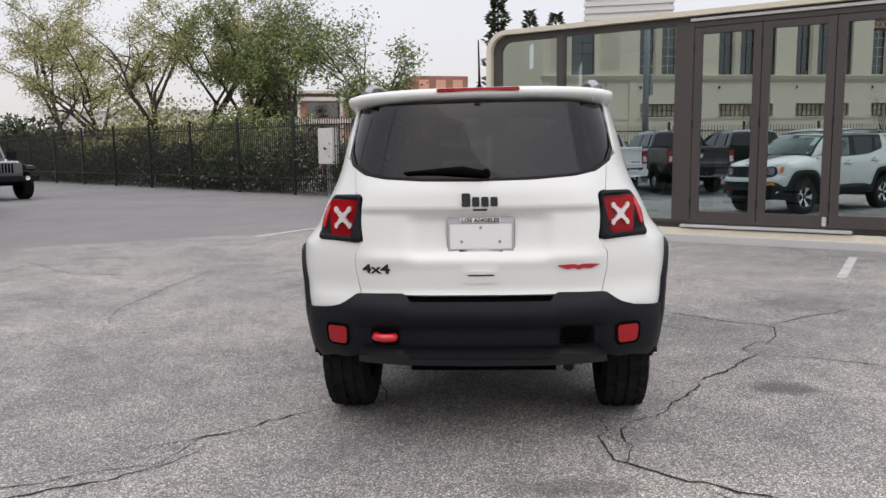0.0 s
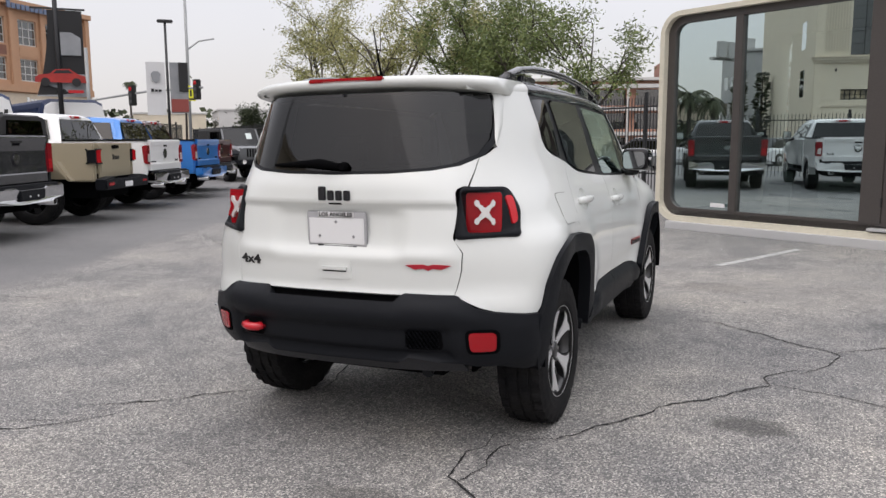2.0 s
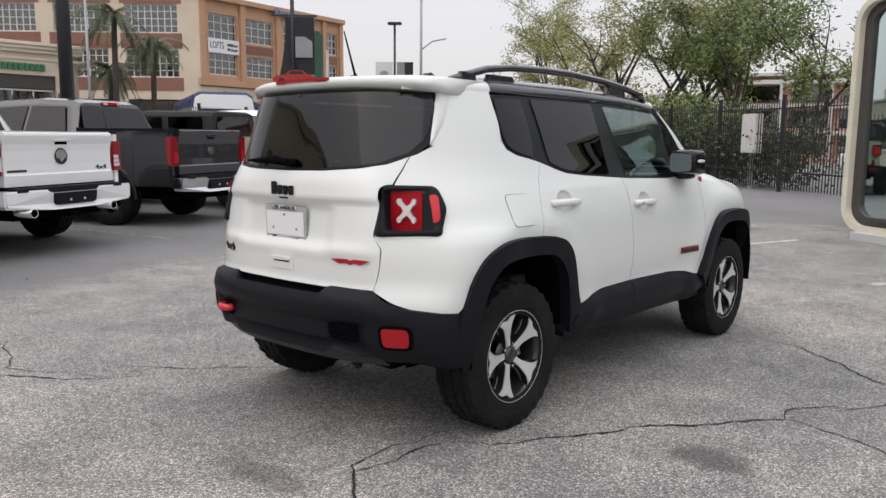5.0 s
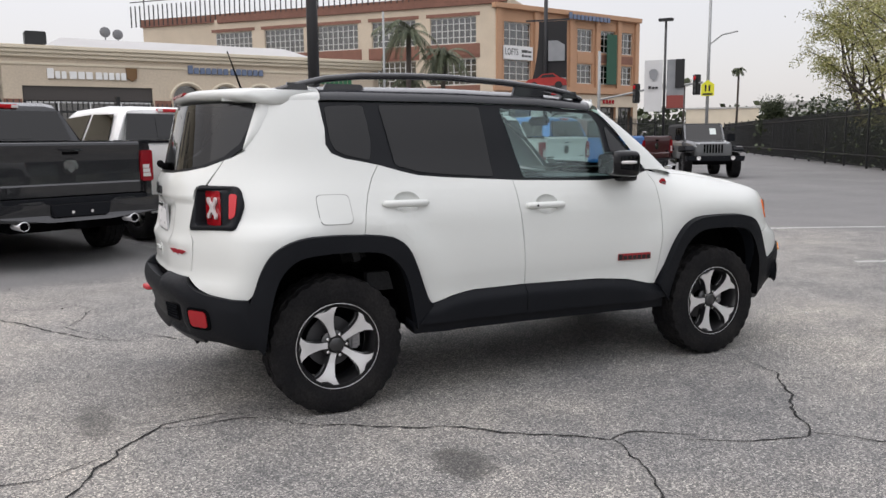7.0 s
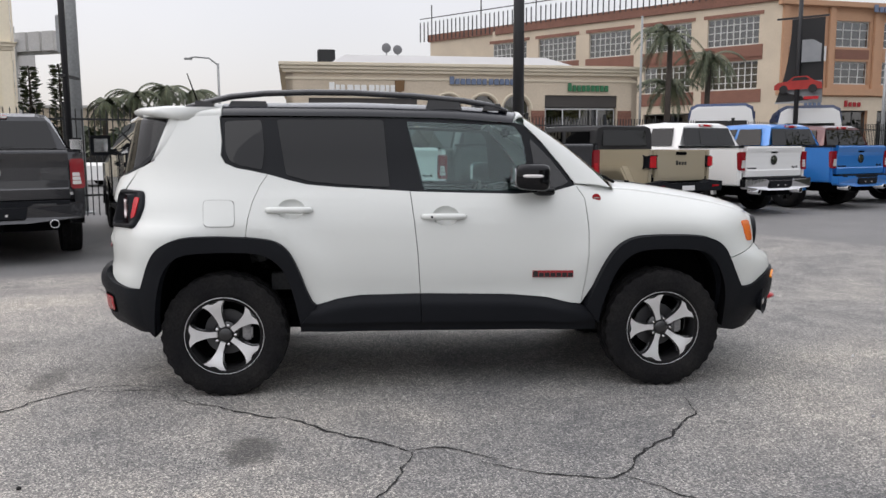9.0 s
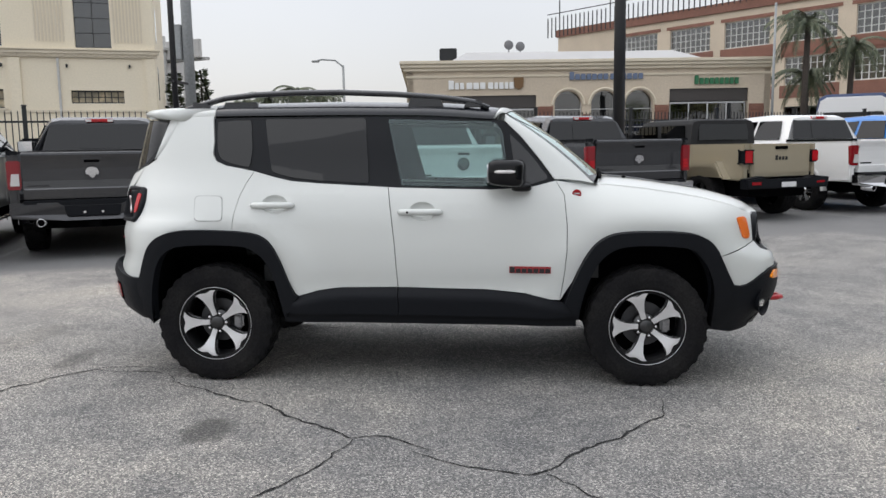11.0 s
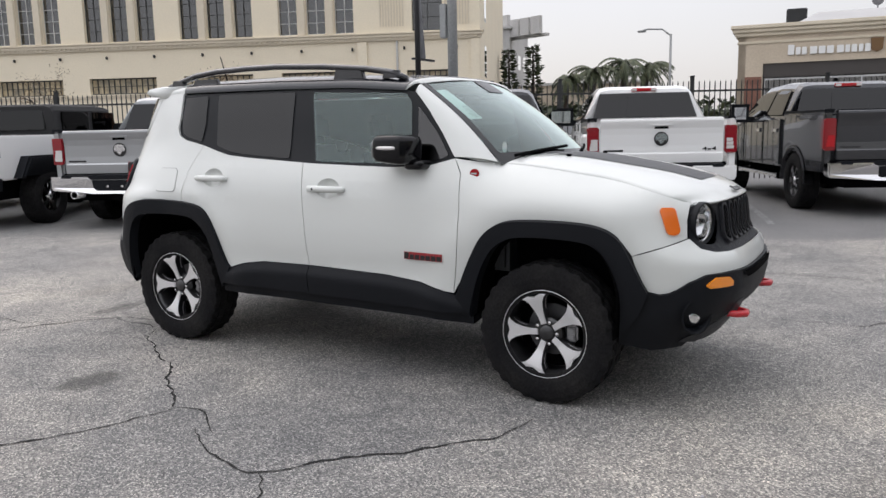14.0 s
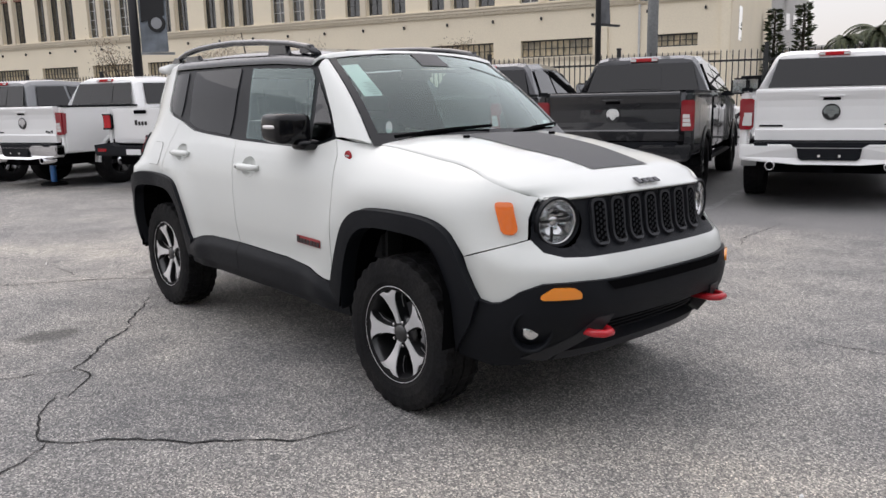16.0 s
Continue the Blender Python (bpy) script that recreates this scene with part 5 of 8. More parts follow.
    new_col = blend("MULTIPLY", .6, ramp(noise_at(60, 5), (.35, (.128, .128, .129)), (.7, (.215, .212, .209))), ramp(noise_at(.4, 5), (.35, (.8, .8, .8)), (.7, (1.25, 1.22, 1.2))))
    col = blend("MIX", lane, col, new_col)
    # old oil stains with soft ragged edges
    for cx, cy, rx, ry, deep in ((1.68, -1.02, .17, .125, .62), (.38, -2.42, .30, .10, .45), (-.2, -3.1, .5, .2, .25), (2.7, 1.6, .35, .22, .25), (1.2, 2.9, .4, .3, .3)):
        dx, dy = calc("DIVIDE", calc("SUBTRACT", x, cx), rx), calc("DIVIDE", calc("SUBTRACT", y, cy), ry)
        r = calc("SQRT", calc("ADD", calc("MULTIPLY", dx, dx), calc("MULTIPLY", dy, dy)), 0.0)
        r = calc("ADD", r, calc("MULTIPLY", calc("SUBTRACT", noise_at(9, 5), .5), 1.3))
        col = blend("MIX", calc("MULTIPLY", calc("MULTIPLY", calc("SUBTRACT", 1.15, r), 2.2, True), deep), col, (.040, .038, .035))
    l.new(col, b.inputs["Base Color"])
    b.inputs["Roughness"].default_value = .82
    bp = n.new("ShaderNodeBump")
    bp.inputs["Strength"].default_value, bp.inputs["Distance"].default_value = .55, .006
    l.new(vor.outputs["Distance"], bp.inputs["Height"])
    l.new(bp.outputs[0], b.inputs["Normal"])
    return m


ASPHALT = asphalt()
near = [-10 + .5 * i for i in range(41)]
far_out = [12, 16, 22, 30, 45, 70, 120, 250, 600, 1800]
axis_pts = [-v for v in far_out[::-1]] + near + far_out
bm = bmesh.new()
grid = [[bm.verts.new((x, y, ground_z(x, y))) for y in axis_pts] for x in axis_pts]
for i in range(len(axis_pts) - 1):
    for j in range(len(axis_pts) - 1):
        bm.faces.new((grid[i][j], grid[i + 1][j], grid[i + 1][j + 1], grid[i][j + 1]))
ground = tagged(part("ground", bm, ASPHALT, smooth=True), "worn grey asphalt of a car yard, cracked", "ground", kind="structure")

CRACK = material("crack_shadow", (.012, .012, .012), .95)
LINE = material("worn_white_line", (.50, .50, .48), .7, grain=.35, scale=60, spots=.7, spot_scale=14, tone=(.20, .20, .19))
LINE_FAINT = material("faded_white_line", (.24, .24, .235), .8, grain=.35, scale=60, spots=.9, spot_scale=10, tone=(.10, .10, .10))


def crack(points, width, seed):
    """A ragged crack along a line, as a thin dark ribbon that follows the ground."""
    rng = random.Random(seed)
    pts = [Vector((*p, 0)) for p in points]
    line = []
    for a, b in zip(pts, pts[1:]):
        n = max(2, int((b - a).length / .045))
        side = Vector((-(b - a).y, (b - a).x, 0)).normalized()
        walk_off = 0.0
        for i in range(n):
            walk_off = walk_off * .8 + rng.uniform(-.016, .016)
            line.append(a + (b - a) * i / n + side * walk_off)
    line.append(pts[-1])
    bm = bmesh.new()
    prev = None
    for i, p in enumerate(line):
        d = (line[min(i + 1, len(line) - 1)] - line[max(i - 1, 0)]).normalized()
        s = Vector((-d.y, d.x, 0)) * width * rng.uniform(.2, .85) * (.25 + .75 * math.sin(math.pi * min(1, max(0, i / len(line) * .9 + .05))))
        z = ground_z(p.x, p.y) + .004
        cur = (bm.verts.new((p.x + s.x, p.y + s.y, z)), bm.verts.new((p.x - s.x, p.y - s.y, z)))
        if prev:
            bm.faces.new((prev[0], cur[0], cur[1], prev[1]))
        prev = cur
    return tagged(part("crack", bm, CRACK, ground), kind="structure")


CRACKS = [
    ([(2.6, -2.9), (1.62, -2.72), (1.24, -2.52), (.86, -2.34), (.58, -2.12), (.59, -1.79), (.62, -1.55)], .011),
    ([(.62, -2.15), (.66, -1.9), (.70, -1.68)], .009),
    ([(.70, -1.65), (.88, -1.55), (1.12, -1.15), (1.26, -.86), (1.5, -.60), (1.77, -.29), (1.73, -.17), (1.79, -.02), (1.90, .19)], .011),
    ([(1.77, -.29), (2.0, -.34), (2.19, -.42), (2.5, -.62), (2.95, -.82), (3.8, -1.1)], .013),
    ([(1.90, .02), (2.06, .28), (2.12, .61), (1.87, .79), (1.63, 1.03), (1.31, 1.28), (1.05, 1.33)], .011),
    ([(2.12, .61), (2.25, .73), (2.6, 1.0), (3.0, 1.25)], .011),
    ([(-3.2, -3.3), (-1.98, -2.62), (-1.76, -2.49), (-1.53, -2.34), (-1.41, -2.21), (-1.31, -2.05)], .012),
    ([(-1.56, -2.0), (-1.30, -1.84), (-1.07, -1.59), (-.85, -1.40)], .009),
    ([(-.72, -.7), (-.60, -1.07), (-.52, -1.30)], .010),
    ([(-3.17, .59), (-3.49, 1.42), (-3.55, 2.69), (-3.54, 3.74), (-2.57, 4.51)], .008),
    ([(-3.28, -2.62), (-2.75, -2.27), (-2.07, -2.52), (-1.46, -2.22), (-1.37, -1.8)], .007),
    ([(-5.6, 0.0), (-4.6, .12), (-4.09, .31)], .010),
    ([(-1.57, 1.95), (-1.60, 2.3), (-1.63, 2.6), (-2.4, 3.3)], .008),
    ([(-6.57, 4.29), (-6.36, 4.46), (-5.2, 3.6), (-3.5, 3.4)], .012),
    ([(-3.95, .36), (-3.14, .53), (-1.77, .86)], .007),
    ([(.9, -2.4), (1.05, -2.62), (1.04, -3.3)], .007)]
for i, (pts, w) in enumerate(CRACKS):
    crack(pts, w, i + 3)


def stripe(a, b, w=.10, mat=LINE, name="parking_line"):
    a, b = Vector(a), Vector(b)
    s = Vector((-(b - a).y, (b - a).x)).normalized() * w / 2
    n = max(2, int((b - a).length / .4))
    bm = bmesh.new()
    prev = None
    for i in range(n + 1):
        p = a + (b - a) * i / n
        cur = [bm.verts.new((q.x, q.y, ground_z(q.x, q.y) + .004)) for q in (p + s, p - s)]
        if prev:
            bm.faces.new((prev[0], cur[0], cur[1], prev[1]))
        prev = cur
    return tagged(part(name, bm, mat, ground), kind="structure")
for a in ((-4.0, 7.2), (-1.38, 5.75), (1.10, 4.40), (3.63, 2.95)):
    stripe(a, (a[0] + .84, a[1] + 1.68))
ROW = Vector((-.96, -.28))
for x, y in ((-2.0, -8.0), (-3.6, -6.0), (-4.9, -3.6), (-5.9, -1.1), (-7.0, 1.4), (-8.6, 4.3), (-9.5, 7.0), (-10.6, 9.5), (-12.0, 12.0)):
    stripe((x, y), (x + ROW.x * 5.5, y + ROW.y * 5.5), .10, LINE_FAINT)
rng = random.Random(4)
for i in range(26):
    a, r = rng.uniform(0, 6.28), rng.uniform(2.2, 9)
    x, y = r * math.cos(a), r * math.sin(a)
    bm = bmesh.new()
    bmesh.ops.create_icosphere(bm, subdivisions=1, radius=rng.uniform(.006, .014), matrix=Matrix.Translation((x, y, ground_z(x, y) + .005)))
    tagged(part("pebble", bm, (PLATE_WHITE, STEEL, CRACK)[i % 3]), "small loose stone on the asphalt", "pebble", "loose pebbles")

# ---- fences ----
IRON = material("black_iron", (.012, .013, .014), .5, grain=.2, scale=80)


def fence(name, start, way, length, height, bay, label, rails=(.22, .90), gap=.115, parts=300):
    way = Vector((*way, 0)).normalized()
    ob = thing(name, Matrix.Translation((start[0], start[1], 0)) @ pose(0, 0, 0, 0, 0, math.degrees(math.atan2(way.y, way.x))), label, "fence")
    post = box((-.04, -.04, -.05), (.04, .04, height + .08), .006)
    add_box(post, (-.05, -.05, height + .08), (.05, .05, height + .11), .008)
    me = None
    for i in range(int(length / bay) + 1):
        if me is None:
            o = part("post", post, IRON, ob)
            me = o.data
        else:
            o = new("post", me)
            o.parent = ob
        o.location = (i * bay, 0, 0)
    for z in rails:
        part("rail", box((0, -.02, height * z - .02), (length, .02, height * z + .02)), IRON, ob)
    pk = None
    rest = bmesh.new()
    n = int(length / gap)
    for i in range(n):
        x = (i + .5) * gap
        if i < parts:
            if pk is None:
                o = part("picket", prism([(-.010, .08), (.010, .08), (.010, height - .04), (0, height), (-.010, height - .04)], 1, -.010, .010), IRON, ob)
                pk = o.data
            else:
                o = new("picket", pk)
                o.parent = ob
            o.location = (x, 0, 0)
        else:
            add_box(rest, (x - .010, -.010, .08), (x + .010, .010, height))
    if n > parts:
        o = part("picket_run", rest, IRON, ob)
        o["kind"] = "stuff"
    else:
        rest.free()
    return ob
fence("iron_fence", (.9, 13.55), (-.784, .62), 64, 2.45, 3.2, "tall black iron picket fence in front of trees")
fence("yard_fence", (-1.0, -27.2), (-.44, .898), 62, 2.25, 2.9, "black iron picket fence behind the parked pickup trucks")

# ---- glass pavilion ----
CREAM = material("cream_metal", (.62, .58, .47), .45, grain=.05, scale=30, spots=.2, spot_scale=2)
BRONZE = material("brown_metal_frame", (.055, .048, .044), .45, grain=.1, scale=60)
SILVER = material("aluminium_strip", (.62, .62, .62), .4, .5)
INNER = material("pavilion_inside", (.16, .16, .155), .8, spots=.3, spot_scale=1.5)
house = thing("glass_pavilion", Matrix.Translation((-.04, 8.2, 0)) @ pose(0, 0, 0, 0, 0, -29.0) @ Matrix.Scale(1.05, 4), "glazed sales pavilion with rounded cream frame and brown doors", "building")
L_H, D_H, Z1 = 9.6, 3.4, 3.20
def hoop(x0, z0, x1, z1, r, n=8):
    pts = []
    for cx, cz, a0 in ((x1 - r, z0 + r, -90), (x1 - r, z1 - r, 0), (x0 + r, z1 - r, 90), (x0 + r, z0 + r, 180)):
        pts += [(cx + r * math.cos(radians(a0 + 90 * k / n)), cz + r * math.sin(radians(a0 + 90 * k / n))) for k in range(n + 1)]
    return pts
def hoop_ring(o, i, y0, y1):
    bm = bmesh.new()
    n = len(o)
    q = [[bm.verts.new((x, y, z)) for x, z in pts] for pts, y in ((o, y0), (i, y0), (o, y1), (i, y1))]
    for k in range(n):
        j = (k + 1) % n
        bm.faces.new((q[0][k], q[0][j], q[1][j], q[1][k]))
        bm.faces.new((q[0][j], q[0][k], q[2][k], q[2][j]))
        bm.faces.new((q[1][k], q[1][j], q[3][j], q[3][k]))
        bm.faces.new((q[2][j], q[2][k], q[3][k], q[3][j]))
    return bm
def glazing(x0, x1, z0, z1, y):
    bm = bmesh.new()
    bm.faces.new([bm.verts.new(c) for c in ((x0, y, z0), (x1, y, z0), (x1, y, z1), (x0, y, z1))])
    return bm
part("outer_frame", hoop_ring(hoop(-.10, .10, L_H, Z1, .34), hoop(-.02, .18, L_H - .08, Z1 - .07, .27), -.12, D_H), CREAM, house, "rounded cream metal frame", smooth=False)
part("inner_frame", hoop_ring(hoop(-.02, .18, L_H - .08, Z1 - .07, .27), hoop(.10, .30, L_H - .2, Z1 - .17, .18), -.02, .10), BRONZE, house, "brown inner frame")
part("plinth", box((.15, -.20, -.02), (L_H, D_H, .10), .01), SILVER, house, "pale base strip on the asphalt")
part("back_wall", box((.1, D_H - .14, .18), (L_H - .1, D_H - .02, Z1 - .08)), INNER, house)
part("floor_slab", box((.0, -.02, .18), (L_H - .1, D_H - .14, .26)), INNER, house)
for x0, x1 in ((1.10, 1.22), (2.94, 3.20)):
    part("mullion", box((x0, -.03, .28), (x1, .10, Z1 - .16), .006), BRONZE, house)
for x0, x1 in ((.10, 1.10), (1.22, 2.94)):
    part("pane", glazing(x0, x1, .30, Z1 - .17, .03), GLASS_HOUSE, house, smooth=True)
part("door_head", box((3.20, -.03, 2.98), (L_H - .2, .10, Z1 - .16), .004), BRONZE, house)
part("door_track", box((3.15, -.06, 3.06), (L_H - .3, -.03, 3.10), .004), SILVER, house, "white track over the doors")
x = 3.20
while x < L_H - 1.0:
    leaf = part("folding_door", box((x + .004, -.02, .30), (x + .11, .06, 2.975), .004), BRONZE, house, "brown framed glass folding door")
    for a, b in (((x + .79, -.02, .30), (x + .896, .06, 2.975)), ((x + .11, -.02, .30), (x + .79, .06, .42)), ((x + .11, -.02, 2.88), (x + .79, .06, 2.975))):
        part("door_rail", box(a, b, .004), BRONZE, leaf)
    part("pane", glazing(x + .11, x + .79, .42, 2.88, .015), GLASS_HOUSE, leaf, smooth=True)
    for z in (.55, 1.65, 2.7):
        part("hinge", box((x - .012, -.035, z - .06), (x + .012, -.02, z + .06), .004), IRON, leaf)
    x += .90
part("threshold", box((3.10, -.16, .20), (5.30, -.02, .235), .006), SILVER, house, "white threshold strip")
part("door_bolt", box((4.93, -.05, .28), (4.98, -.02, .40), .006), SILVER, house)
part("notice", box((.80, -.005, .34), (1.04, .0, .40), .002), PLATE_WHITE, house, "small white notice on the glass")
BOARD = material("leaning_board", (.30, .30, .285), .7, spots=.3, spot_scale=4)
for i, (xx, w, h) in enumerate(((1.35, .42, .62), (2.15, .62, .55), (3.4, .6, .9), (4.2, .7, .8))):
    bd = thing("leaning_board", house.matrix_world @ Matrix.Translation((xx, .42, .26)) @ pose(0, 0, 0, -8), "grey packed board leaning inside the glass front", "board", "leaning boards")
    part("board", box((0, 0, 0), (w, .04, h), .004), BOARD, bd)
    for k in range(3):
        bar_word("print", pose(w / 2, -.001, .12 + .16 * k), [w * .2, w * .12, w * .2], .03, LETTER_BLACK, bd, .002)

# ---- parked pickup trucks ----
PAINTS = {k: material(k + "_truck_paint", c, r, mt, coat=1.0) for k, c, r, mt in (
    ("white", (.78, .78, .77), .3, 0), ("granite", (.032, .033, .037), .25, .4), ("charcoal", (.022, .023, .026), .25, .4), ("silver", (.36, .37, .38), .3, .6),
    ("sand", (.33, .285, .20), .35, 0), ("blue", (.025, .19, .56), .3, .2), ("maroon", (.075, .010, .014), .3, .4), ("grey", (.13, .135, .14), .35, .3))}
TRUCK_GLASS = pane("truck_glass", (.045, .05, .055), gain=1.2)
TRUCK_RED = material("deep_red_lamp", (.23, .006, .012), .15, coat=.6)
SOFT_TOP = material("black_soft_top", (.018, .018, .019), .8, grain=.2, scale=200, bump=.2)


def truck_wheel(R, width, mat, spokes=6):
    hub = wheel("truck", R, width, R * .60)
    w = width / 2
    part("rim", lathe([(-w * .8, R * .56), (w * .4, R * .54), (w * .90, R * .60), (w * .82, R * .62)], 40), ALLOY_BLACK, hub, smooth=True)
    # black disc in place of the wheel's shaded inside
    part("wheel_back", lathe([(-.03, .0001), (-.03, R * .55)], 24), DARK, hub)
    for i in range(spokes):
        a = 2 * math.pi * i / spokes
        half = [(.05, .035), (R * .4, .035), (R * .57, .06)]
        out = half + [(r, -y) for r, y in half[::-1]]
        bm = prism([(r * math.cos(a) - y * math.sin(a), r * math.sin(a) + y * math.cos(a)) for r, y in out], 0, w * .4, w * .80, .006)
        part("spoke", bm, mat, hub)
    part("hub_cap", lathe([(w * .3, .075), (w * .82, .07), (w * .86, .0001)], 20), mat, hub, smooth=True)
    return hub


def loft(stations, bm=None, caps=True):
    """A skin over cross-sections: each station is (y, points (x, z) from the bottom right over the top to the bottom left)."""
    bm = bm or bmesh.new()
    rows = [[bm.verts.new((x, y, z)) for x, z in pts] for y, pts in stations]
    for a, b in zip(rows, rows[1:]):
        for i in range(len(a) - 1):
            bm.faces.new((a[i], b[i], b[i + 1], a[i + 1]))
    if caps:
        bm.faces.new(rows[0])
        bm.faces.new(rows[-1][::-1])
    return bm


def cab_section(w0, w1, z0, z1, zr, r=.10):
    """Half widths at sill, belt and roof."""
    half = [(w0, z0), (w0 * 1.0, z1 - .08), (w0 - .03, z1), (w1 + .02, zr - r), (w1 - .05, zr - r * .25), (w1 - .18, zr)]
    return half + [(-x, z) for x, z in half[::-1]]


def pickup(place, turn, paint, label, big=False, chrome=True, rim=CHROME, exhaust=2, lift=0.0):
    """A crew-cab pickup, tailgate at its origin, nose towards +y."""
    P = PAINTS[paint]
    t = thing("pickup_truck", Matrix.Translation((*place, 0)) @ pose(0, 0, 0, 0, 0, turn), label, "pickup truck", "parked pickup trucks")
    W, R = 1.02, .405 if not big else .43
    ax_r, ax_f, cab0, nose_y = 1.18, 4.80, 1.72, 5.68
    zb, zt = .62, 1.40 + (.06 if big else 0)
    def arch(yc, n=9, r=R + .075):
        return [(yc - r * math.cos(math.pi * k / n), max(zb, .42 + r * math.sin(math.pi * k / n))) for k in range(n + 1)]
    # bed sides
    for sx in (1, -1):
        out = [(.02, zb)] + arch(ax_r) + [(cab0 - .03, zb), (cab0 - .03, zt), (.02, zt)]
        bm = prism(out, 0, sx * .90, sx * W, .03)
        part("bed_side", bm, P, t)
        part("bed_cap", box((sx * .90, .02, zt - .005), (sx * (W - .01), cab0 - .03, zt + .03), .01), CLADDING, t)
        rad = R + .075
        bm = bmesh.new()
        for yc in (ax_r, ax_f):
            prev = None
            for k in range(13):
                a = math.pi * k / 12
                q = [Vector((sx * x, yc - rr * math.cos(a), .42 + rr * math.sin(a))) for x, rr in ((W + .012, rad + .055), (W + .03, rad + .02), (W + .012, rad - .015), (W - .16, rad - .02))]
                cur = [bm.verts.new(c) for c in q]
                if prev:
                    for i in range(3):
                        bm.faces.new((prev[i], prev[i + 1], cur[i + 1], cur[i]))
                prev = cur
            part("wheel_flare", bm, P if not big else CHROME_DARK, t, smooth=True)
            bm = bmesh.new()
        bm.free()
        # tail lamp
        z1 = zt - .09
        lamp = part("tail_lamp", prism([(-.012, .93), (.075, .95), (.10, z1), (-.012, z1)], 0, sx * .86, sx * (W + .008), .015), TRUCK_RED, t, "red tail lamp")
        for k in range(3):
            part("reverse_lens", box((sx * .885, -.020, .985 + .052 * k), (sx * (.985 - .008 * k), -.008, 1.030 + .052 * k), .004), LENS_CLEAR if not big else RED_BRIGHT, lamp)
        # door mirror
        m = part("door_mirror", box((sx * (W + .06), 3.55, 1.36), (sx * (W + .30), 3.68, 1.62), .035), CLADDING, t)
        part("mirror_arm", box((sx * (W - .08), 3.58, 1.34), (sx * (W + .10), 3.64, 1.42), .01), CLADDING, m)
        part("mirror_glass", box((sx * (W + .08), 3.54, 1.385), (sx * (W + .28), 3.551, 1.595), .004), CHROME, m)
    part("bed_floor", box((-.90, .02, .70), (.90, cab0 - .02, .80)), DARK, t)
    # tailgate
    gate_line = [(.08, .80), (-.004, .80), (-.008, .925), (.004, .945), (.009, 1.04), (.008, zt - .20), (-.001, zt - .12), (-.020, zt - .06), (-.030, zt - .02), (-.026, zt + .006), (-.010, zt + .018), (.08, zt + .018)]
    tg = part("tailgate", prism(gate_line, 0, -.845, .845, .008), P, t)
    part("gate_spoiler", box((-.83, -.012, zt + .014), (.83, .07, zt + .030), .008), CLADDING if chrome else P, tg)
    part("handle_lip", box((-.14, -.034, zt - .085), (.14, -.004, zt - .062), .008), P, tg)
    part("gate_handle", box((-.10, -.012, zt - .125), (.10, .012, zt - .083), .008), DARK, tg)
    bm = bmesh.new()
    horn = [(.0, -.085), (.03, -.06), (.045, -.02), (.075, -.045), (.088, .0), (.07, .05), (.03, .07), (.0, .062)]
    prism(horn + [(-x, z) for x, z in horn[::-1] if x > 0], 1, -.012, 0, .004, bm)
    o = part("tailgate_emblem", bm, CHROME, tg, "metal emblem on the tailgate")
    part("emblem_ring", lathe([(-.006, .0001), (-.006, .098), (.0, .100)], 24, axis=1, centre=(0, -.002, -.01)), LETTER_BLACK if paint in ("silver", "white") else CHROME_DARK, o)
    o.matrix_local = pose(0, .004, 1.145)
    words("model_lettering", "4x4", .075, pose(.66, .004, .985), CHROME_DARK, tg, .004, "", .001, .19)
    bar_word("trim_lettering", pose(-.66, .006, .975), [.27], .026, CHROME_DARK, tg, .006)
    # bumper
    BM = CHROME if chrome else P
    bm = prism([(-1.0, .60), (-.97, .56), (-.36, .52), (.36, .52), (.97, .56), (1.0, .60), (1.0, .76), (.42, .76), (.36, .70), (-.36, .70), (-.42, .76), (-1.0, .76)], 1, -.20, -.02, .02)
    for v in bm.verts:
        v.co.y += .035 * ease(.75, 1.02, abs(v.co.x))
    bp = part("rear_bumper", bm, BM, t, "steel rear bumper")
    part("bumper_pad", box((-.84, -.165, .69), (.84, .0, .785), .012), CLADDING, bp)
    part("plate_recess", prism([(-.30, .575), (.30, .575), (.33, .60), (.35, .715), (-.35, .715), (-.33, .60)], 1, -.208, -.10, .008), CLADDING, bp)
    for k in range(2):
        part("plate_lamp", box((-.12 + .22 * k, -.222, .61), (-.09 + .22 * k, -.21, .64), .004), LENS_CLEAR, bp)
    part("hitch", box((-.07, -.16, .42), (.07, .3, .53), .01), DARK, t)
    for sx in ((-1, 1) if exhaust == 2 else (1,)):
        part("tail_pipe", lathe([(-.19, .045), (-.195, .055), (.25, .05)], 20, axis=1, centre=(sx * .64, 0, .50)), CHROME, t, "round chrome exhaust tip", smooth=True)
        part("pipe_inside", lathe([(-.17, .0001), (-.17, .046)], 16, axis=1, centre=(sx * .64, 0, .50)), DARK, t)
    # cab
    st = [(cab0, cab_section(.99, .73, zb, 1.40, 1.90)), (cab0 + .12, cab_section(1.0, .745, zb, 1.40, 1.95)), (cab0 + .9, cab_section(1.01, .75, zb, 1.40, 1.975)), (cab0 + 1.75, cab_section(1.01, .745, zb, 1.40, 1.945)),
          (cab0 + 1.95, cab_section(1.01, .735, zb, 1.39, 1.90)), (cab0 + 2.55, cab_section(1.01, .93, zb, 1.34, 1.46, .05))]
    st[0] = (cab0, [(x, z) for x, z in st[0][1]])
    bm = loft(st)
    for v in bm.verts:
        if v.co.y < cab0 + .2 and v.co.z > 1.40:
            v.co.y += .17 * (v.co.z - 1.40) / .5
    part("cab", bm, P, t, smooth=False)
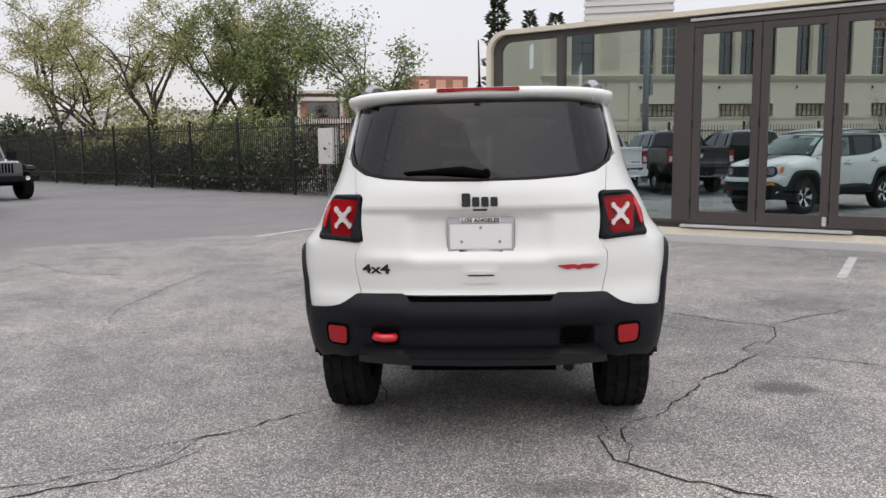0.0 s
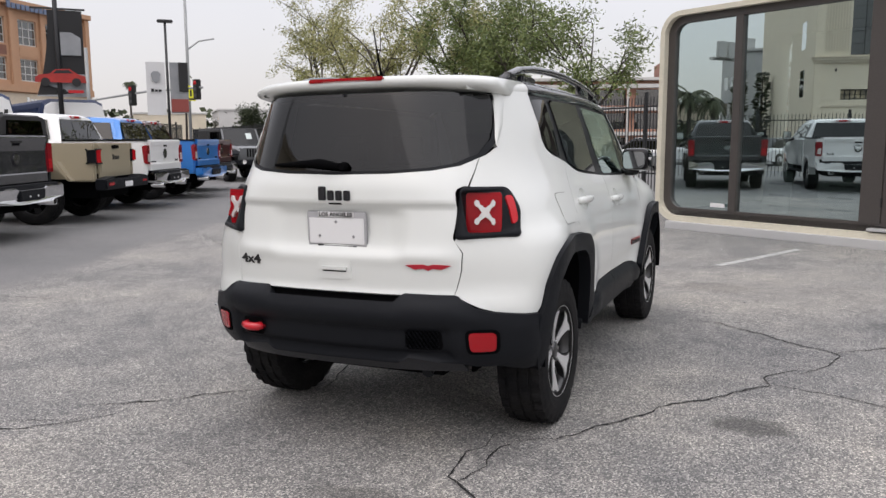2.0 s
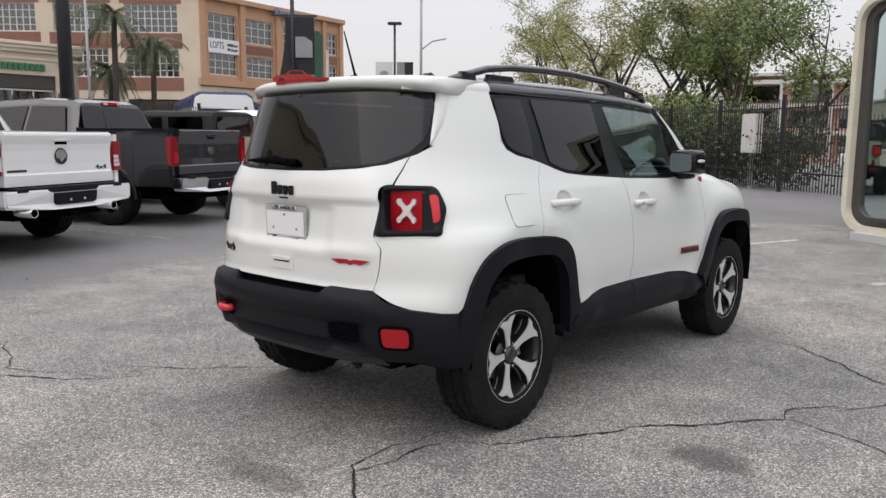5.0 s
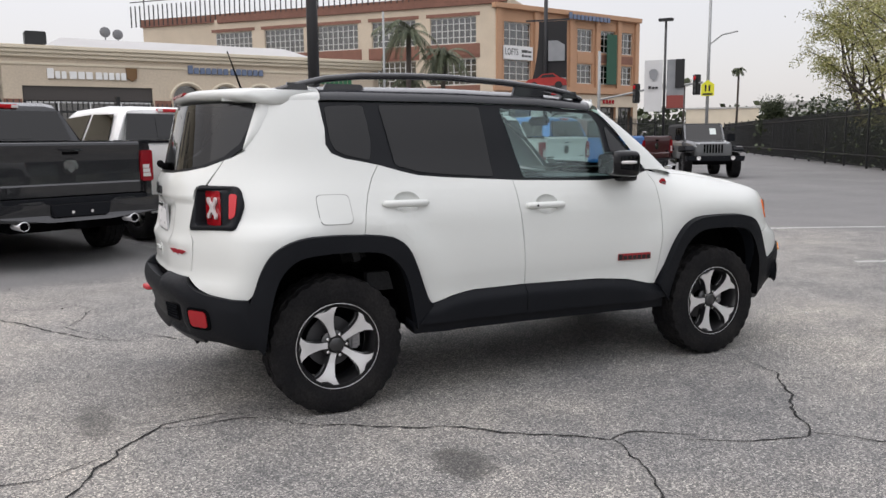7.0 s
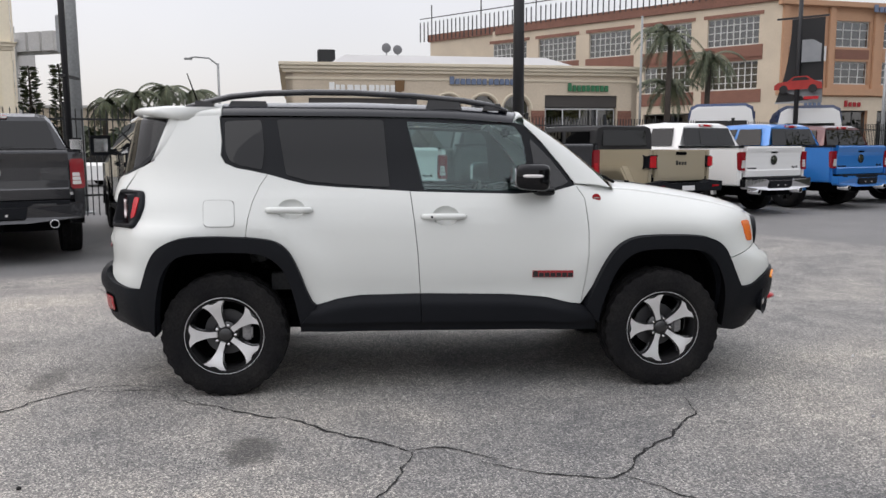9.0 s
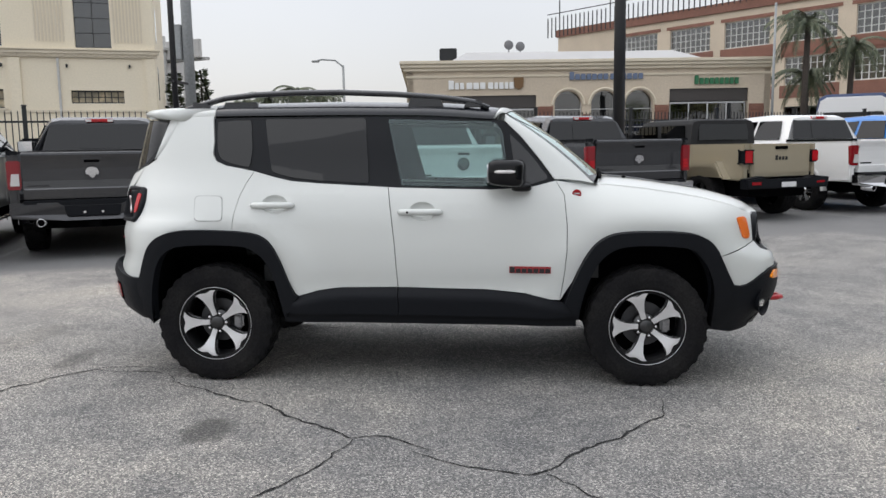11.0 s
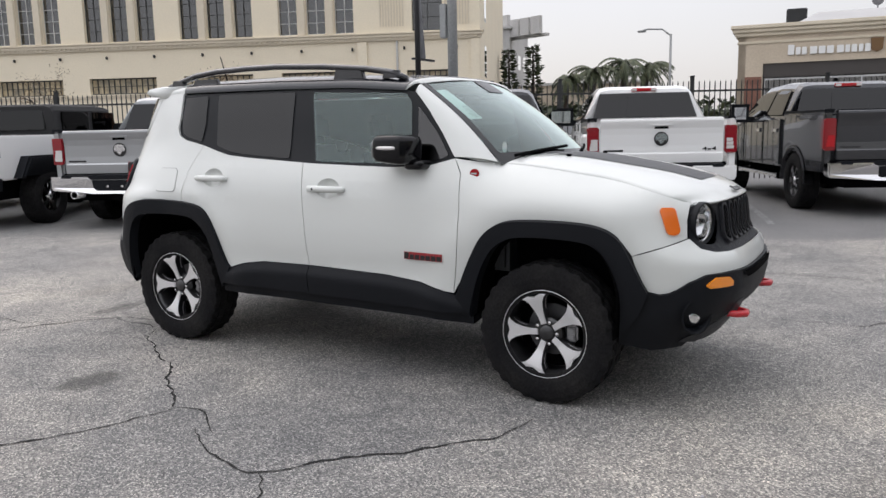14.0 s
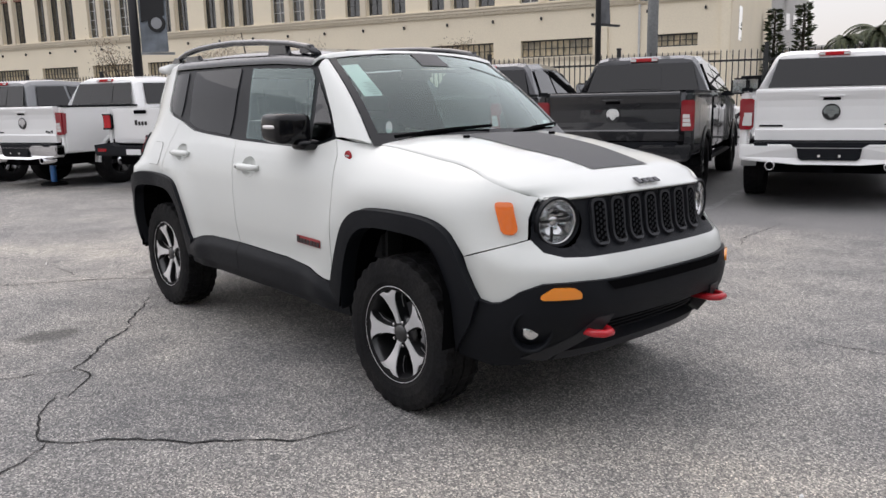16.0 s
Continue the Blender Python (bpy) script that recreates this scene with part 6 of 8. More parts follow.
    # rear window
    def rear_glass(u, v):
        hw = .82 - .115 * v
        return Vector((-hw + 2 * hw * u, cab0 - .012 + .17 * (.04 + .40 * v) / .5, 1.44 + .40 * v))
    rw = part("rear_window", sheet(rear_glass, 4, 2, flip=False), TRUCK_GLASS, t, "dark rear window", smooth=True)
    part("sliding_pane", sheet(lambda u, v: rear_glass(.32 + .36 * u, .06 + .80 * v) + Vector((0, -.006, 0)), 2, 2), TRUCK_GLASS, rw)
    # near-black sheet close behind the glass stands for the unlit cab
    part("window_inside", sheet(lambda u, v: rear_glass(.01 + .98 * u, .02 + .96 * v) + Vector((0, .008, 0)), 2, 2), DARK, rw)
    part("high_brake_lamp", box((-.20, cab0 + .125, 1.865), (.20, cab0 + .22, 1.918), .012), RED_BRIGHT, t, "red high brake lamp")
    for k in (-1, 1):
        part("cargo_lamp", box((k * .155 - .042, cab0 + .120, 1.872), (k * .155 + .042, cab0 + .16, 1.911), .005), LENS_CLEAR, t)
    # side windows and doors
    for sx in (1, -1):
        xs = lambda z: .984 - (z - 1.40) * .455
        for nm, pts in (("rear_door_window", [(cab0 + .22, 1.44), (cab0 + 1.00, 1.44), (cab0 + 1.00, 1.84), (cab0 + .35, 1.83)]), ("front_door_window", [(cab0 + 1.08, 1.44), (cab0 + 2.32, 1.42), (cab0 + 1.86, 1.80), (cab0 + 1.08, 1.84)])):
            bm = bmesh.new()
            bm.faces.new([bm.verts.new((sx * (xs(z) + .014), y, z)) for y, z in (pts if sx > 0 else pts[::-1])])
            part(nm, bm, TRUCK_GLASS, t, smooth=True)
            # the same near-black backing in place of the cab's shade
            bm = bmesh.new()
            bm.faces.new([bm.verts.new((sx * (xs(z) + .008), y, z)) for y, z in (pts if sx > 0 else pts[::-1])])
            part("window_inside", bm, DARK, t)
        for y0, y1 in ((cab0 + .12, cab0 + 1.02), (cab0 + 1.04, cab0 + 2.18)):
            d = part("door", box((sx * 1.0, y0, .66), (sx * 1.024, y1, 1.36), .012), P, t)
            part("door_handle", box((sx * 1.02, y0 + .08, 1.17), (sx * 1.05, y0 + .30, 1.22), .01), CHROME if chrome else P, d)
        part("side_step", box((sx * .88, cab0 + .1, .44), (sx * 1.04, cab0 + 2.3, .50), .02), CHROME if chrome else CLADDING, t)
    # bonnet and front wings
    def sec(w, z):
        half = [(w, zb), (w, z - .16), (w - .05, z - .05), (w - .22, z)]
        return half + [(-x, q) for x, q in half[::-1]]
    part("front_body", loft([(cab0 + 2.45, sec(1.01, 1.37)), (4.9, sec(1.02, 1.34)), (5.45, sec(1.0, 1.28)), (nose_y, sec(.93, 1.14))]), P, t)
    part("front_bumper", box((-.98, 5.55, .48), (.98, 5.82, .78), .05), BM, t)
    part("underbody", box((-.70, .05, .40), (.70, 5.5, .74), .02), DARK, t)
    place_wheels(truck_wheel(R, .275, rim), t, [(sx * .885, y, R) for sx in (1, -1) for y in (ax_r, ax_f)])
    return t


def jeep_truck(place, turn, paint, label, top=SOFT_TOP, flare_paint=False):
    """A squarer pickup with separate flared wings and a removable top."""
    P = PAINTS[paint]
    t = thing("pickup_truck", Matrix.Translation((*place, 0)) @ pose(0, 0, 0, 0, 0, turn), label, "pickup truck", "parked pickup trucks")
    R, ax_r, ax_f, cab0 = .425, 1.02, 4.50, 1.58
    for sx in (1, -1):
        part("bed_side", prism([(.02, .72), (ax_r - .55, .72), (ax_r - .42, 1.02), (ax_r + .42, 1.02), (ax_r + .55, .72), (cab0 - .03, .72), (cab0 - .03, 1.36), (.02, 1.36)], 0, sx * .70, sx * .80, .02), P, t)
        for yc in (ax_r, ax_f):
            prof = [(yc - .66, .74), (yc - .44, 1.06), (yc + .44, 1.06), (yc + .66, .74), (yc + .60, .74), (yc + .40, .99), (yc - .40, .99), (yc - .60, .74)]
            part("wheel_flare", prism(prof, 0, sx * .74, sx * .965, .03), P if flare_paint else CLADDING, t)
        lamp = part("tail_lamp", box((sx * .66, -.035, 1.03), (sx * .815, .12, 1.25), .02), CLADDING, t, "square red tail lamp")
        part("lamp_lens", box((sx * .675, -.045, 1.05), (sx * .80, -.03, 1.235), .012), RED_BRIGHT, lamp)
        part("door_mirror", box((sx * .86, 3.15, 1.34), (sx * 1.05, 3.25, 1.55), .03), CLADDING, t)
        d = part("door", box((sx * .77, cab0 + .1, .70), (sx * .795, cab0 + 1.85, 1.32), .012), P, t)
        for k in range(2):
            part("door_handle", box((sx * .79, cab0 + .16 + .9 * k, 1.16), (sx * .82, cab0 + .34 + .9 * k, 1.205), .008), CLADDING, d)
            y0 = cab0 + .18 + .92 * k
            part("side_window", prism([(y0, 1.40), (y0 + .78, 1.40), (y0 + .78 - .12 * k, 1.74), (y0 + .02, 1.74)], 0, sx * .745, sx * .775, .006), TRUCK_GLASS, t)
    tg = part("tailgate", prism([(-.655, .78), (.655, .78), (.655, 1.35), (-.655, 1.35)], 1, 0, .07, .015), P, t)
    part("gate_panel", prism([(-.60, .84), (.60, .84), (.60, 1.20), (-.60, 1.20)], 1, -.010, .0, .006), P, tg)
    bar_word("tailgate_lettering", pose(.0, -.010, 1.12), [.055, .05, .05, .05], .085, LETTER_BLACK, tg, .006)["label"] = "black maker's lettering"
    part("gate_handle", box((-.14, -.02, 1.265), (.14, -.0, 1.325), .01), DARK, tg)
    bm = prism([(-.90, .58), (.90, .58), (.92, .76), (.55, .80), (.42, .72), (-.42, .72), (-.55, .80), (-.92, .76)], 1, -.22, -.02, .025)
    bp = part("rear_bumper", bm, CLADDING, t, "black rear bumper")
    part("plate", box((-.16, -.228, .605), (.16, -.215, .695), .005), PLATE_WHITE, bp)
    for sx in (1, -1):
        part("bumper_reflector", box((sx * .62, -.228, .66), (sx * .80, -.215, .70), .006), RED_LENS, bp)
    # tub, top, glass
    def sec(w, z0, z1, w1):
        h = [(w, z0), (w, z1 - .06), (w1 + .03, z1 - .05), (w1 - .03, z1)]
        return h + [(-x, z) for x, z in h[::-1]]
    part("tub", loft([(cab0, sec(.775, .70, 1.38, .74)), (cab0 + 2.0, sec(.775, .70, 1.38, .74))]), P, t)
    part("bed_floor", box((-.70, .02, .74), (.70, cab0 - .02, .85)), DARK, t)
    def top_sec(w, z, r):
        h = [(.765, 1.37), (w + .03, z - r), (w - .01, z - r * .3), (w - .12, z)]
        return h + [(-x, q) for x, q in h[::-1]]
    part("top", loft([(cab0 + .0, top_sec(.70, 1.83, .10)), (cab0 + .06, top_sec(.70, 1.86, .10)), (cab0 + 1.5, top_sec(.69, 1.87, .10)), (cab0 + 1.75, top_sec(.68, 1.84, .08)), (cab0 + 2.02, top_sec(.70, 1.40, .02))]), top, t, "removable roof")
    part("rear_window", prism([(-.60, 1.45), (.60, 1.45), (.57, 1.77), (-.57, 1.77)], 1, cab0 - .02, cab0 + .02, .01), TRUCK_GLASS, t, "rear window").data.transform(Matrix(((1, 0, 0, 0), (0, 1, .09, -.14), (0, 0, 1, 0), (0, 0, 0, 1))))
    part("bonnet", loft([(cab0 + 1.95, sec(.60, .8, 1.38, .60)), (4.9, sec(.58, .8, 1.30, .58)), (5.1, sec(.57, .7, 1.24, .56))]), P, t)
    part("front_bumper", box((-.88, 5.1, .52), (.88, 5.38, .74), .04), CLADDING, t)
    part("underbody", box((-.62, .05, .42), (.62, 5.0, .74), .02), DARK, t)
    place_wheels(truck_wheel(R, .29, ALLOY_BLACK if paint != "white" else CHROME, 5), t, [(sx * .82, y, R) for sx in (1, -1) for y in (ax_r, ax_f)])
    return t


TURN = 113.0
pickup((.60, -13.55), TURN, "grey", "dark grey crew cab pickup truck parked in the row", chrome=False)
pickup((-.75, -11.35), TURN, "white", "white crew cab pickup truck with a chrome bumper", rim=CHROME)
jeep_truck((-2.01, -9.13), TURN, "white", "white pickup truck with a black soft top and chrome wheels")
pickup((-3.28, -6.93), TURN, "silver", "silver crew cab pickup truck with twin exhausts", chrome=True)
pickup((-4.90, -5.00), TURN, "granite", "dark grey crew cab pickup truck with a painted bumper", chrome=False, rim=ALLOY_BLACK)
pickup((-5.60, -2.32), TURN, "charcoal", "charcoal crew cab pickup truck with chrome wheels", chrome=False)
pickup((-6.86, -.08), TURN, "white", "white crew cab pickup truck with a painted bumper", chrome=False)
pickup((-8.22, 2.85), 114.0, "granite", "dark grey heavy pickup truck with a chrome bumper", big=True, exhaust=1)
jeep_truck((-9.15, 5.52), 113.0, "sand", "sand coloured pickup truck with a black top and black wheels", flare_paint=True)
pickup((-10.38, 8.05), TURN, "white", "white crew cab pickup truck beside the sand coloured one")
pickup((-11.5, 10.72), TURN, "blue", "bright blue crew cab pickup truck with a black bumper", chrome=False, rim=ALLOY_BLACK)
pickup((-12.95, 13.0), TURN, "maroon", "dark red crew cab pickup truck at the end of the row")


def off_roader(place, turn, paint):
    """A boxy off-roader, nose towards +y, its front axle near the origin."""
    P = PAINTS[paint]
    t = thing("off_road_car", Matrix.Translation((*place, 0)) @ pose(0, 0, 0, 0, 0, turn), "dark grey boxy off-road car with a slotted grille", "car")
    R = .43
    def sec(w, z0, z1):
        h = [(w, z0), (w, z1 - .08), (w - .06, z1)]
        return h + [(-x, z) for x, z in h[::-1]]
    part("tub", loft([(-3.4, sec(.78, .62, 1.25)), (-.75, sec(.78, .62, 1.25))]), P, t)
    part("bonnet", loft([(-.8, sec(.70, .75, 1.27)), (.25, sec(.63, .75, 1.20)), (.42, sec(.61, .75, 1.12))]), P, t)
    part("hard_top", loft([(-3.38, sec(.72, 1.24, 1.82)), (-1.2, sec(.70, 1.24, 1.84)), (-1.12, sec(.69, 1.24, 1.78))]), SOFT_TOP, t)
    def ws(u, v):
        return Vector(((.66 - .03 * v) * (2 * u - 1), -.78 - .30 * v, 1.27 + .52 * v))
    part("windscreen", sheet(ws, 2, 2), TRUCK_GLASS, t)
    # grey sheet behind the glass, coloured as the dim cabin
    part("windscreen_inside", sheet(lambda u, v: ws(u, v) + Vector((0, -.03, 0)), 2, 2), material("dim_interior_tone", (.10, .10, .10), .8), t)
    for sx in (1, -1):
        a, b = ws(0 if sx < 0 else 1, 0), ws(0 if sx < 0 else 1, 1)
        part("windscreen_post", tube([a, b], .035, 6), P, t)
        for yc in (0, -2.55):
            part("wheel_flare", prism([(yc - .62, .86), (yc - .45, 1.08), (yc + .45, 1.08), (yc + .60, .95), (yc + .58, .90), (yc + .40, 1.0), (yc - .40, 1.0), (yc - .56, .86)], 0, sx * .62, sx * .95, .03), CLADDING, t)
        h = part("headlamp", lathe([(.40, .13), (.46, .115), (.45, .10), (.42, .0001)], 24, axis=1, centre=(sx * .46, .0, 1.02)), LAMP_BOWL, t, "round headlamp", smooth=True)
        part("door_mirror", box((sx * .80, -.85, 1.24), (sx * 1.0, -.75, 1.44), .03), CLADDING, t)
        part("side_window", box((sx * .70, -2.0, 1.30), (sx * .74, -1.15, 1.70), .01), TRUCK_GLASS, t)
        part("fender_lamp", box((sx * .74, .42, .98), (sx * .90, .50, 1.04), .01), LENS_CLEAR, t)
        part("bumper_fog_lamp", lathe([(.82, .07), (.80, .0001)], 16, axis=1, centre=(sx * .55, 0, .68)), LENS_CLEAR, t)
    g = part("grille", box((-.58, .40, .80), (.58, .46, 1.15), .02), P, t)
    for i in range(7):
        # slots are near-black blocks on the grille, shade put into the colour
        part("grille_slot", box((-.31 + .095 * i, .455, .84), (-.25 + .095 * i, .468, 1.12), .006), DARK, g)
    part("front_bumper", prism([(-.92, .58), (.92, .58), (.95, .74), (-.95, .74)], 1, .55, .80, .03), CLADDING, t)
    part("underbody", box((-.60, -3.2, .45), (.60, .4, .75), .02), DARK, t)
    part("price_sheet", sheet(lambda u, v: ws(.18 + .16 * u, .35 + .4 * v) + Vector((0, .012, .0)), 1, 1), PAPER, t)
    place_wheels(truck_wheel(R, .29, ALLOY_BLACK, 5), t, [(sx * .80, y, R) for sx in (1, -1) for y in (0, -2.55)])
    return t
off_roader((-15.4, 17.5), 239.0, "grey")


def shuttle(place, turn, size, top, label, name="bus"):
    """A long van or coach seen over the trucks."""
    t = thing(name, Matrix.Translation((*place, 0)) @ pose(0, 0, 0, 0, 0, turn), label, "bus")
    L, W, H = size
    half = [(W, .45), (W, H - .5), (W - .08, H - .12), (W - .3, H)]
    sec = half + [(-x, z) for x, z in half[::-1]]
    part("body", loft([(-.15, [(x * .95, z if z < 1 else z - .1) for x, z in sec]), (.1, sec), (L - .3, sec), (L, [(x * .9, z if z < 1 else z - .4) for x, z in sec])]), PAINTS["white"], t)
    up = [(W + .012, H - .50), (W - .07, H - .10), (W - .30, H + .02)]
    up = up + [(-x, z) for x, z in up[::-1]]
    part("roof", loft([(-.12, [(x * .95, z - .1) for x, z in up]), (.1, up), (L - .6, up), (L - .1, [(x * .9, z - .38) for x, z in up])]), top, t)
    for sx in (1, -1):
        part("roof_stripe", prism([(.4, H - .55), (L * .55, H - .42), (L - .5, H - .75), (L - .5, H - .28), (.4, H - .28)], 0, sx * (W - .05), sx * (W + .012), .01), top, t)
        for i in range(int(L / 1.3) - 1):
            part("side_window", box((sx * (W - .01), .5 + 1.3 * i, H - 1.5), (sx * (W + .02), 1.65 + 1.3 * i, H - .75), .02), TRUCK_GLASS, t)
    part("rear_window", box((-W + .25, -.17, H - 1.3), (W - .25, -.10, H - .6), .02), TRUCK_GLASS, t)
    part("underbody", box((-W + .2, .2, .30), (W - .2, L - .2, .55)), DARK, t)
    place_wheels(truck_wheel(.42, .26, STEEL), t, [(sx * (W - .15), y, .42) for sx in (1, -1) for y in (1.2, L - 1.5)])
    return t

# ---- buildings round the yard ----
STUCCO = material("cream_stucco", (.79, .705, .545), .85, grain=.04, scale=12, spots=.28, spot_scale=.5, tone=(.66, .60, .48), bump=.06)
STUCCO_LIGHT = material("pale_stucco", (.68, .605, .475), .85, grain=.04, scale=14, spots=.25, spot_scale=.7, tone=(.48, .43, .34))
TAN = material("tan_stucco", (.60, .51, .395), .85, grain=.08, scale=10, spots=.3, spot_scale=.5, bump=.2)
BRICK = material("red_brick", (.22, .105, .075), .85, grain=.35, scale=22, spots=.4, spot_scale=1.2, tone=(.15, .075, .055), per_object=.12)
ORANGE = material("orange_terracotta", (.47, .275, .165), .8, grain=.1, scale=10, spots=.3, spot_scale=.8, tone=(.37, .23, .15))
CORAL = material("coral_render", (.46, .25, .18), .85, grain=.08, scale=10)
PALE = material("pale_concrete", (.55, .54, .52), .8, grain=.08, scale=8, spots=.2, spot_scale=.6)
WHITE_ROOF = material("white_roof_membrane", (.46, .455, .45), .7, spots=.35, spot_scale=.6, tone=(.36, .35, .34))
FRAME_WHITE = material("white_window_bars", (.55, .55, .53), .6)
FRAME_DARK = material("dark_window_bars", (.05, .05, .05), .6)
BLIND = material("yellowed_pane", (.60, .50, .32), .3, grain=.3, scale=3, spots=.9, spot_scale=1.6, tone=(.20, .19, .16))
# Flat panels in this dark tone stand for the shade of unlit rooms
ROOM = material("unlit_room_tone", (.05, .05, .05), .9)


POLE_DISH = material("grey_dish", (.16, .16, .165), .5)


def frame_at(x, y, u):
    """A facade's own axes: x along it, y into the building, z up."""
    u = Vector((*u, 0)).normalized()
    return Matrix(((u.x, -u.y, 0, x), (u.y, u.x, 0, y), (0, 0, 1, 0), (0, 0, 0, 1)))


def wall_with_openings(length, height, holes, depth=.45, z0=0.0):
    """A wall in its facade's axes with real rectangular openings; it reaches from y = 0 to y = depth."""
    xs = sorted({0.0, length, *[h[0] for h in holes], *[h[1] for h in holes]})
    zs = sorted({z0, height, *[h[2] for h in holes], *[h[3] for h in holes]})
    bm = bmesh.new()
    solid_cell = {}
    for i in range(len(xs) - 1):
        for j in range(len(zs) - 1):
            cx, cz = (xs[i] + xs[i + 1]) / 2, (zs[j] + zs[j + 1]) / 2
            solid_cell[i, j] = not any(h[0] < cx < h[1] and h[2] < cz < h[3] for h in holes)
    for (i, j), s in solid_cell.items():
        if not s:
            continue
        x0, x1, a0, a1 = xs[i], xs[i + 1], zs[j], zs[j + 1]
        bm.faces.new([bm.verts.new(c) for c in ((x0, 0, a0), (x1, 0, a0), (x1, 0, a1), (x0, 0, a1))])
        for di, dj, q in ((-1, 0, ((x0, 0, a0), (x0, 0, a1), (x0, depth, a1), (x0, depth, a0))), (1, 0, ((x1, 0, a1), (x1, 0, a0), (x1, depth, a0), (x1, depth, a1))),
                          (0, -1, ((x1, 0, a0), (x0, 0, a0), (x0, depth, a0), (x1, depth, a0))), (0, 1, ((x0, 0, a1), (x1, 0, a1), (x1, depth, a1), (x0, depth, a1)))):
            if not solid_cell.get((i + di, j + dj), False):
                bm.faces.new([bm.verts.new(c) for c in q])
    bmesh.ops.remove_doubles(bm, verts=bm.verts, dist=.001)
    return bm


def barred_window(parent, x0, x1, z0, z1, cols, rows, bars=FRAME_DARK, back=ROOM, inset=.25, glass=GLASS_DIM, bar=.05, label="", some=None, deep=.35):
    """A window set back in its opening: bars, panes and a flat backing, by default coloured dark for the unlit room."""
    w = part("window", box((x0, inset, z0), (x1, inset + .08, z0 + bar * 1.3)), bars, parent, label)
    part("window_head", box((x0, inset, z1 - bar * 1.3), (x1, inset + .08, z1)), bars, w)
    for i in range(cols + 1):
        x = x0 + (x1 - x0) * i / cols
        part("window_bar", box((max(x0, x - bar / 2), inset + .01, z0), (min(x1, x + bar / 2), inset + .07, z1)), bars, w)
    for j in range(1, rows):
        z = z0 + (z1 - z0) * j / rows
        part("window_rail", box((x0, inset + .015, z - bar / 3), (x1, inset + .065, z + bar / 3)), bars, w)
    if glass:
        part("pane", box((x0, inset + .05, z0), (x1, inset + .056, z1)), glass, w)
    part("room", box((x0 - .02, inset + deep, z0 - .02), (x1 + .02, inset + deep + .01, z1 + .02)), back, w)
    if some:
        for k in range(some):
            i = (k * 5 + int(x0 * 3)) % cols
            part("lit_pane", box((x0 + (x1 - x0) * i / cols, inset + .058, z0 + (z1 - z0) * .05), (x0 + (x1 - x0) * (i + 1) / cols, inset + .063, z0 + (z1 - z0) * (.55 if k % 2 else .95))), BLIND, w)
    return w


# the long cream building behind the trucks
cb = thing("cream_building", frame_at(-35.2, -17.2, (-.372, .928)) @ Matrix.Diagonal((-1, 1, 1, 1)), "long cream stucco commercial building with tall upper windows", "building")
HC, LC = 14.5, 84.0
holes = [(1.6, 4.1, 3.85, 4.5), (2.05, 3.75, 6.62, 10.4)]
bays = [7.0 + 5.9 * k for k in range(13)]
for b in bays:
    holes.append((b + .15, b + 4.35, 3.62, 4.55))
    for k in range(3):
        holes.append((b + .05 + 1.63 * k, b + 1.15 + 1.63 * k, 6.62, 10.6))
# the facade runs away from the corner, the building lies to its right
bm = wall_with_openings(LC, HC, holes, .5)
part("front_wall", bm, STUCCO, cb)
part("end_wall", box((-.02, .01, 0), (.4, 22, HC)), STUCCO, cb)
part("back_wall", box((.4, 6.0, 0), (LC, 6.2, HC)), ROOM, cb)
part("roof", box((-.05, -.05, HC), (LC, 22, HC + .3)), PALE, cb)
for z0, z1, o in ((6.12, 6.30, .12), (6.30, 6.46, .22), (6.46, 6.54, .28), (HC - .5, HC + .1, .3), (3.38, 3.52, .06)):
    part("ledge", box((-o, -o, z0), (LC, .0, z1), .02), STUCCO_LIGHT, cb)
bm = bmesh.new()
for i in range(280):
    add_box(bm, (.1 + .3 * i, -.18, 6.20), (.25 + .3 * i, -.12, 6.30))
o = part("ledge_moulding", bm, STUCCO_LIGHT, cb)
o["kind"] = "stuff"
part("corner_bay", box((.0, -.12, 0), (.5, 0, 6.1), .02), STUCCO, cb)
part("bay_edge", box((6.3, -.12, 0), (6.85, 0, 6.1), .02), STUCCO, cb)
for i in range(9):
    for x0 in (.55, 4.2):
        part("fluted_panel", box((x0 + .16 * i, -.03, 6.9), (x0 + .16 * i + .09, 0, 11.2), .01), STUCCO_LIGHT, cb)
barred_window(cb, 1.6, 4.1, 3.85, 4.5, 8, 2, back=BLIND, glass=None, deep=.075)
barred_window(cb, 2.05, 3.75, 6.62, 10.4, 2, 5, FRAME_DARK, some=2)
for n, b in enumerate(bays):
    barred_window(cb, b + .15, b + 4.35, 3.62, 4.55, 12, 2, FRAME_DARK, back=BLIND, glass=None, deep=.075)
    part("sill", box((b, -.10, 3.52), (b + 4.5, .0, 3.62), .01), STUCCO_LIGHT, cb)
    for k in range(3):
        x0 = b + .05 + 1.63 * k
        barred_window(cb, x0, x0 + 1.10, 6.62, 10.6, 2, 6, FRAME_DARK if n % 3 else FRAME_WHITE, bar=.045, some=1 if n % 2 == 0 else None)
        if n >= 3:
            lat = part("lattice", box((x0, .10, 9.9), (x0 + 1.10, .16, 10.6)), BRICK, cb, "red fretwork over the window")
            for q in range(3):
                part("ring", tube([(x0 + .2 + .35 * q + .15 * math.cos(a), .09, 10.25 + .22 * math.sin(a)) for a in [6.2832 * i / 10 for i in range(11)]], .03, 5), STUCCO_LIGHT, lat)
        if k < 2:
            part("pier", box((x0 + 1.14, -.10, 6.55), (x0 + 1.60, .0, 12.0), .03), STUCCO_LIGHT, cb)
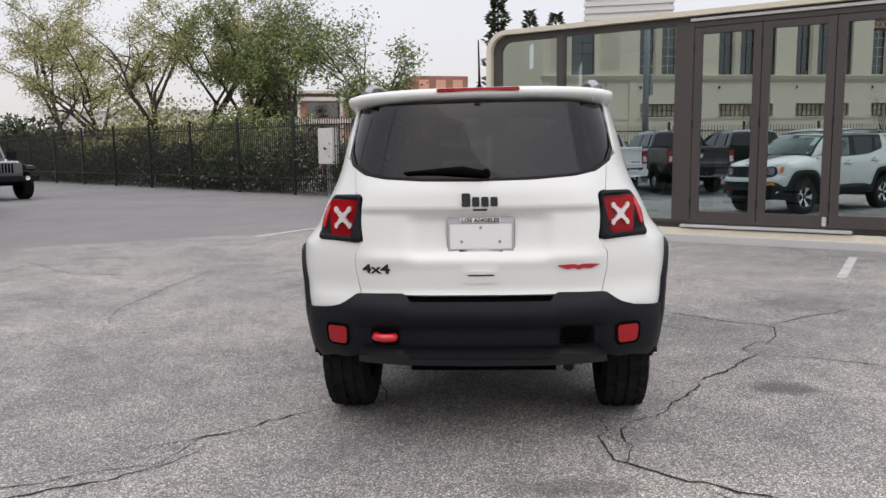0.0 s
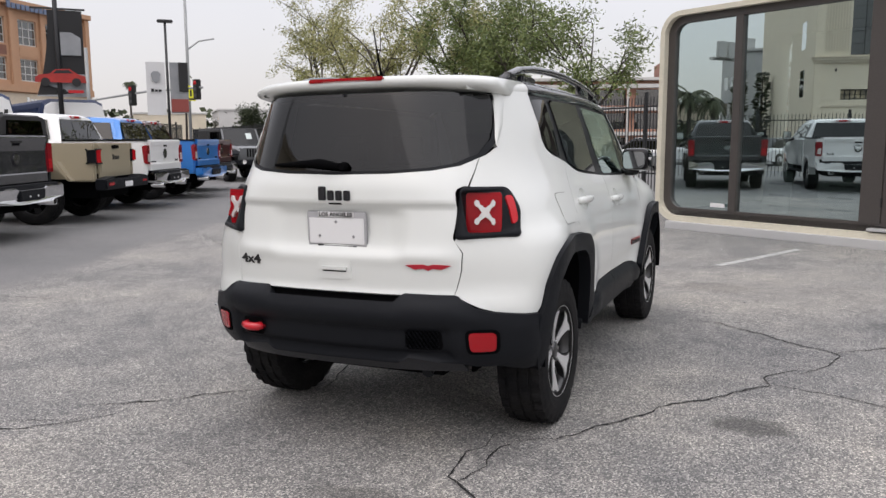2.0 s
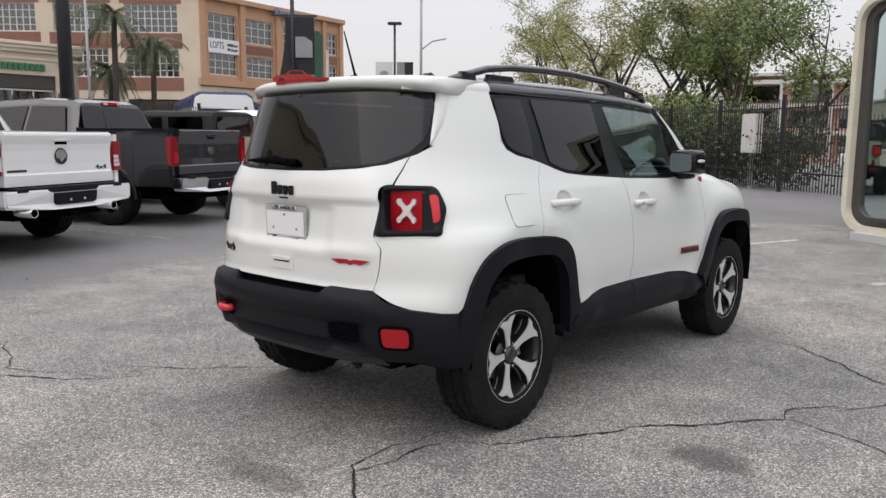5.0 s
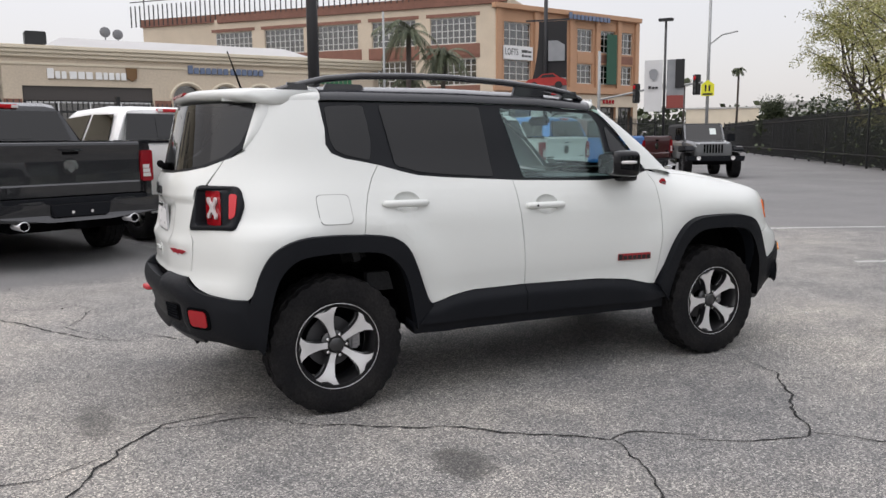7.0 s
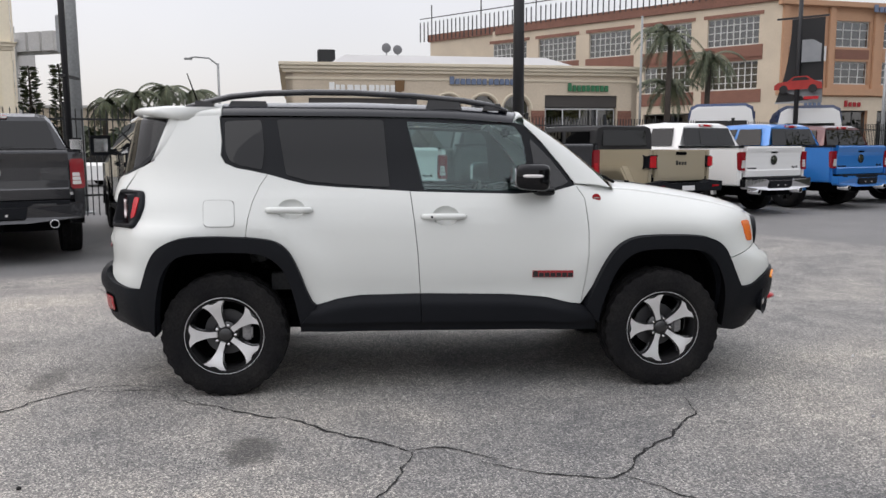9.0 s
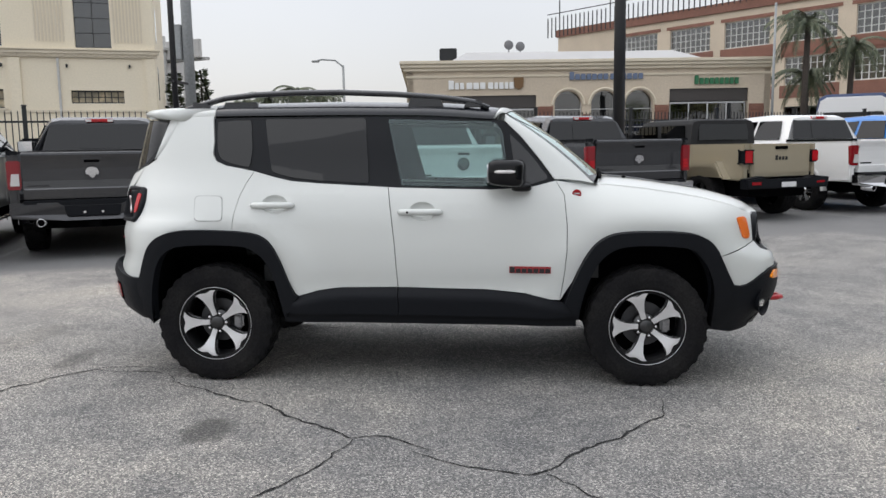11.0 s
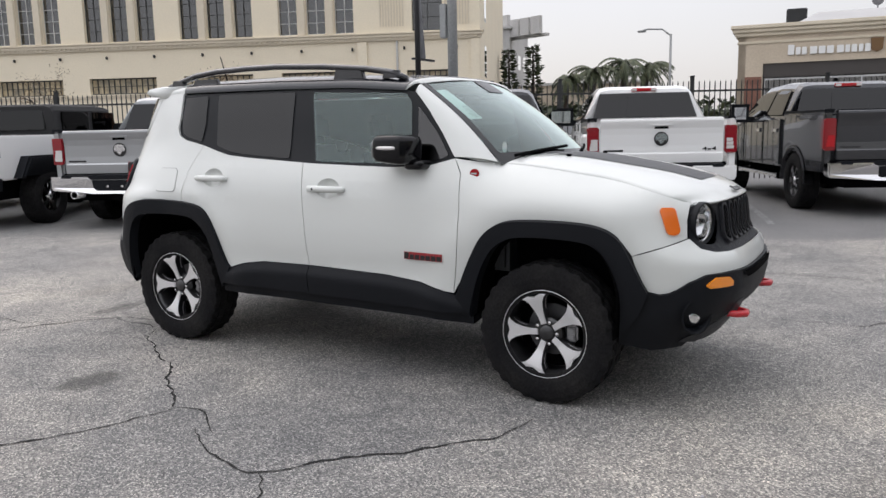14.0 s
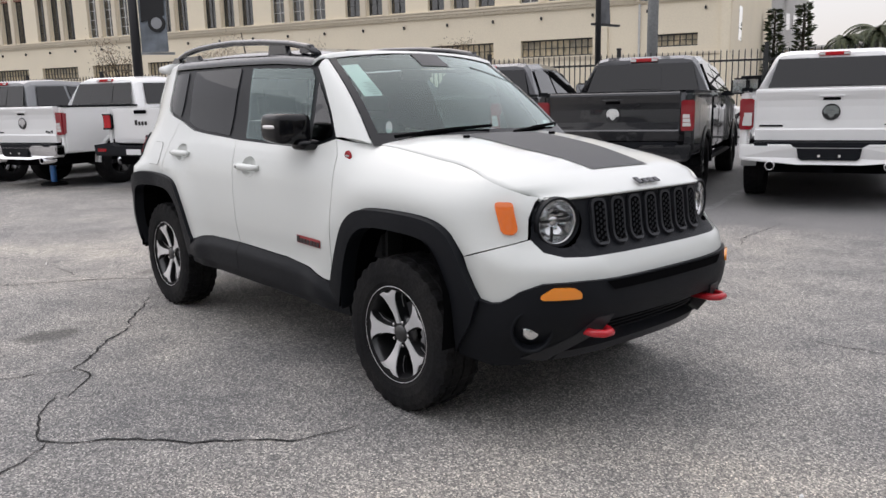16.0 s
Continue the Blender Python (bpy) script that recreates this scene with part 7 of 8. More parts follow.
for i in range(26):
    part("wall_lamp", box((1.2 + 2.95 * i, -.16, 5.62), (1.29 + 2.95 * i, .0, 5.80), .02), IRON, cb)
part("wall_pipe", box((4.55, -.10, 0), (4.66, 0, 6.1), .02), PALE, cb)
for z in (3.6, 6.8, 10.0):
    part("end_window", box((-.03, 3.0, z + .6), (.02, 4.4, z + 2.4)), GLASS_DIM, cb)

# the low row of shops
sm = thing("shop_row", frame_at(-42.6, -4.9, (-.09, .996)), "low stucco row of shops with brick piers and a white roof", "building")
LS, HS = 22.2, 6.42


shops = [(1.3, 7.85, .2, 4.40), (8.97, 10.65, .2, 4.62), (11.2, 12.9, .2, 4.62), (13.3, 15.0, .2, 4.62), (16.0, 20.85, .2, 4.66)]
part("front_wall", wall_with_openings(LS, HS, shops, .5), TAN, sm)
part("side_wall", wall_with_openings(26, HS, [(1.5, 6.5, 1.4, 3.9), (9, 14, 1.4, 3.9)], .4), TAN, sm).matrix_local = frame_at(0, 0, (0, 1)) @ Matrix.Diagonal((1, -1, 1, 1))
part("side_window", box((.15, 1.5, 1.4), (.2, 14, 3.9)), GLASS_DIM, sm)
part("far_wall", box((LS - .4, 0, 0), (LS, 20, HS)), TAN, sm)
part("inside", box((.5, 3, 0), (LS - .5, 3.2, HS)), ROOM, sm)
part("flat_roof", box((.3, .3, HS - .5), (LS - .3, 26, HS - .35)), PALE, sm)
for z0, z1, o in ((5.47, 5.62, .06), (5.87, 6.07, .18), (6.07, 6.27, .30), (6.27, 6.47, .40)):
    part("cornice", box((-o, -o, z0), (LS + o, .3, z1), .03), STUCCO_LIGHT, sm)
    part("side_cornice", box((-o, .3, z0), (.0, 26, z1), .03), STUCCO_LIGHT, sm)
bm = bmesh.new()
q = [bm.verts.new(c) for c in ((1.5, 3, HS - .3), (LS - .5, 3, HS - .3), (LS - 1.0, 16, HS - .3), (1.5, 16, HS - .3), (4.0, 6.5, 7.7), (LS - 4, 6.5, 7.7), (LS - 4, 12, 7.7), (4.0, 12, 7.7))]
for f in ((4, 5, 6, 7), (0, 1, 5, 4), (1, 2, 6, 5), (2, 3, 7, 6), (3, 0, 4, 7)):
    bm.faces.new([q[i] for i in f])
part("hip_roof", bm, WHITE_ROOF, sm, "white hipped roof")
part("roof_unit", box((2.2, 8, 7.2), (3.4, 9.2, 8.2), .05), IRON, sm)
for x, y in ((7.6, 13), (8.6, 14)):
    part("dish", lathe([(0, .001), (.03, .2), (.09, .36)], 18, axis=1, centre=(x, y, 9.0)), POLE_DISH, sm)
    part("dish_post", box((x - .04, y, 8.0), (x + .04, y + .08, 9.0)), POLE_DISH, sm)
for x0, x1 in ((.4, 1.25), (7.95, 8.85), (12.95, 13.25), (15.1, 15.95), (20.9, 21.8), (10.7, 11.15)):
    h = 3.2 if x0 > 9 and x0 < 14 else 3.7
    pier = part("brick_pier", box((x0, -.06, 0), (x1, 0, h)), BRICK, sm)
    for r in range(int(h / .30)):
        part("brick", box((x0 - .01, -.09, .04 + .30 * r), (x1 + .01, -.05, .26 + .30 * r), .01), BRICK, pier)
part("brick_corner", box((-.06, -.02, 0), (.0, 4.5, 3.6)), BRICK, sm)
for x0, x1, z0, z1 in (shops[0], shops[4]):
    part("shop_fascia", box((x0, .12, z1 - .75), (x1, .3, z1)), BRONZE, sm)
    barred_window(sm, x0 + .1, x1 - .1, .2, z1 - .8, 4, 3, SILVER, ROOM, .2, bar=.07)
for x0, x1, z0, z1 in shops[1:4]:
    cx, r = (x0 + x1) / 2, (x1 - x0) / 2
    sp = [(x0, z1)] + [(cx - r * math.cos(math.pi * k / 14), z1 - r + r * math.sin(math.pi * k / 14)) for k in range(15)] + [(x1, z1)]
    for half in (sp[:9] + [(cx, z1)], [(cx, z1)] + sp[8:]):
        pts = []
        for p_ in half:
            if not pts or (abs(p_[0] - pts[-1][0]) + abs(p_[1] - pts[-1][1])) > .01:
                pts.append(p_)
        if abs(pts[0][0] - pts[-1][0]) + abs(pts[0][1] - pts[-1][1]) < .01:
            pts.pop()
        part("arch_spandrel", prism(pts, 1, .003, .5), TAN, sm)
    ring = [(cx - (r + .12) * math.cos(math.pi * k / 14), -.03, z1 - r + (r + .12) * math.sin(math.pi * k / 14)) for k in range(15)]
    part("arch_trim", tube(ring, .09, 6), STUCCO_LIGHT, sm)
    barred_window(sm, x0, x1, .2, z1, 1, 4, SILVER, PALE if x0 == 11.2 else ROOM, .35, bar=.06)
SIGN_WHITE = material("white_sign_letters", (.8, .8, .78), .4)
SIGN_BLUE = material("blue_sign_letters", (.13, .17, .26), .4)
SIGN_GREEN = material("green_sign_letters", (.03, .16, .07), .4)
SIGN_BROWN = material("brown_sign_shield", (.16, .085, .03), .4)
def letters(parent, x, y, z, widths, h, mat, depth, gap, label=""):
    """A row of raised letters, each a plain bar of its own."""
    x -= (sum(widths) + gap * h * (len(widths) - 1)) / 2
    for i, w in enumerate(widths):
        if w > .03:
            tall = h if i == 0 else .74 * h
            part("sign_letter", box((x, y - depth, z - h / 2), (x + w, y, z - h / 2 + tall), .02), mat, parent, label)
        x += w + gap * h
def facade_sign(parent, x, z, widths, h, mat, label):
    letters(parent, x, -.02, z, widths, h, mat, .10, .12, label)
facade_sign(sm, 4.5, 5.05, [.32, .24, .24, .02, .36, .33, .33, .02, .33, .22, .27, .22, .27], .54, SIGN_WHITE, "raised white shop lettering")
part("shop_shield", prism([(6.77, 4.72), (7.04, 4.88), (7.07, 5.46), (6.47, 5.46), (6.50, 4.88)], 1, -.12, 0, .02), SIGN_BROWN, sm, "brown shield sign")
facade_sign(sm, 12.1, 5.50, [.285] * 7 + [.02] + [.285] * 6, .48, SIGN_BLUE, "raised blue shop lettering")
facade_sign(sm, 18.85, 5.16, [.245] * 9, .52, SIGN_GREEN, "raised green shop lettering")

# the brick and terracotta lofts
E_ = Vector((-66.5, 60.0)) - Vector((-62.8, 36.8))
lf = thing("loft_building", frame_at(-62.8, 36.8, E_), "four storey brick and orange terracotta loft building", "building")
lf.scale = (.875, 1, .945)
LO, HO = E_.length, 15.0
cols = [(1.2, 5.2), (6.6, 10.8), (12.6, 15.2), (16.6, 19.2), (20.2, 22.4)]
holes = []
for x0, x1 in cols:
    holes += [(x0, x1, 10.9, 13.4), (x0, x1, 7.4, 9.6), (x0 - .3, x1 + .3, .5, 4.9)]
part("front_wall", wall_with_openings(LO, HO, holes, .4), ORANGE, lf)
for z0, z1, o, mt in ((14.6, 15.1, .5, ORANGE), (6.3, 7.0, .35, ORANGE), (0.004, 6.2, .05, TAN)):
    if z0 < 1:
        for x0, x1 in zip([0] + [c[1] + .3 for c in cols], [c[0] - .3 for c in cols] + [LO]):
            part("ground_pier", box((x0, -o, 0), (x1, 0, z1)), TAN, lf)
        part("ground_band", box((0, -o - .02, 4.9), (LO, 0, z1)), TAN, lf)
    else:
        part("cornice", box((-o, -o, z0), (LO, .1, z1), .04), mt, lf)
for x0, x1 in cols:
    for z0, z1 in ((10.9, 13.4), (7.4, 9.6)):
        barred_window(lf, x0, x1, z0, z1, 4 if x1 - x0 > 3 else 3, 3, FRAME_WHITE, ROOM, .2, bar=.10)
    barred_window(lf, x0 - .3, x1 + .3, .5, 4.9, 3, 2, FRAME_DARK, ROOM, .3, bar=.12)
    part("spandrel", box((x0, -.04, 9.8), (x1, 0, 10.7)), BRICK if x0 < 12 or x0 > 16 else ORANGE, lf)
for x in (.3, 5.9, 11.5, 15.9, 19.7, 23.0):
    part("pilaster", box((x - .35, -.28, 6.9), (x + .35, 0, 14.6), .04), ORANGE, lf)
part("lofts_board", box((1.0, -.12, 9.55), (5.4, -.02, 10.95), .02), PLATE_WHITE, lf)
words("lofts_word", "LOFTS", .95, Matrix.Translation((2.2, -.13, 10.3)), LETTER_BLACK, lf, .01, width=1.9)
bar_word("board_small_print", Matrix.Translation((4.4, -.12, 10.45)), [.9, .5], .28, FRAME_DARK, lf, .02)
bar_word("board_small_print", Matrix.Translation((4.4, -.12, 10.0)), [.4, .4, .5], .28, FRAME_DARK, lf, .02)
letters(lf, 14.0, -.55, 14.55, [.5] * 11, .7, SIGN_BLUE, .1, .2)
part("green_banner", box((17.2, -.45, 7.4), (19.0, -.38, 13.0), .02), material("green_banner_cloth", (.03, .09, .06), .8), lf)
for x, mt in ((4.0, SIGN_BLUE), (9.0, RED_LENS), (14.0, SIGN_WHITE), (18.0, RED_LENS)):
    bar_word("shop_lettering", Matrix.Translation((x, -.10, 5.55)), [.4] * 4, .6, mt, lf, .08)
B_ = Vector((-86.0, 15.2)) - Vector((-62.8, 36.8))
lb = thing("loft_wing", frame_at(-86.0, 15.2, -B_), "brick and tan loft wing with wide barred windows", "building")
LW = B_.length
wins = []
for k in range(5):
    x1 = LW - 2.0 - 6.4 * k
    wins += [(x1 - 4.8, x1, z0, z1) for z0, z1 in ((10.6, 13.2), (6.6, 9.2), (1.0, 4.6))]
part("front_wall", wall_with_openings(LW, 14.6, wins, .4), TAN, lb)
for k in range(5):
    x1 = LW - 2.0 - 6.4 * k
    for z0, z1 in ((10.6, 13.2), (6.6, 9.2)):
        barred_window(lb, x1 - 4.8, x1, z0, z1, 8, 4, FRAME_WHITE, ROOM, .2, bar=.09)
        part("brick_panel", box((x1 - 5.2, -.05, z0 - 1.2), (x1 + .4, 0, z0 - .02)), BRICK, lb)
        part("brick_panel", box((x1 - 5.2, -.05, z1 + .02), (x1 + .4, 0, z1 + .35)), BRICK, lb)
    barred_window(lb, x1 - 4.8, x1, 1.0, 4.6, 4, 2, FRAME_DARK, ROOM, .3, bar=.1)
part("parapet", box((-.2, -.25, 14.2), (LW + .2, .1, 14.9), .03), BRICK, lb)
part("rear_block", box((-14, 4, 0), (LW, 24, 15.6)), TAN, lb)
part("rear_parapet", box((-14.2, 3.8, 15.0), (LW, 4.2, 15.9)), BRICK, lb)
part("roof_fence_rail", box((-14, 2, 17.6), (LW - 6, 2.06, 17.7)), IRON, lb)
for i in range(60):
    x = -14 + (LW + 8) * i / 60
    tall = 4.4 if i % 12 == 3 else 2.4
    part("roof_fence_post", box((x, 2, 14.8), (x + .10, 2.1, 14.8 + tall)), IRON, lb)

# coral block of flats behind the trees
pk = thing("coral_building", frame_at(-15.5, 42.0, (.955, .297)), "coral coloured low block with white balcony bands", "building")
holes = [(1 + 2.6 * i, 3.0 + 2.6 * i, z, z + 1.5) for i in range(7) for z in (.8, 3.1, 5.3)]
part("front_wall", wall_with_openings(20, 7.6, holes, .3), CORAL, pk)
part("side_wall", box((-.02, .3, 0), (.3, 12, 7.6)), CORAL, pk)
part("roof", box((-.4, -.6, 7.6), (20.4, 12, 7.85)), PALE, pk)
for z in (2.5, 4.8, 6.9):
    part("balcony_band", box((-.1, -.7, z), (20.1, 0, z + .35)), PALE, pk)
for i in range(8):
    part("balcony_post", box((.4 + 2.6 * i, -.68, 0), (.55 + 2.6 * i, -.55, 7.0)), PALE, pk)
for h in holes:
    part("pane", box((h[0], .15, h[2]), (h[1], .16, h[3])), GLASS_DIM, pk)
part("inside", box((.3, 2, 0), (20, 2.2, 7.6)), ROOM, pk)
part("roof_house", box((11, 4, 7.8), (15, 8, 10.0), .05), BRICK, pk)
for i in range(3):
    part("roof_house_slot", box((11.5 + 1.2 * i, 3.95, 8.3), (12.2 + 1.2 * i, 4.0, 9.6)), CORAL, pk)

pk.scale.z = .65

# tower and pale blocks far off
tw = thing("office_tower", frame_at(12.0, 114.0, (.985, -.15)), "pale banded office tower in the distance", "building")
part("tower_body", box((0, 0, 0), (12.5, 12, 34)), PALE, tw)
for i in range(18):
    part("floor_band", box((-.15, -.2, 16 + i), (12.65, 0, 16.55 + i)), FRAME_WHITE, tw)
for x, y, w, h, mt, t_ in ((-112, 92, 16, 6.5, PALE, 40), (-98, 112, 14, 6.0, STUCCO_LIGHT, 42), (-85, 118, 16, 6.5, PALE, 44), (-128, 70, 20, 8, PALE, 36), (-70.5, -30.5, 7.5, 10.5, PALE, 100), (-88, -22, 18, 5.5, TAN, 97), (-80, 8, 30, 7.5, BRICK, 95), (-60, 130, 30, 8, PALE, 60)):
    o = thing("far_building", Matrix.Translation((x, y, 0)) @ pose(0, 0, 0, 0, 0, t_ + 90), "pale building in the hazy distance", "building", "far buildings")
    part("body", box((-w / 2, 0, 0), (w / 2, 12, h), .05), mt, o)
    part("roof_edge", box((-w / 2 - .2, -.2, h), (w / 2 + .2, 12.2, h + .3), .03), PALE, o)
    for i in range(int(w / 2.2)):
        for j in range(int(h / 2.8)):
            part("window", box((-w / 2 + .7 + 2.2 * i, -.03, 1.2 + 2.8 * j), (-w / 2 + 1.9 + 2.2 * i, .02, 2.6 + 2.8 * j)), GLASS_DIM, o)
            part("window", box((-w / 2 + .7 + 2.2 * i, 11.98, 1.2 + 2.8 * j), (-w / 2 + 1.9 + 2.2 * i, 12.03, 2.6 + 2.8 * j)), GLASS_DIM, o)
at = thing("roof_letters", Matrix.Translation((-66.8, -28.6, 10.8)) @ pose(0, 0, 0, 0, 0, 67), "large pale illegible letters on a roof edge", "sign")
letters(at, 0, 0, 0, [1.2] * 4, 2.2, PALE, .4, .12)
part("sign_base", box((-3.2, 0, -1.3), (3.2, .5, -1.05)), PALE, at)

shuttle((-22.6, 12.6), 64, (9.0, 1.15, 2.95), material("dark_blue_stripe", (.015, .030, .085), .5, spec=.2), "white coach with a dark blue roof stripe")
shuttle((-20.9, 15.0), 64, (6.0, 1.05, 2.8), material("navy_stripe", (.013, .024, .065), .5, spec=.2), "white minibus with a navy roof stripe", "minibus")

# ---- poles, banners, signals ----
POLE_BLACK = material("black_pole_paint", (.014, .014, .016), .45, grain=.15, scale=30)
POLE_GREY = material("galvanised_pole", (.30, .31, .31), .5, .3, grain=.12, scale=20)
CLOTH_WHITE = material("white_banner_cloth", (.62, .62, .62), .8, spots=.15, spot_scale=2)
CLOTH_BLACK = material("black_banner_cloth", (.018, .018, .019), .8)
CLOTH_GREY = material("grey_banner_cloth", (.22, .23, .24), .8, spots=.5, spot_scale=1.2, tone=(.40, .40, .41))
POSTER_RED = material("red_poster_print", (.40, .025, .018), .6, spots=.6, spot_scale=3, tone=(.16, .012, .010))


def pole(place, height, r, mat, label, name="lamp_pole", category="pole", taper=.8):
    t = thing(name, Matrix.Translation((*place, 0)), label, category)
    part("shaft", tube([(0, 0, -.05), (0, 0, height * .5), (0, 0, height)], [r, r * (1 + taper) / 2, r * taper], 16), mat, t, smooth=True)
    part("foot", lathe([(-.02, r * 1.9), (.04, r * 1.9), (.06, r * 1.1)], 16, axis=2), mat, t)
    return t


def car_print(parent, m, w, mat, dark):
    """A flat printed car: body and wheels as plain shapes."""
    prof = [(-.5, .06), (-.5, .16), (-.42, .22), (-.22, .24), (-.10, .34), (.18, .35), (.32, .25), (.48, .20), (.5, .06)]
    o = part("printed_car", prism([(x * w, z * w) for x, z in prof], 1, -.006, 0), mat, parent)
    o.matrix_local = m
    part("printed_window", prism([(x * w, z * w) for x, z in ((-.15, .25), (-.08, .32), (.16, .33), (.24, .26))], 1, -.009, -.006), dark, o)
    for x in (-.30, .30):
        part("printed_wheel", lathe([(-.011, .0001), (-.010, .09 * w), (-.006, .09 * w)], 16, axis=1, centre=(x * w, 0, .07 * w)), dark, o)


def cloth(w, h, wave=.05, seed=0, shear=0.0):
    return sheet(lambda u, v: Vector((w * u, wave * math.sin(5 * v + 3 * u + seed) * u, h * v + shear * u)), 8, 12)


p = pole((-14.8, 3.51), 9.5, .155, POLE_BLACK, "thick black lamp pole between the parked trucks")
part("lamp_head", box((-.6, -.2, 9.5), (.6, .2, 9.65), .04), POLE_BLACK, p)
p = pole((-20.8, 14.44), 9.0, .085, POLE_BLACK, "black pole with a red car banner")
p.rotation_euler = (0, 0, radians(47))
part("banner_arm", box((-.75, -.03, 5.72), (.9, .03, 5.78)), POLE_BLACK, p)
part("banner_cloth", sheet(lambda u, v: Vector((-.25 - .45 * (1 - v) ** 2 * (1 - u) + 1.05 * u, .06 * math.sin(4 * v + u), 2.9 + 2.8 * v)), 8, 12), CLOTH_BLACK, p, "torn black banner")
part("banner_lower", sheet(lambda u, v: Vector((-.72 * (1 - v * .55) * (1 - u) + .80 * u, .06 * math.sin(4 * v + u) - .012, 2.88 + .75 * v)), 6, 6), CLOTH_GREY, p)
part("banner_upper", sheet(lambda u, v: Vector((.1 + .62 * u, -.03, 4.25 + .75 * v)), 3, 3), CLOTH_GREY, p)
car_print(p, Matrix.Translation((.05, -.10, 3.25)), 1.55, POSTER_RED, CLOTH_BLACK)
part("banner_tag", box((.25, -.10, 3.0), (.72, -.09, 3.10)), RED_BRIGHT, p)
p = pole((-25.23, 24.27), 6.9, .07, POLE_BLACK, "tall black yard lamp with two banners")
p.rotation_euler = (0, 0, radians(43))
part("lamp_head", box((-.35, -.15, 6.85), (.35, .15, 6.98), .03), POLE_BLACK, p)
part("banner_white", sheet(lambda u, v: Vector((-.95 + .85 * u, .02 * math.sin(3 * v), 2.6 + 2.45 * v)), 4, 6), CLOTH_WHITE, p, "white banner with a grey emblem")
part("banner_emblem", prism([(-.52, 4.05), (-.36, 4.2), (-.30, 4.5), (-.42, 4.62), (-.62, 4.62), (-.74, 4.5), (-.68, 4.2)], 1, -.05, -.03), CLOTH_GREY, p)
bar_word("banner_lettering", Matrix.Translation((-.52, -.04, 3.75)), [.13] * 3, .14, CLOTH_BLACK, p, .01)
part("banner_dark", sheet(lambda u, v: Vector((.10 + .82 * u, .02 * math.sin(3 * v), 2.7 + 2.35 * v)), 4, 6), CLOTH_GREY, p, "grey photo banner")
part("banner_block", box((.5, -.05, 3.7), (.92, -.03, 5.05)), CLOTH_BLACK, p)
part("banner_tag", box((.12, -.05, 2.75), (.9, -.03, 3.35)), material("dim_red_print", (.25, .06, .05), .8), p)
p = pole((-35.5, 37.3), 12.0, .11, POLE_GREY, "grey street lamp pole with a yellow school sign")
sg = part("crossing_sign", prism([(-.42, -.5), (.42, -.5), (.42, .25), (0, .55), (-.42, .25)], 1, -.02, .02, .01), material("school_sign_yellow", (.72, .70, .03), .5), p, "yellow pentagon school crossing sign")
sg.matrix_local = Matrix.Translation((0, 0, 4.55)) @ pose(0, 0, 0, 0, 0, 44) @ Matrix.Translation((0, -.16, 0))
for x in (-.12, .12):
    part("sign_figure_bar", box((x - .07, -.03, -.2), (x + .05, -.02, .22)), LETTER_BLACK, sg)
part("sign_caption", box((-.32, -.03, -.44), (.32, -.02, -.32)), LETTER_BLACK, sg)
part("lamp_arm", tube([(0, 0, 7.4), (.6, .5, 8.0), (1.3, 1.2, 8.2)], .05, 8), POLE_GREY, p)
p = pole((-9.72, -5.77), 8.5, .06, POLE_BLACK, "thin black pole with a banner")
bn = part("banner_cloth", cloth(.62, 2.4, .04, 2), material("dark_photo_banner", (.05, .055, .06), .8, spots=.8, spot_scale=2, tone=(.2, .2, .21)), p, "narrow dark banner")
bn.matrix_local = Matrix.Translation((-.02, 0, 2.75)) @ pose(0, 0, 0, 0, 0, 200)
part("banner_arm", box((-.66, -.06, 2.72), (.15, .02, 2.76)), POLE_BLACK, p)
p = pole((-12.92, -6.71), 10.0, .13, POLE_GREY, "pale grey utility pole by the yard fence")
part("pole_box", box((-.1, -.3, 3.5), (.1, -.12, 4.3), .02), POLE_GREY, p)
p = pole((-7.49, -23.7), 9.0, .17, POLE_BLACK, "dark pole with a truck photo banner")
p.rotation_euler = (0, 0, radians(155))
bn = part("banner_cloth", cloth(.95, 3.2, .05, 1), material("sky_photo_banner", (.22, .25, .28), .8, spots=.7, spot_scale=1.5, tone=(.06, .065, .07)), p, "photo banner of a dark pickup")
bn.matrix_local = Matrix.Translation((.18, 0, 3.2)) @ pose(0, 0, 0, 0, 0, -18)
part("printed_tyre", lathe([(-.03, .0001), (-.03, .30), (.01, .30)], 20, axis=1, centre=(.62, -.06, .95)), CLOTH_BLACK, bn)
part("printed_rim", lathe([(-.04, .0001), (-.04, .19), (-.03, .19)], 20, axis=1, centre=(.62, -.06, .95)), CLOTH_GREY, bn)
part("printed_body", prism([(.08, 1.0), (.9, 1.2), (.9, 2.0), (.5, 2.2), (.1, 2.0)], 1, -.055, -.05), CLOTH_BLACK, bn)
part("banner_arm", box((.0, -.05, 3.12), (1.25, .03, 3.2)), POLE_GREY, p)
# street lamp before the shops
p = pole((-45.0, -9.2), 6.6, .09, POLE_GREY, "curved grey street lamp", "street_lamp", "street lamp")
part("arm", tube([(0, 0, 6.5), (.1, -.5, 6.9), (.25, -1.3, 6.95), (.3, -1.6, 6.9)], .05, 8), POLE_GREY, p)
part("lamp_head", box((.15, -1.95, 6.78), (.4, -1.45, 6.9), .04), POLE_GREY, p)
p = pole((-40.6, 16.0), 9.0, .08, POLE_GREY, "grey street lamp pole by the palms", "street_lamp", "street lamp")
# traffic signals on their mast
p = pole((-30.6, 24.5), 6.0, .10, POLE_GREY, "traffic signal mast over the street", "traffic_signal", "traffic signal")
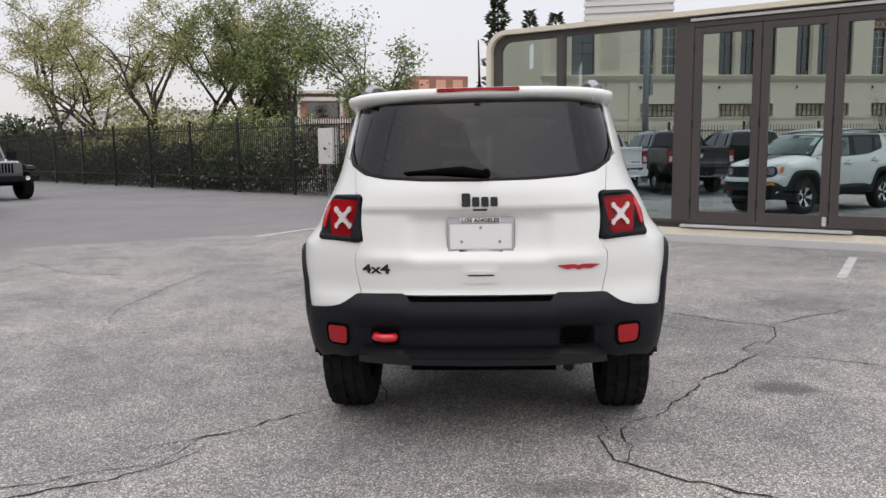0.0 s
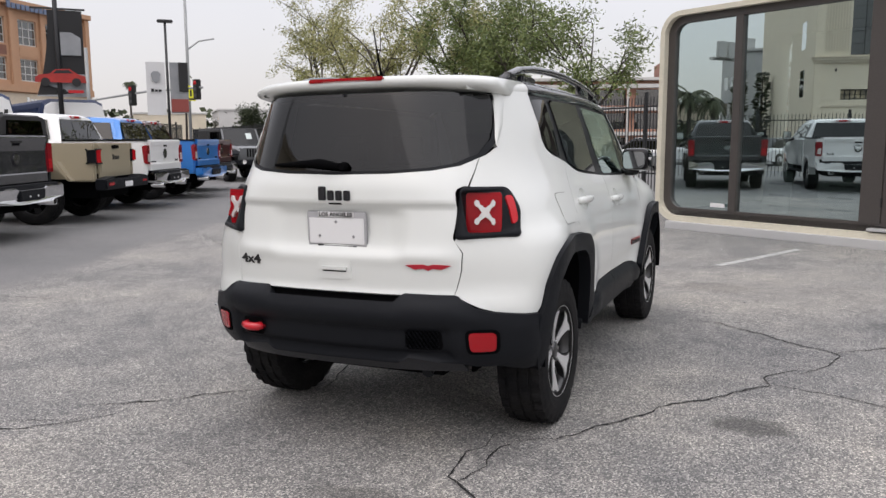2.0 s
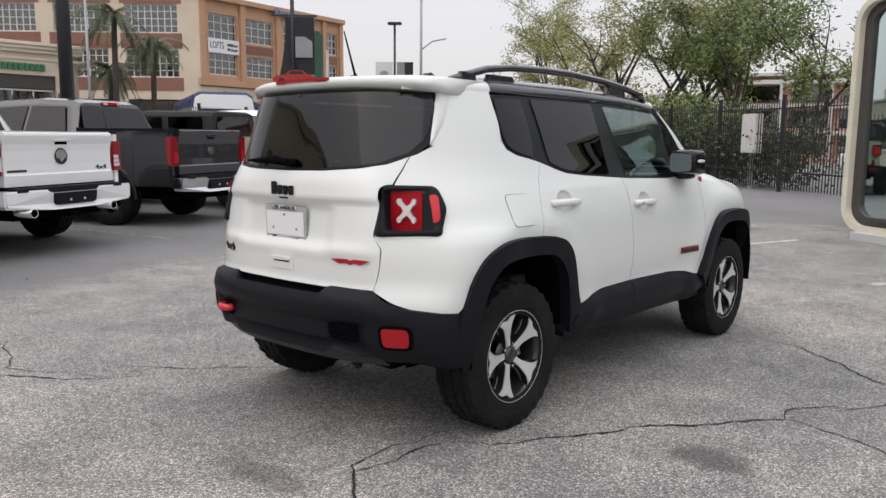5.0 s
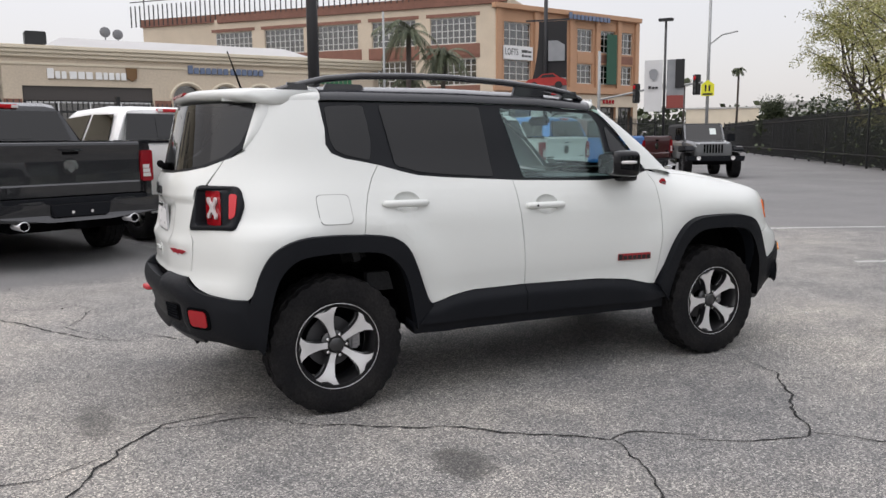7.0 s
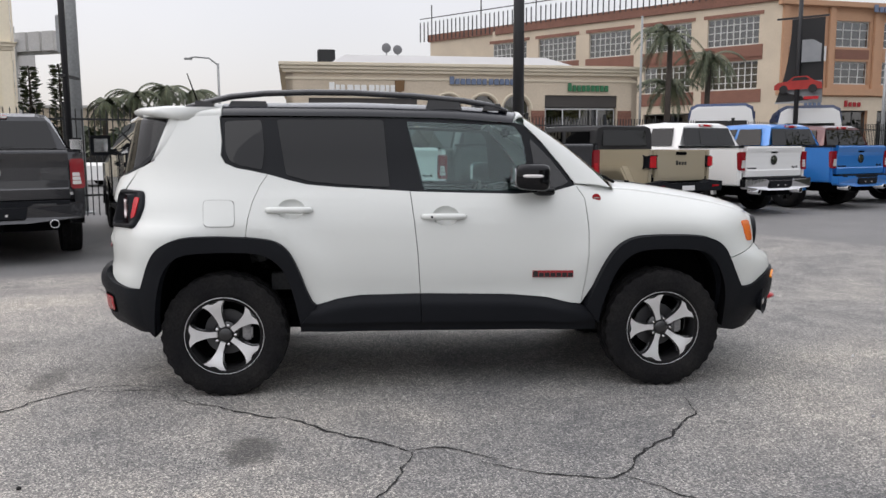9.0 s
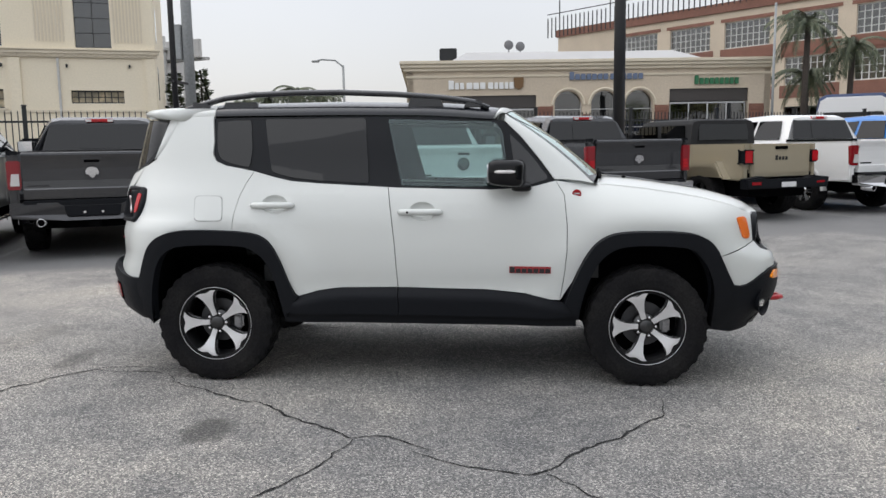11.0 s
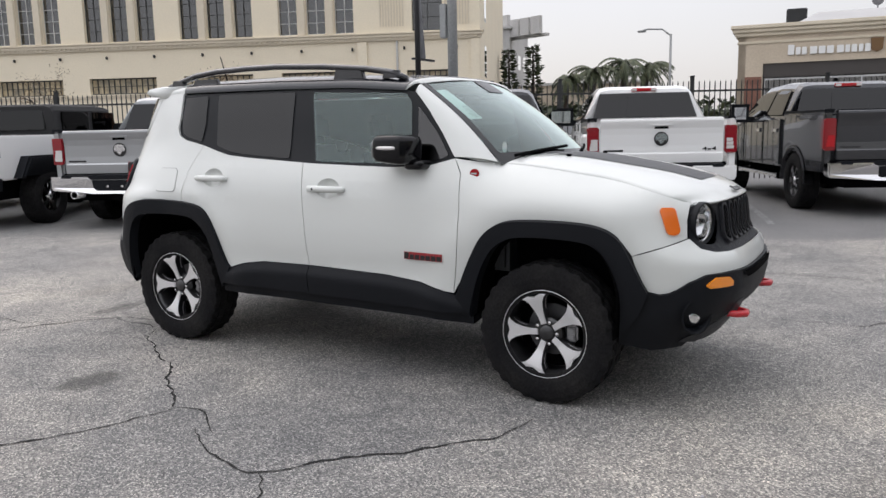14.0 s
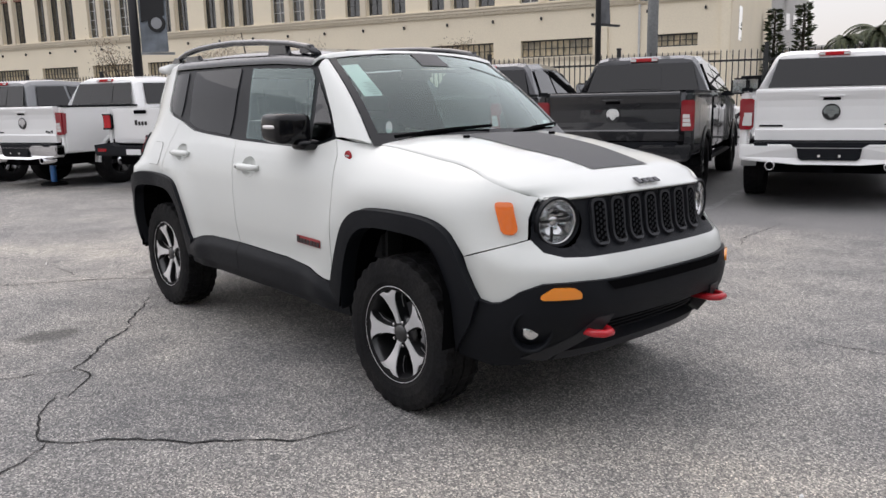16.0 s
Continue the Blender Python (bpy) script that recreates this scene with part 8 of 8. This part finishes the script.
part("mast_arm", tube([(0, 0, 3.4), (2.6, 1.2, 3.85), (5.2, 2.4, 4.05)], .055, 8), POLE_GREY, p)
for k, (x, y, z) in enumerate(((2.0, .9, 3.7), (4.9, 2.3, 4.0))):
    s = part("signal_head", box((x - .15, y - .15, z - .55), (x + .15, y + .15, z + .45), .03), IRON, p)
    for q in range(3):
        part("signal_lens", lathe([(-.17, .0001), (-.16, .10), (-.12, .11)], 14, axis=1, centre=(x, y, z + .28 - .32 * q)), (RED_BRIGHT, FRAME_DARK, FRAME_DARK)[q], s)
part("street_sign", box((3.1, 1.35, 3.75), (3.7, 1.4, 4.1), .01), PALE, p)
# blue stand
st_ = thing("queue_stand", Matrix.Translation((-1.23, -11.6, 0)), "blue plastic post with a white label on a black base", "post")
part("stem", tube([(0, 0, .04), (0, 0, .78)], .055, 16), PAINTS["blue"], st_)
part("label_sleeve", tube([(0, 0, .78), (0, 0, 1.02)], .05, 16), PLATE_WHITE, st_)
part("base", lathe([(0, .23), (.035, .23), (.06, .10), (.06, .05)], 24, axis=2), RUBBER, st_)
# utility box and barrier by the fence
ub = thing("utility_box", Matrix.Translation((-5.2, 18.6, 0)) @ pose(0, 0, 0, 0, 0, -38), "pale grey cabinet fixed to the fence", "cabinet")
part("cabinet", box((-.35, -.25, 1.0), (.35, .0, 2.1), .02), PALE, ub)
part("cabinet_post", box((-.05, -.15, 0), (.05, -.05, 1.0)), POLE_GREY, ub)

# ---- trees and planting ----
BARK = material("grey_brown_bark", (.050, .040, .033), .9, grain=.35, scale=18, bump=.5)
def leaf_mat(name, a, b):
    m = material(name, a, .6)
    n, l = m.node_tree.nodes, m.node_tree.links
    g, mix = n.new("ShaderNodeNewGeometry"), n.new("ShaderNodeMixRGB")
    mix.inputs[1].default_value, mix.inputs[2].default_value = (*a, 1), (*b, 1)
    l.new(g.outputs["Random Per Island"], mix.inputs[0])
    l.new(mix.outputs[0], n["Principled BSDF"].inputs["Base Color"])
    n["Principled BSDF"].inputs["Transmission Weight"].default_value = 0.0
    return m
LEAF_GREEN = leaf_mat("green_leaves", (.085, .125, .035), (.20, .24, .075))
LEAF_OLIVE = leaf_mat("olive_leaves", (.19, .21, .065), (.38, .35, .14))
LEAF_DARK = leaf_mat("dark_leaves", (.018, .030, .012), (.06, .075, .03))
LEAF_DRY = leaf_mat("dry_leaves", (.16, .11, .06), (.26, .19, .11))
LEAF_PALM = leaf_mat("palm_leaves", (.04, .06, .03), (.12, .13, .07))


def tree(place, height, spread, lean, leaves, count, leaf, seed, label, bare=0.0, limbs=5, droop=.25, r0=.16, crown0=.35, name="tree"):
    """A leaning trunk that forks into limbs and twigs, with sprays of leaves on the twigs."""
    rng = random.Random(seed)
    t = thing(name, Matrix.Translation((*place, 0)), label, "tree")
    wood, tips = bmesh.new(), []
    def grow(p, d, length, r, level):
        pts, rad = [p.copy()], [r]
        n = 5
        for i in range(n):
            d = (d + Vector((rng.gauss(0, .16), rng.gauss(0, .16), rng.gauss(.03, .10)))).normalized()
            if level > 1:
                d = (d + Vector((0, 0, -droop * .12))).normalized()
            p = p + d * length / n
            pts.append(p.copy())
            rad.append(r * (1 - .62 * (i + 1) / n))
            if level >= 2:
                tips.append((p.copy(), d.copy()))
        tube(pts, rad, 7 if level < 2 else 4, wood)
        if level < 3:
            for i in range(limbs if level < 2 else 4):
                k = rng.randint(2, n) if level else rng.randint(3, n)
                a = rng.uniform(0, 6.283)
                out = Vector((math.cos(a), math.sin(a), rng.uniform(.15, .8) if level < 2 else rng.uniform(-.3, .5)))
                grow(pts[k], (d * .45 + out).normalized(), length * rng.uniform(.5, .85) * (spread if level == 0 else .8), rad[k] * .72, level + 1)
    grow(Vector((0, 0, -.1)), Vector((*lean, 1)).normalized(), height * crown0, r0, 0)
    top = max(p.z for p, d in tips)
    k = height / top
    for v in wood.verts:
        v.co.z *= k if v.co.z > 0 else 1
    part("trunk", wood, BARK, t, smooth=True)
    vs, fs = [], []
    for i in range(count):
        p, d = tips[rng.randrange(len(tips))]
        if bare and (math.sin(p.x * 1.7 + seed) * math.cos(p.y * 1.3)) > 1 - 2 * bare:
            if rng.random() < .8:
                continue
        c = Vector((p.x, p.y, p.z * k)) + Vector((rng.gauss(0, .22), rng.gauss(0, .22), rng.gauss(-droop * .5, .20)))
        u = Vector((rng.gauss(0, 1), rng.gauss(0, 1), rng.gauss(-.5, .6))).normalized()
        w = u.cross(Vector((rng.gauss(0, 1), rng.gauss(0, 1), rng.gauss(0, 1)))).normalized()
        L, W = leaf * rng.uniform(.6, 1.3), leaf * rng.uniform(.22, .42)
        j = len(vs)
        vs += [c - u * L * .5, c + w * W * .5, c + u * L * .5, c - w * W * .5]
        fs.append((j, j + 1, j + 2, j + 3))
    me = bpy.data.meshes.new("crown")
    me.from_pydata([tuple(v) for v in vs], [], fs)
    me.materials.append(leaves)
    o = new("crown", me)
    o.parent = t
    return t


# behind the iron fence
tree((-16.5, 31.5), 9.3, 1.35, (.25, -.1), LEAF_OLIVE, 8500, .17, 11, "half bare tree with thin olive leaves behind the fence", bare=.35, r0=.22, droop=.35, crown0=.32)
tree((-20.8, 35.5), 10.2, 1.4, (-.15, 0), LEAF_OLIVE, 8500, .18, 12, "half bare tree with thin olive leaves behind the fence", bare=.4, r0=.24, droop=.35, crown0=.32)
tree((-13.4, 28.2), 8.6, 1.35, (.30, .0), LEAF_OLIVE, 13000, .16, 23, "leaning tree with light green feathery leaves", bare=.15, r0=.20, droop=.35, crown0=.32)
tree((-10.4, 26.0), 8.1, 1.15, (-.1, .1), LEAF_GREEN, 11500, .17, 31, "leafy green tree behind the iron fence", r0=.18, droop=.3)
tree((-8.2, 24.9), 7.9, 1.15, (.12, 0), LEAF_GREEN, 9000, .16, 44, "leafy green tree behind the iron fence", bare=.2, r0=.16)
tree((-5.9, 23.6), 6.6, 1.35, (.35, .1), LEAF_GREEN, 6500, .18, 57, "slender green tree leaning out behind the fence", bare=.25, r0=.13)
tree((-25.5, 40.0), 12.5, 1.5, (0, 0), LEAF_OLIVE, 15000, .18, 61, "half bare street tree", bare=.3, r0=.2)
tree((-34.8, 42.6), 4.0, .9, (0, 0), LEAF_DARK, 9000, .20, 67, "dense dark green street tree", r0=.18)


def conifer(place, height, r, seed, label):
    rng = random.Random(seed)
    t = thing("pine_tree", Matrix.Translation((*place, 0)), label, "tree")
    part("trunk", tube([(0, 0, -.1), (0, 0, height)], [.22, .04], 8), BARK, t)
    vs, fs = [], []
    for i in range(int(60 * height * r + 150)):
        z = height * (.28 + .72 * rng.random() ** .8)
        rr = r * (1 - z / height) ** .55 * (.55 + .45 * math.sin(z * 4.2 + seed)) + .15
        a, q = rng.uniform(0, 6.283), rr * math.sqrt(rng.random())
        c = Vector((q * math.cos(a), q * math.sin(a), z - .25 * q))
        u = Vector((math.cos(a), math.sin(a), rng.uniform(-.2, .5))).normalized()
        w = u.cross(Vector((rng.gauss(0, 1), rng.gauss(0, 1), 1))).normalized()
        j = len(vs)
        vs += [c, c + u * .22 + w * .10, c + u * .5, c + u * .22 - w * .10]
        fs.append((j, j + 1, j + 2, j + 3))
    me = bpy.data.meshes.new("crown")
    me.from_pydata([tuple(v) for v in vs], [], fs)
    me.materials.append(LEAF_DARK)
    o = new("crown", me)
    o.parent = t
for i, (x, y, h, r) in enumerate(((-.3, 54.5, 13.2, 1.6), (2.1, 56, 11.8, .7), (4.1, 56.3, 11.6, 1.3), (-50.3, -22.4, 6.8, .75), (-50.9, -20.7, 7.1, .75))):
    conifer((x, y), h, r, i + 5, "tall dark open pine tree in the distance")


def palm(place, height, seed, size=2.2):
    rng = random.Random(seed)
    t = thing("palm_tree", Matrix.Translation((*place, 0)), "tall palm tree with hanging fronds by the street", "tree", "street palms")
    part("trunk", tube([(0, 0, -.1), (.1, 0, height * .5), (.05, .1, height)], [.22, .17, .16], 10), BARK, t, smooth=True)
    vs, fs = [], []
    for i in range(34):
        a, up = rng.uniform(0, 6.283), rng.uniform(-.5, 1.0)
        p, d = Vector((.05, .1, height)), Vector((math.cos(a), math.sin(a), up)).normalized()
        for k in range(9):
            q = p + d * size / 9
            s = d.cross(Vector((0, 0, 1))).normalized()
            for sg in (1, -1):
                for e in (.3, .8):
                    b = p + (q - p) * e
                    tip = b + s * sg * .45 * (1 - k / 11) + d * .25 + Vector((0, 0, -.22))
                    j = len(vs)
                    vs += [b, b + d * .13, tip]
                    fs.append((j, j + 1, j + 2))
            p, d = q, (d + Vector((0, 0, -.20))).normalized()
    me = bpy.data.meshes.new("fronds")
    me.from_pydata([tuple(v) for v in vs], [], fs)
    me.materials.append(LEAF_PALM)
    o = new("fronds", me)
    o.parent = t
for i, (x, y, h, s) in enumerate(((-42.5, 18.4, 8.2, 2.6), (-44.0, 21.6, 7.0, 2.4), (-46.0, 19.8, 5.4, 2.4), (-49.0, -15.4, 4.9, 2.0), (-50.0, -13.6, 5.4, 2.0), (-50.5, -12.2, 5.0, 2.0), (-48.0, -17.0, 4.4, 1.8), (-90, 98, 12, 1.2), (-100, 96, 11, 1.2))):
    palm((x, y), h, i + 3, s)
for i, (x, y, h) in enumerate(((-18.9, -32.1, 5.0), (-15.0, -34.5, 5.2), (-10.5, -33.7, 4.8), (-24.0, -26.0, 4.4))):
    tree((x, y), h, .9, (.05, .05), LEAF_DRY, 700, .12, 80 + i, "small bare street tree with a few dry leaves", r0=.07, limbs=4)


def shrubs(name, line, width, height, count, leaf, mat, seed, label):
    """Dense low planting along a line."""
    rng = random.Random(seed)
    vs, fs = [], []
    seg = [(Vector((*a, 0)), Vector((*b, 0))) for a, b in zip(line, line[1:])]
    lens = [(b - a).length for a, b in seg]
    for i in range(count):
        a, b = rng.choices(seg, lens)[0]
        k = rng.random()
        c = a + (b - a) * k
        hh = height * (.65 + .35 * math.sin(c.x * 1.3 + seed) * math.cos(c.y * .9)) * rng.random() ** .7
        c = c + Vector((rng.gauss(0, width), rng.gauss(0, width), hh + .05))
        u = Vector((rng.gauss(0, 1), rng.gauss(0, 1), rng.gauss(.2, .7))).normalized()
        w = u.cross(Vector((rng.gauss(0, 1), rng.gauss(0, 1), rng.gauss(0, 1)))).normalized()
        j = len(vs)
        vs += [c - u * leaf * .5, c + w * leaf * .35, c + u * leaf * .5, c - w * leaf * .35]
        fs.append((j, j + 1, j + 2, j + 3))
    me = bpy.data.meshes.new(name)
    me.from_pydata([tuple(v) for v in vs], [], fs)
    me.materials.append(mat)
    return tagged(new(name, me), label, "shrubs", kind="stuff")
shrubs("hedge", [(-3.6, 18.2), (-9.5, 22.9), (-14.0, 26.6), (-18.5, 30.2), (-26, 36.5)], .45, 2.2, 26000, .13, LEAF_DARK, 3, "dark green hedge behind the iron fence")
shrubs("hedge_top", [(-7.2, 21.9), (-9.8, 24.2), (-11.5, 25.6)], .6, 3.2, 9000, .12, LEAF_GREEN, 5, "taller green bush behind the fence")
shrubs("street_planting", [(-9.0, 25.2), (-12.5, 28.6), (-17.0, 32.6), (-23.0, 38.0)], .9, 4.3, 13000, .17, LEAF_OLIVE, 7, "yellow-green bushes behind the trees at the fence")
shrubs("far_bushes", [(-26, 40), (-36, 48), (-45, 60), (-50, 80)], 1.6, 4.2, 14000, .32, LEAF_DARK, 9, "dark bushes along the far street")
shrubs("distant_trees", [(-140, 60), (-120, 110), (-80, 140), (-20, 150), (60, 130)], 5, 8, 9000, 1.6, LEAF_DARK, 15, "hazy distant tree line")
shrubs("street_bushes", [(-60, -40), (-75, -20), (-80, 0)], 3, 3.6, 5000, .9, LEAF_DARK, 17, "dark trees beyond the street")
# the street beyond the fence, with parked cars
def street_car(place, turn, mat, label):
    t = thing("parked_car", Matrix.Translation((*place, 0)) @ pose(0, 0, 0, 0, 0, turn), label, "car", "cars on the street")
    def sec(w, z0, z1):
        h = [(w, z0), (w, z1 - .12), (w - .08, z1)]
        return h + [(-x, z) for x, z in h[::-1]]
    part("body", loft([(-2.2, sec(.78, .35, .80)), (-1.9, sec(.88, .25, .92)), (1.2, sec(.90, .25, .92)), (2.1, sec(.84, .25, .78)), (2.25, sec(.75, .35, .66))]), mat, t)
    part("cabin", loft([(-1.9, sec(.74, .88, .95)), (-1.2, sec(.66, .88, 1.42)), (.2, sec(.66, .88, 1.45)), (1.1, sec(.74, .88, .95))]), TRUCK_GLASS, t)
    part("roof", loft([(-1.15, sec(.62, 1.36, 1.44)), (.15, sec(.62, 1.38, 1.47))]), mat, t)
    place_wheels(truck_wheel(.33, .21, STEEL, 5), t, [(sx * .80, y, .33) for sx in (1, -1) for y in (-1.35, 1.35)])
street_car((-1.5, 30.0), 62, PAINTS["silver"], "silver car parked beyond the fence")
street_car((-4.5, 33.0), 62, PAINTS["white"], "white car parked beyond the fence")
street_car((-26.5, -10.0), 160, PAINTS["white"], "white car parked beyond the yard fence")
street_car((-31.0, -7.5), 70, PAINTS["white"], "white car parked by the shops")
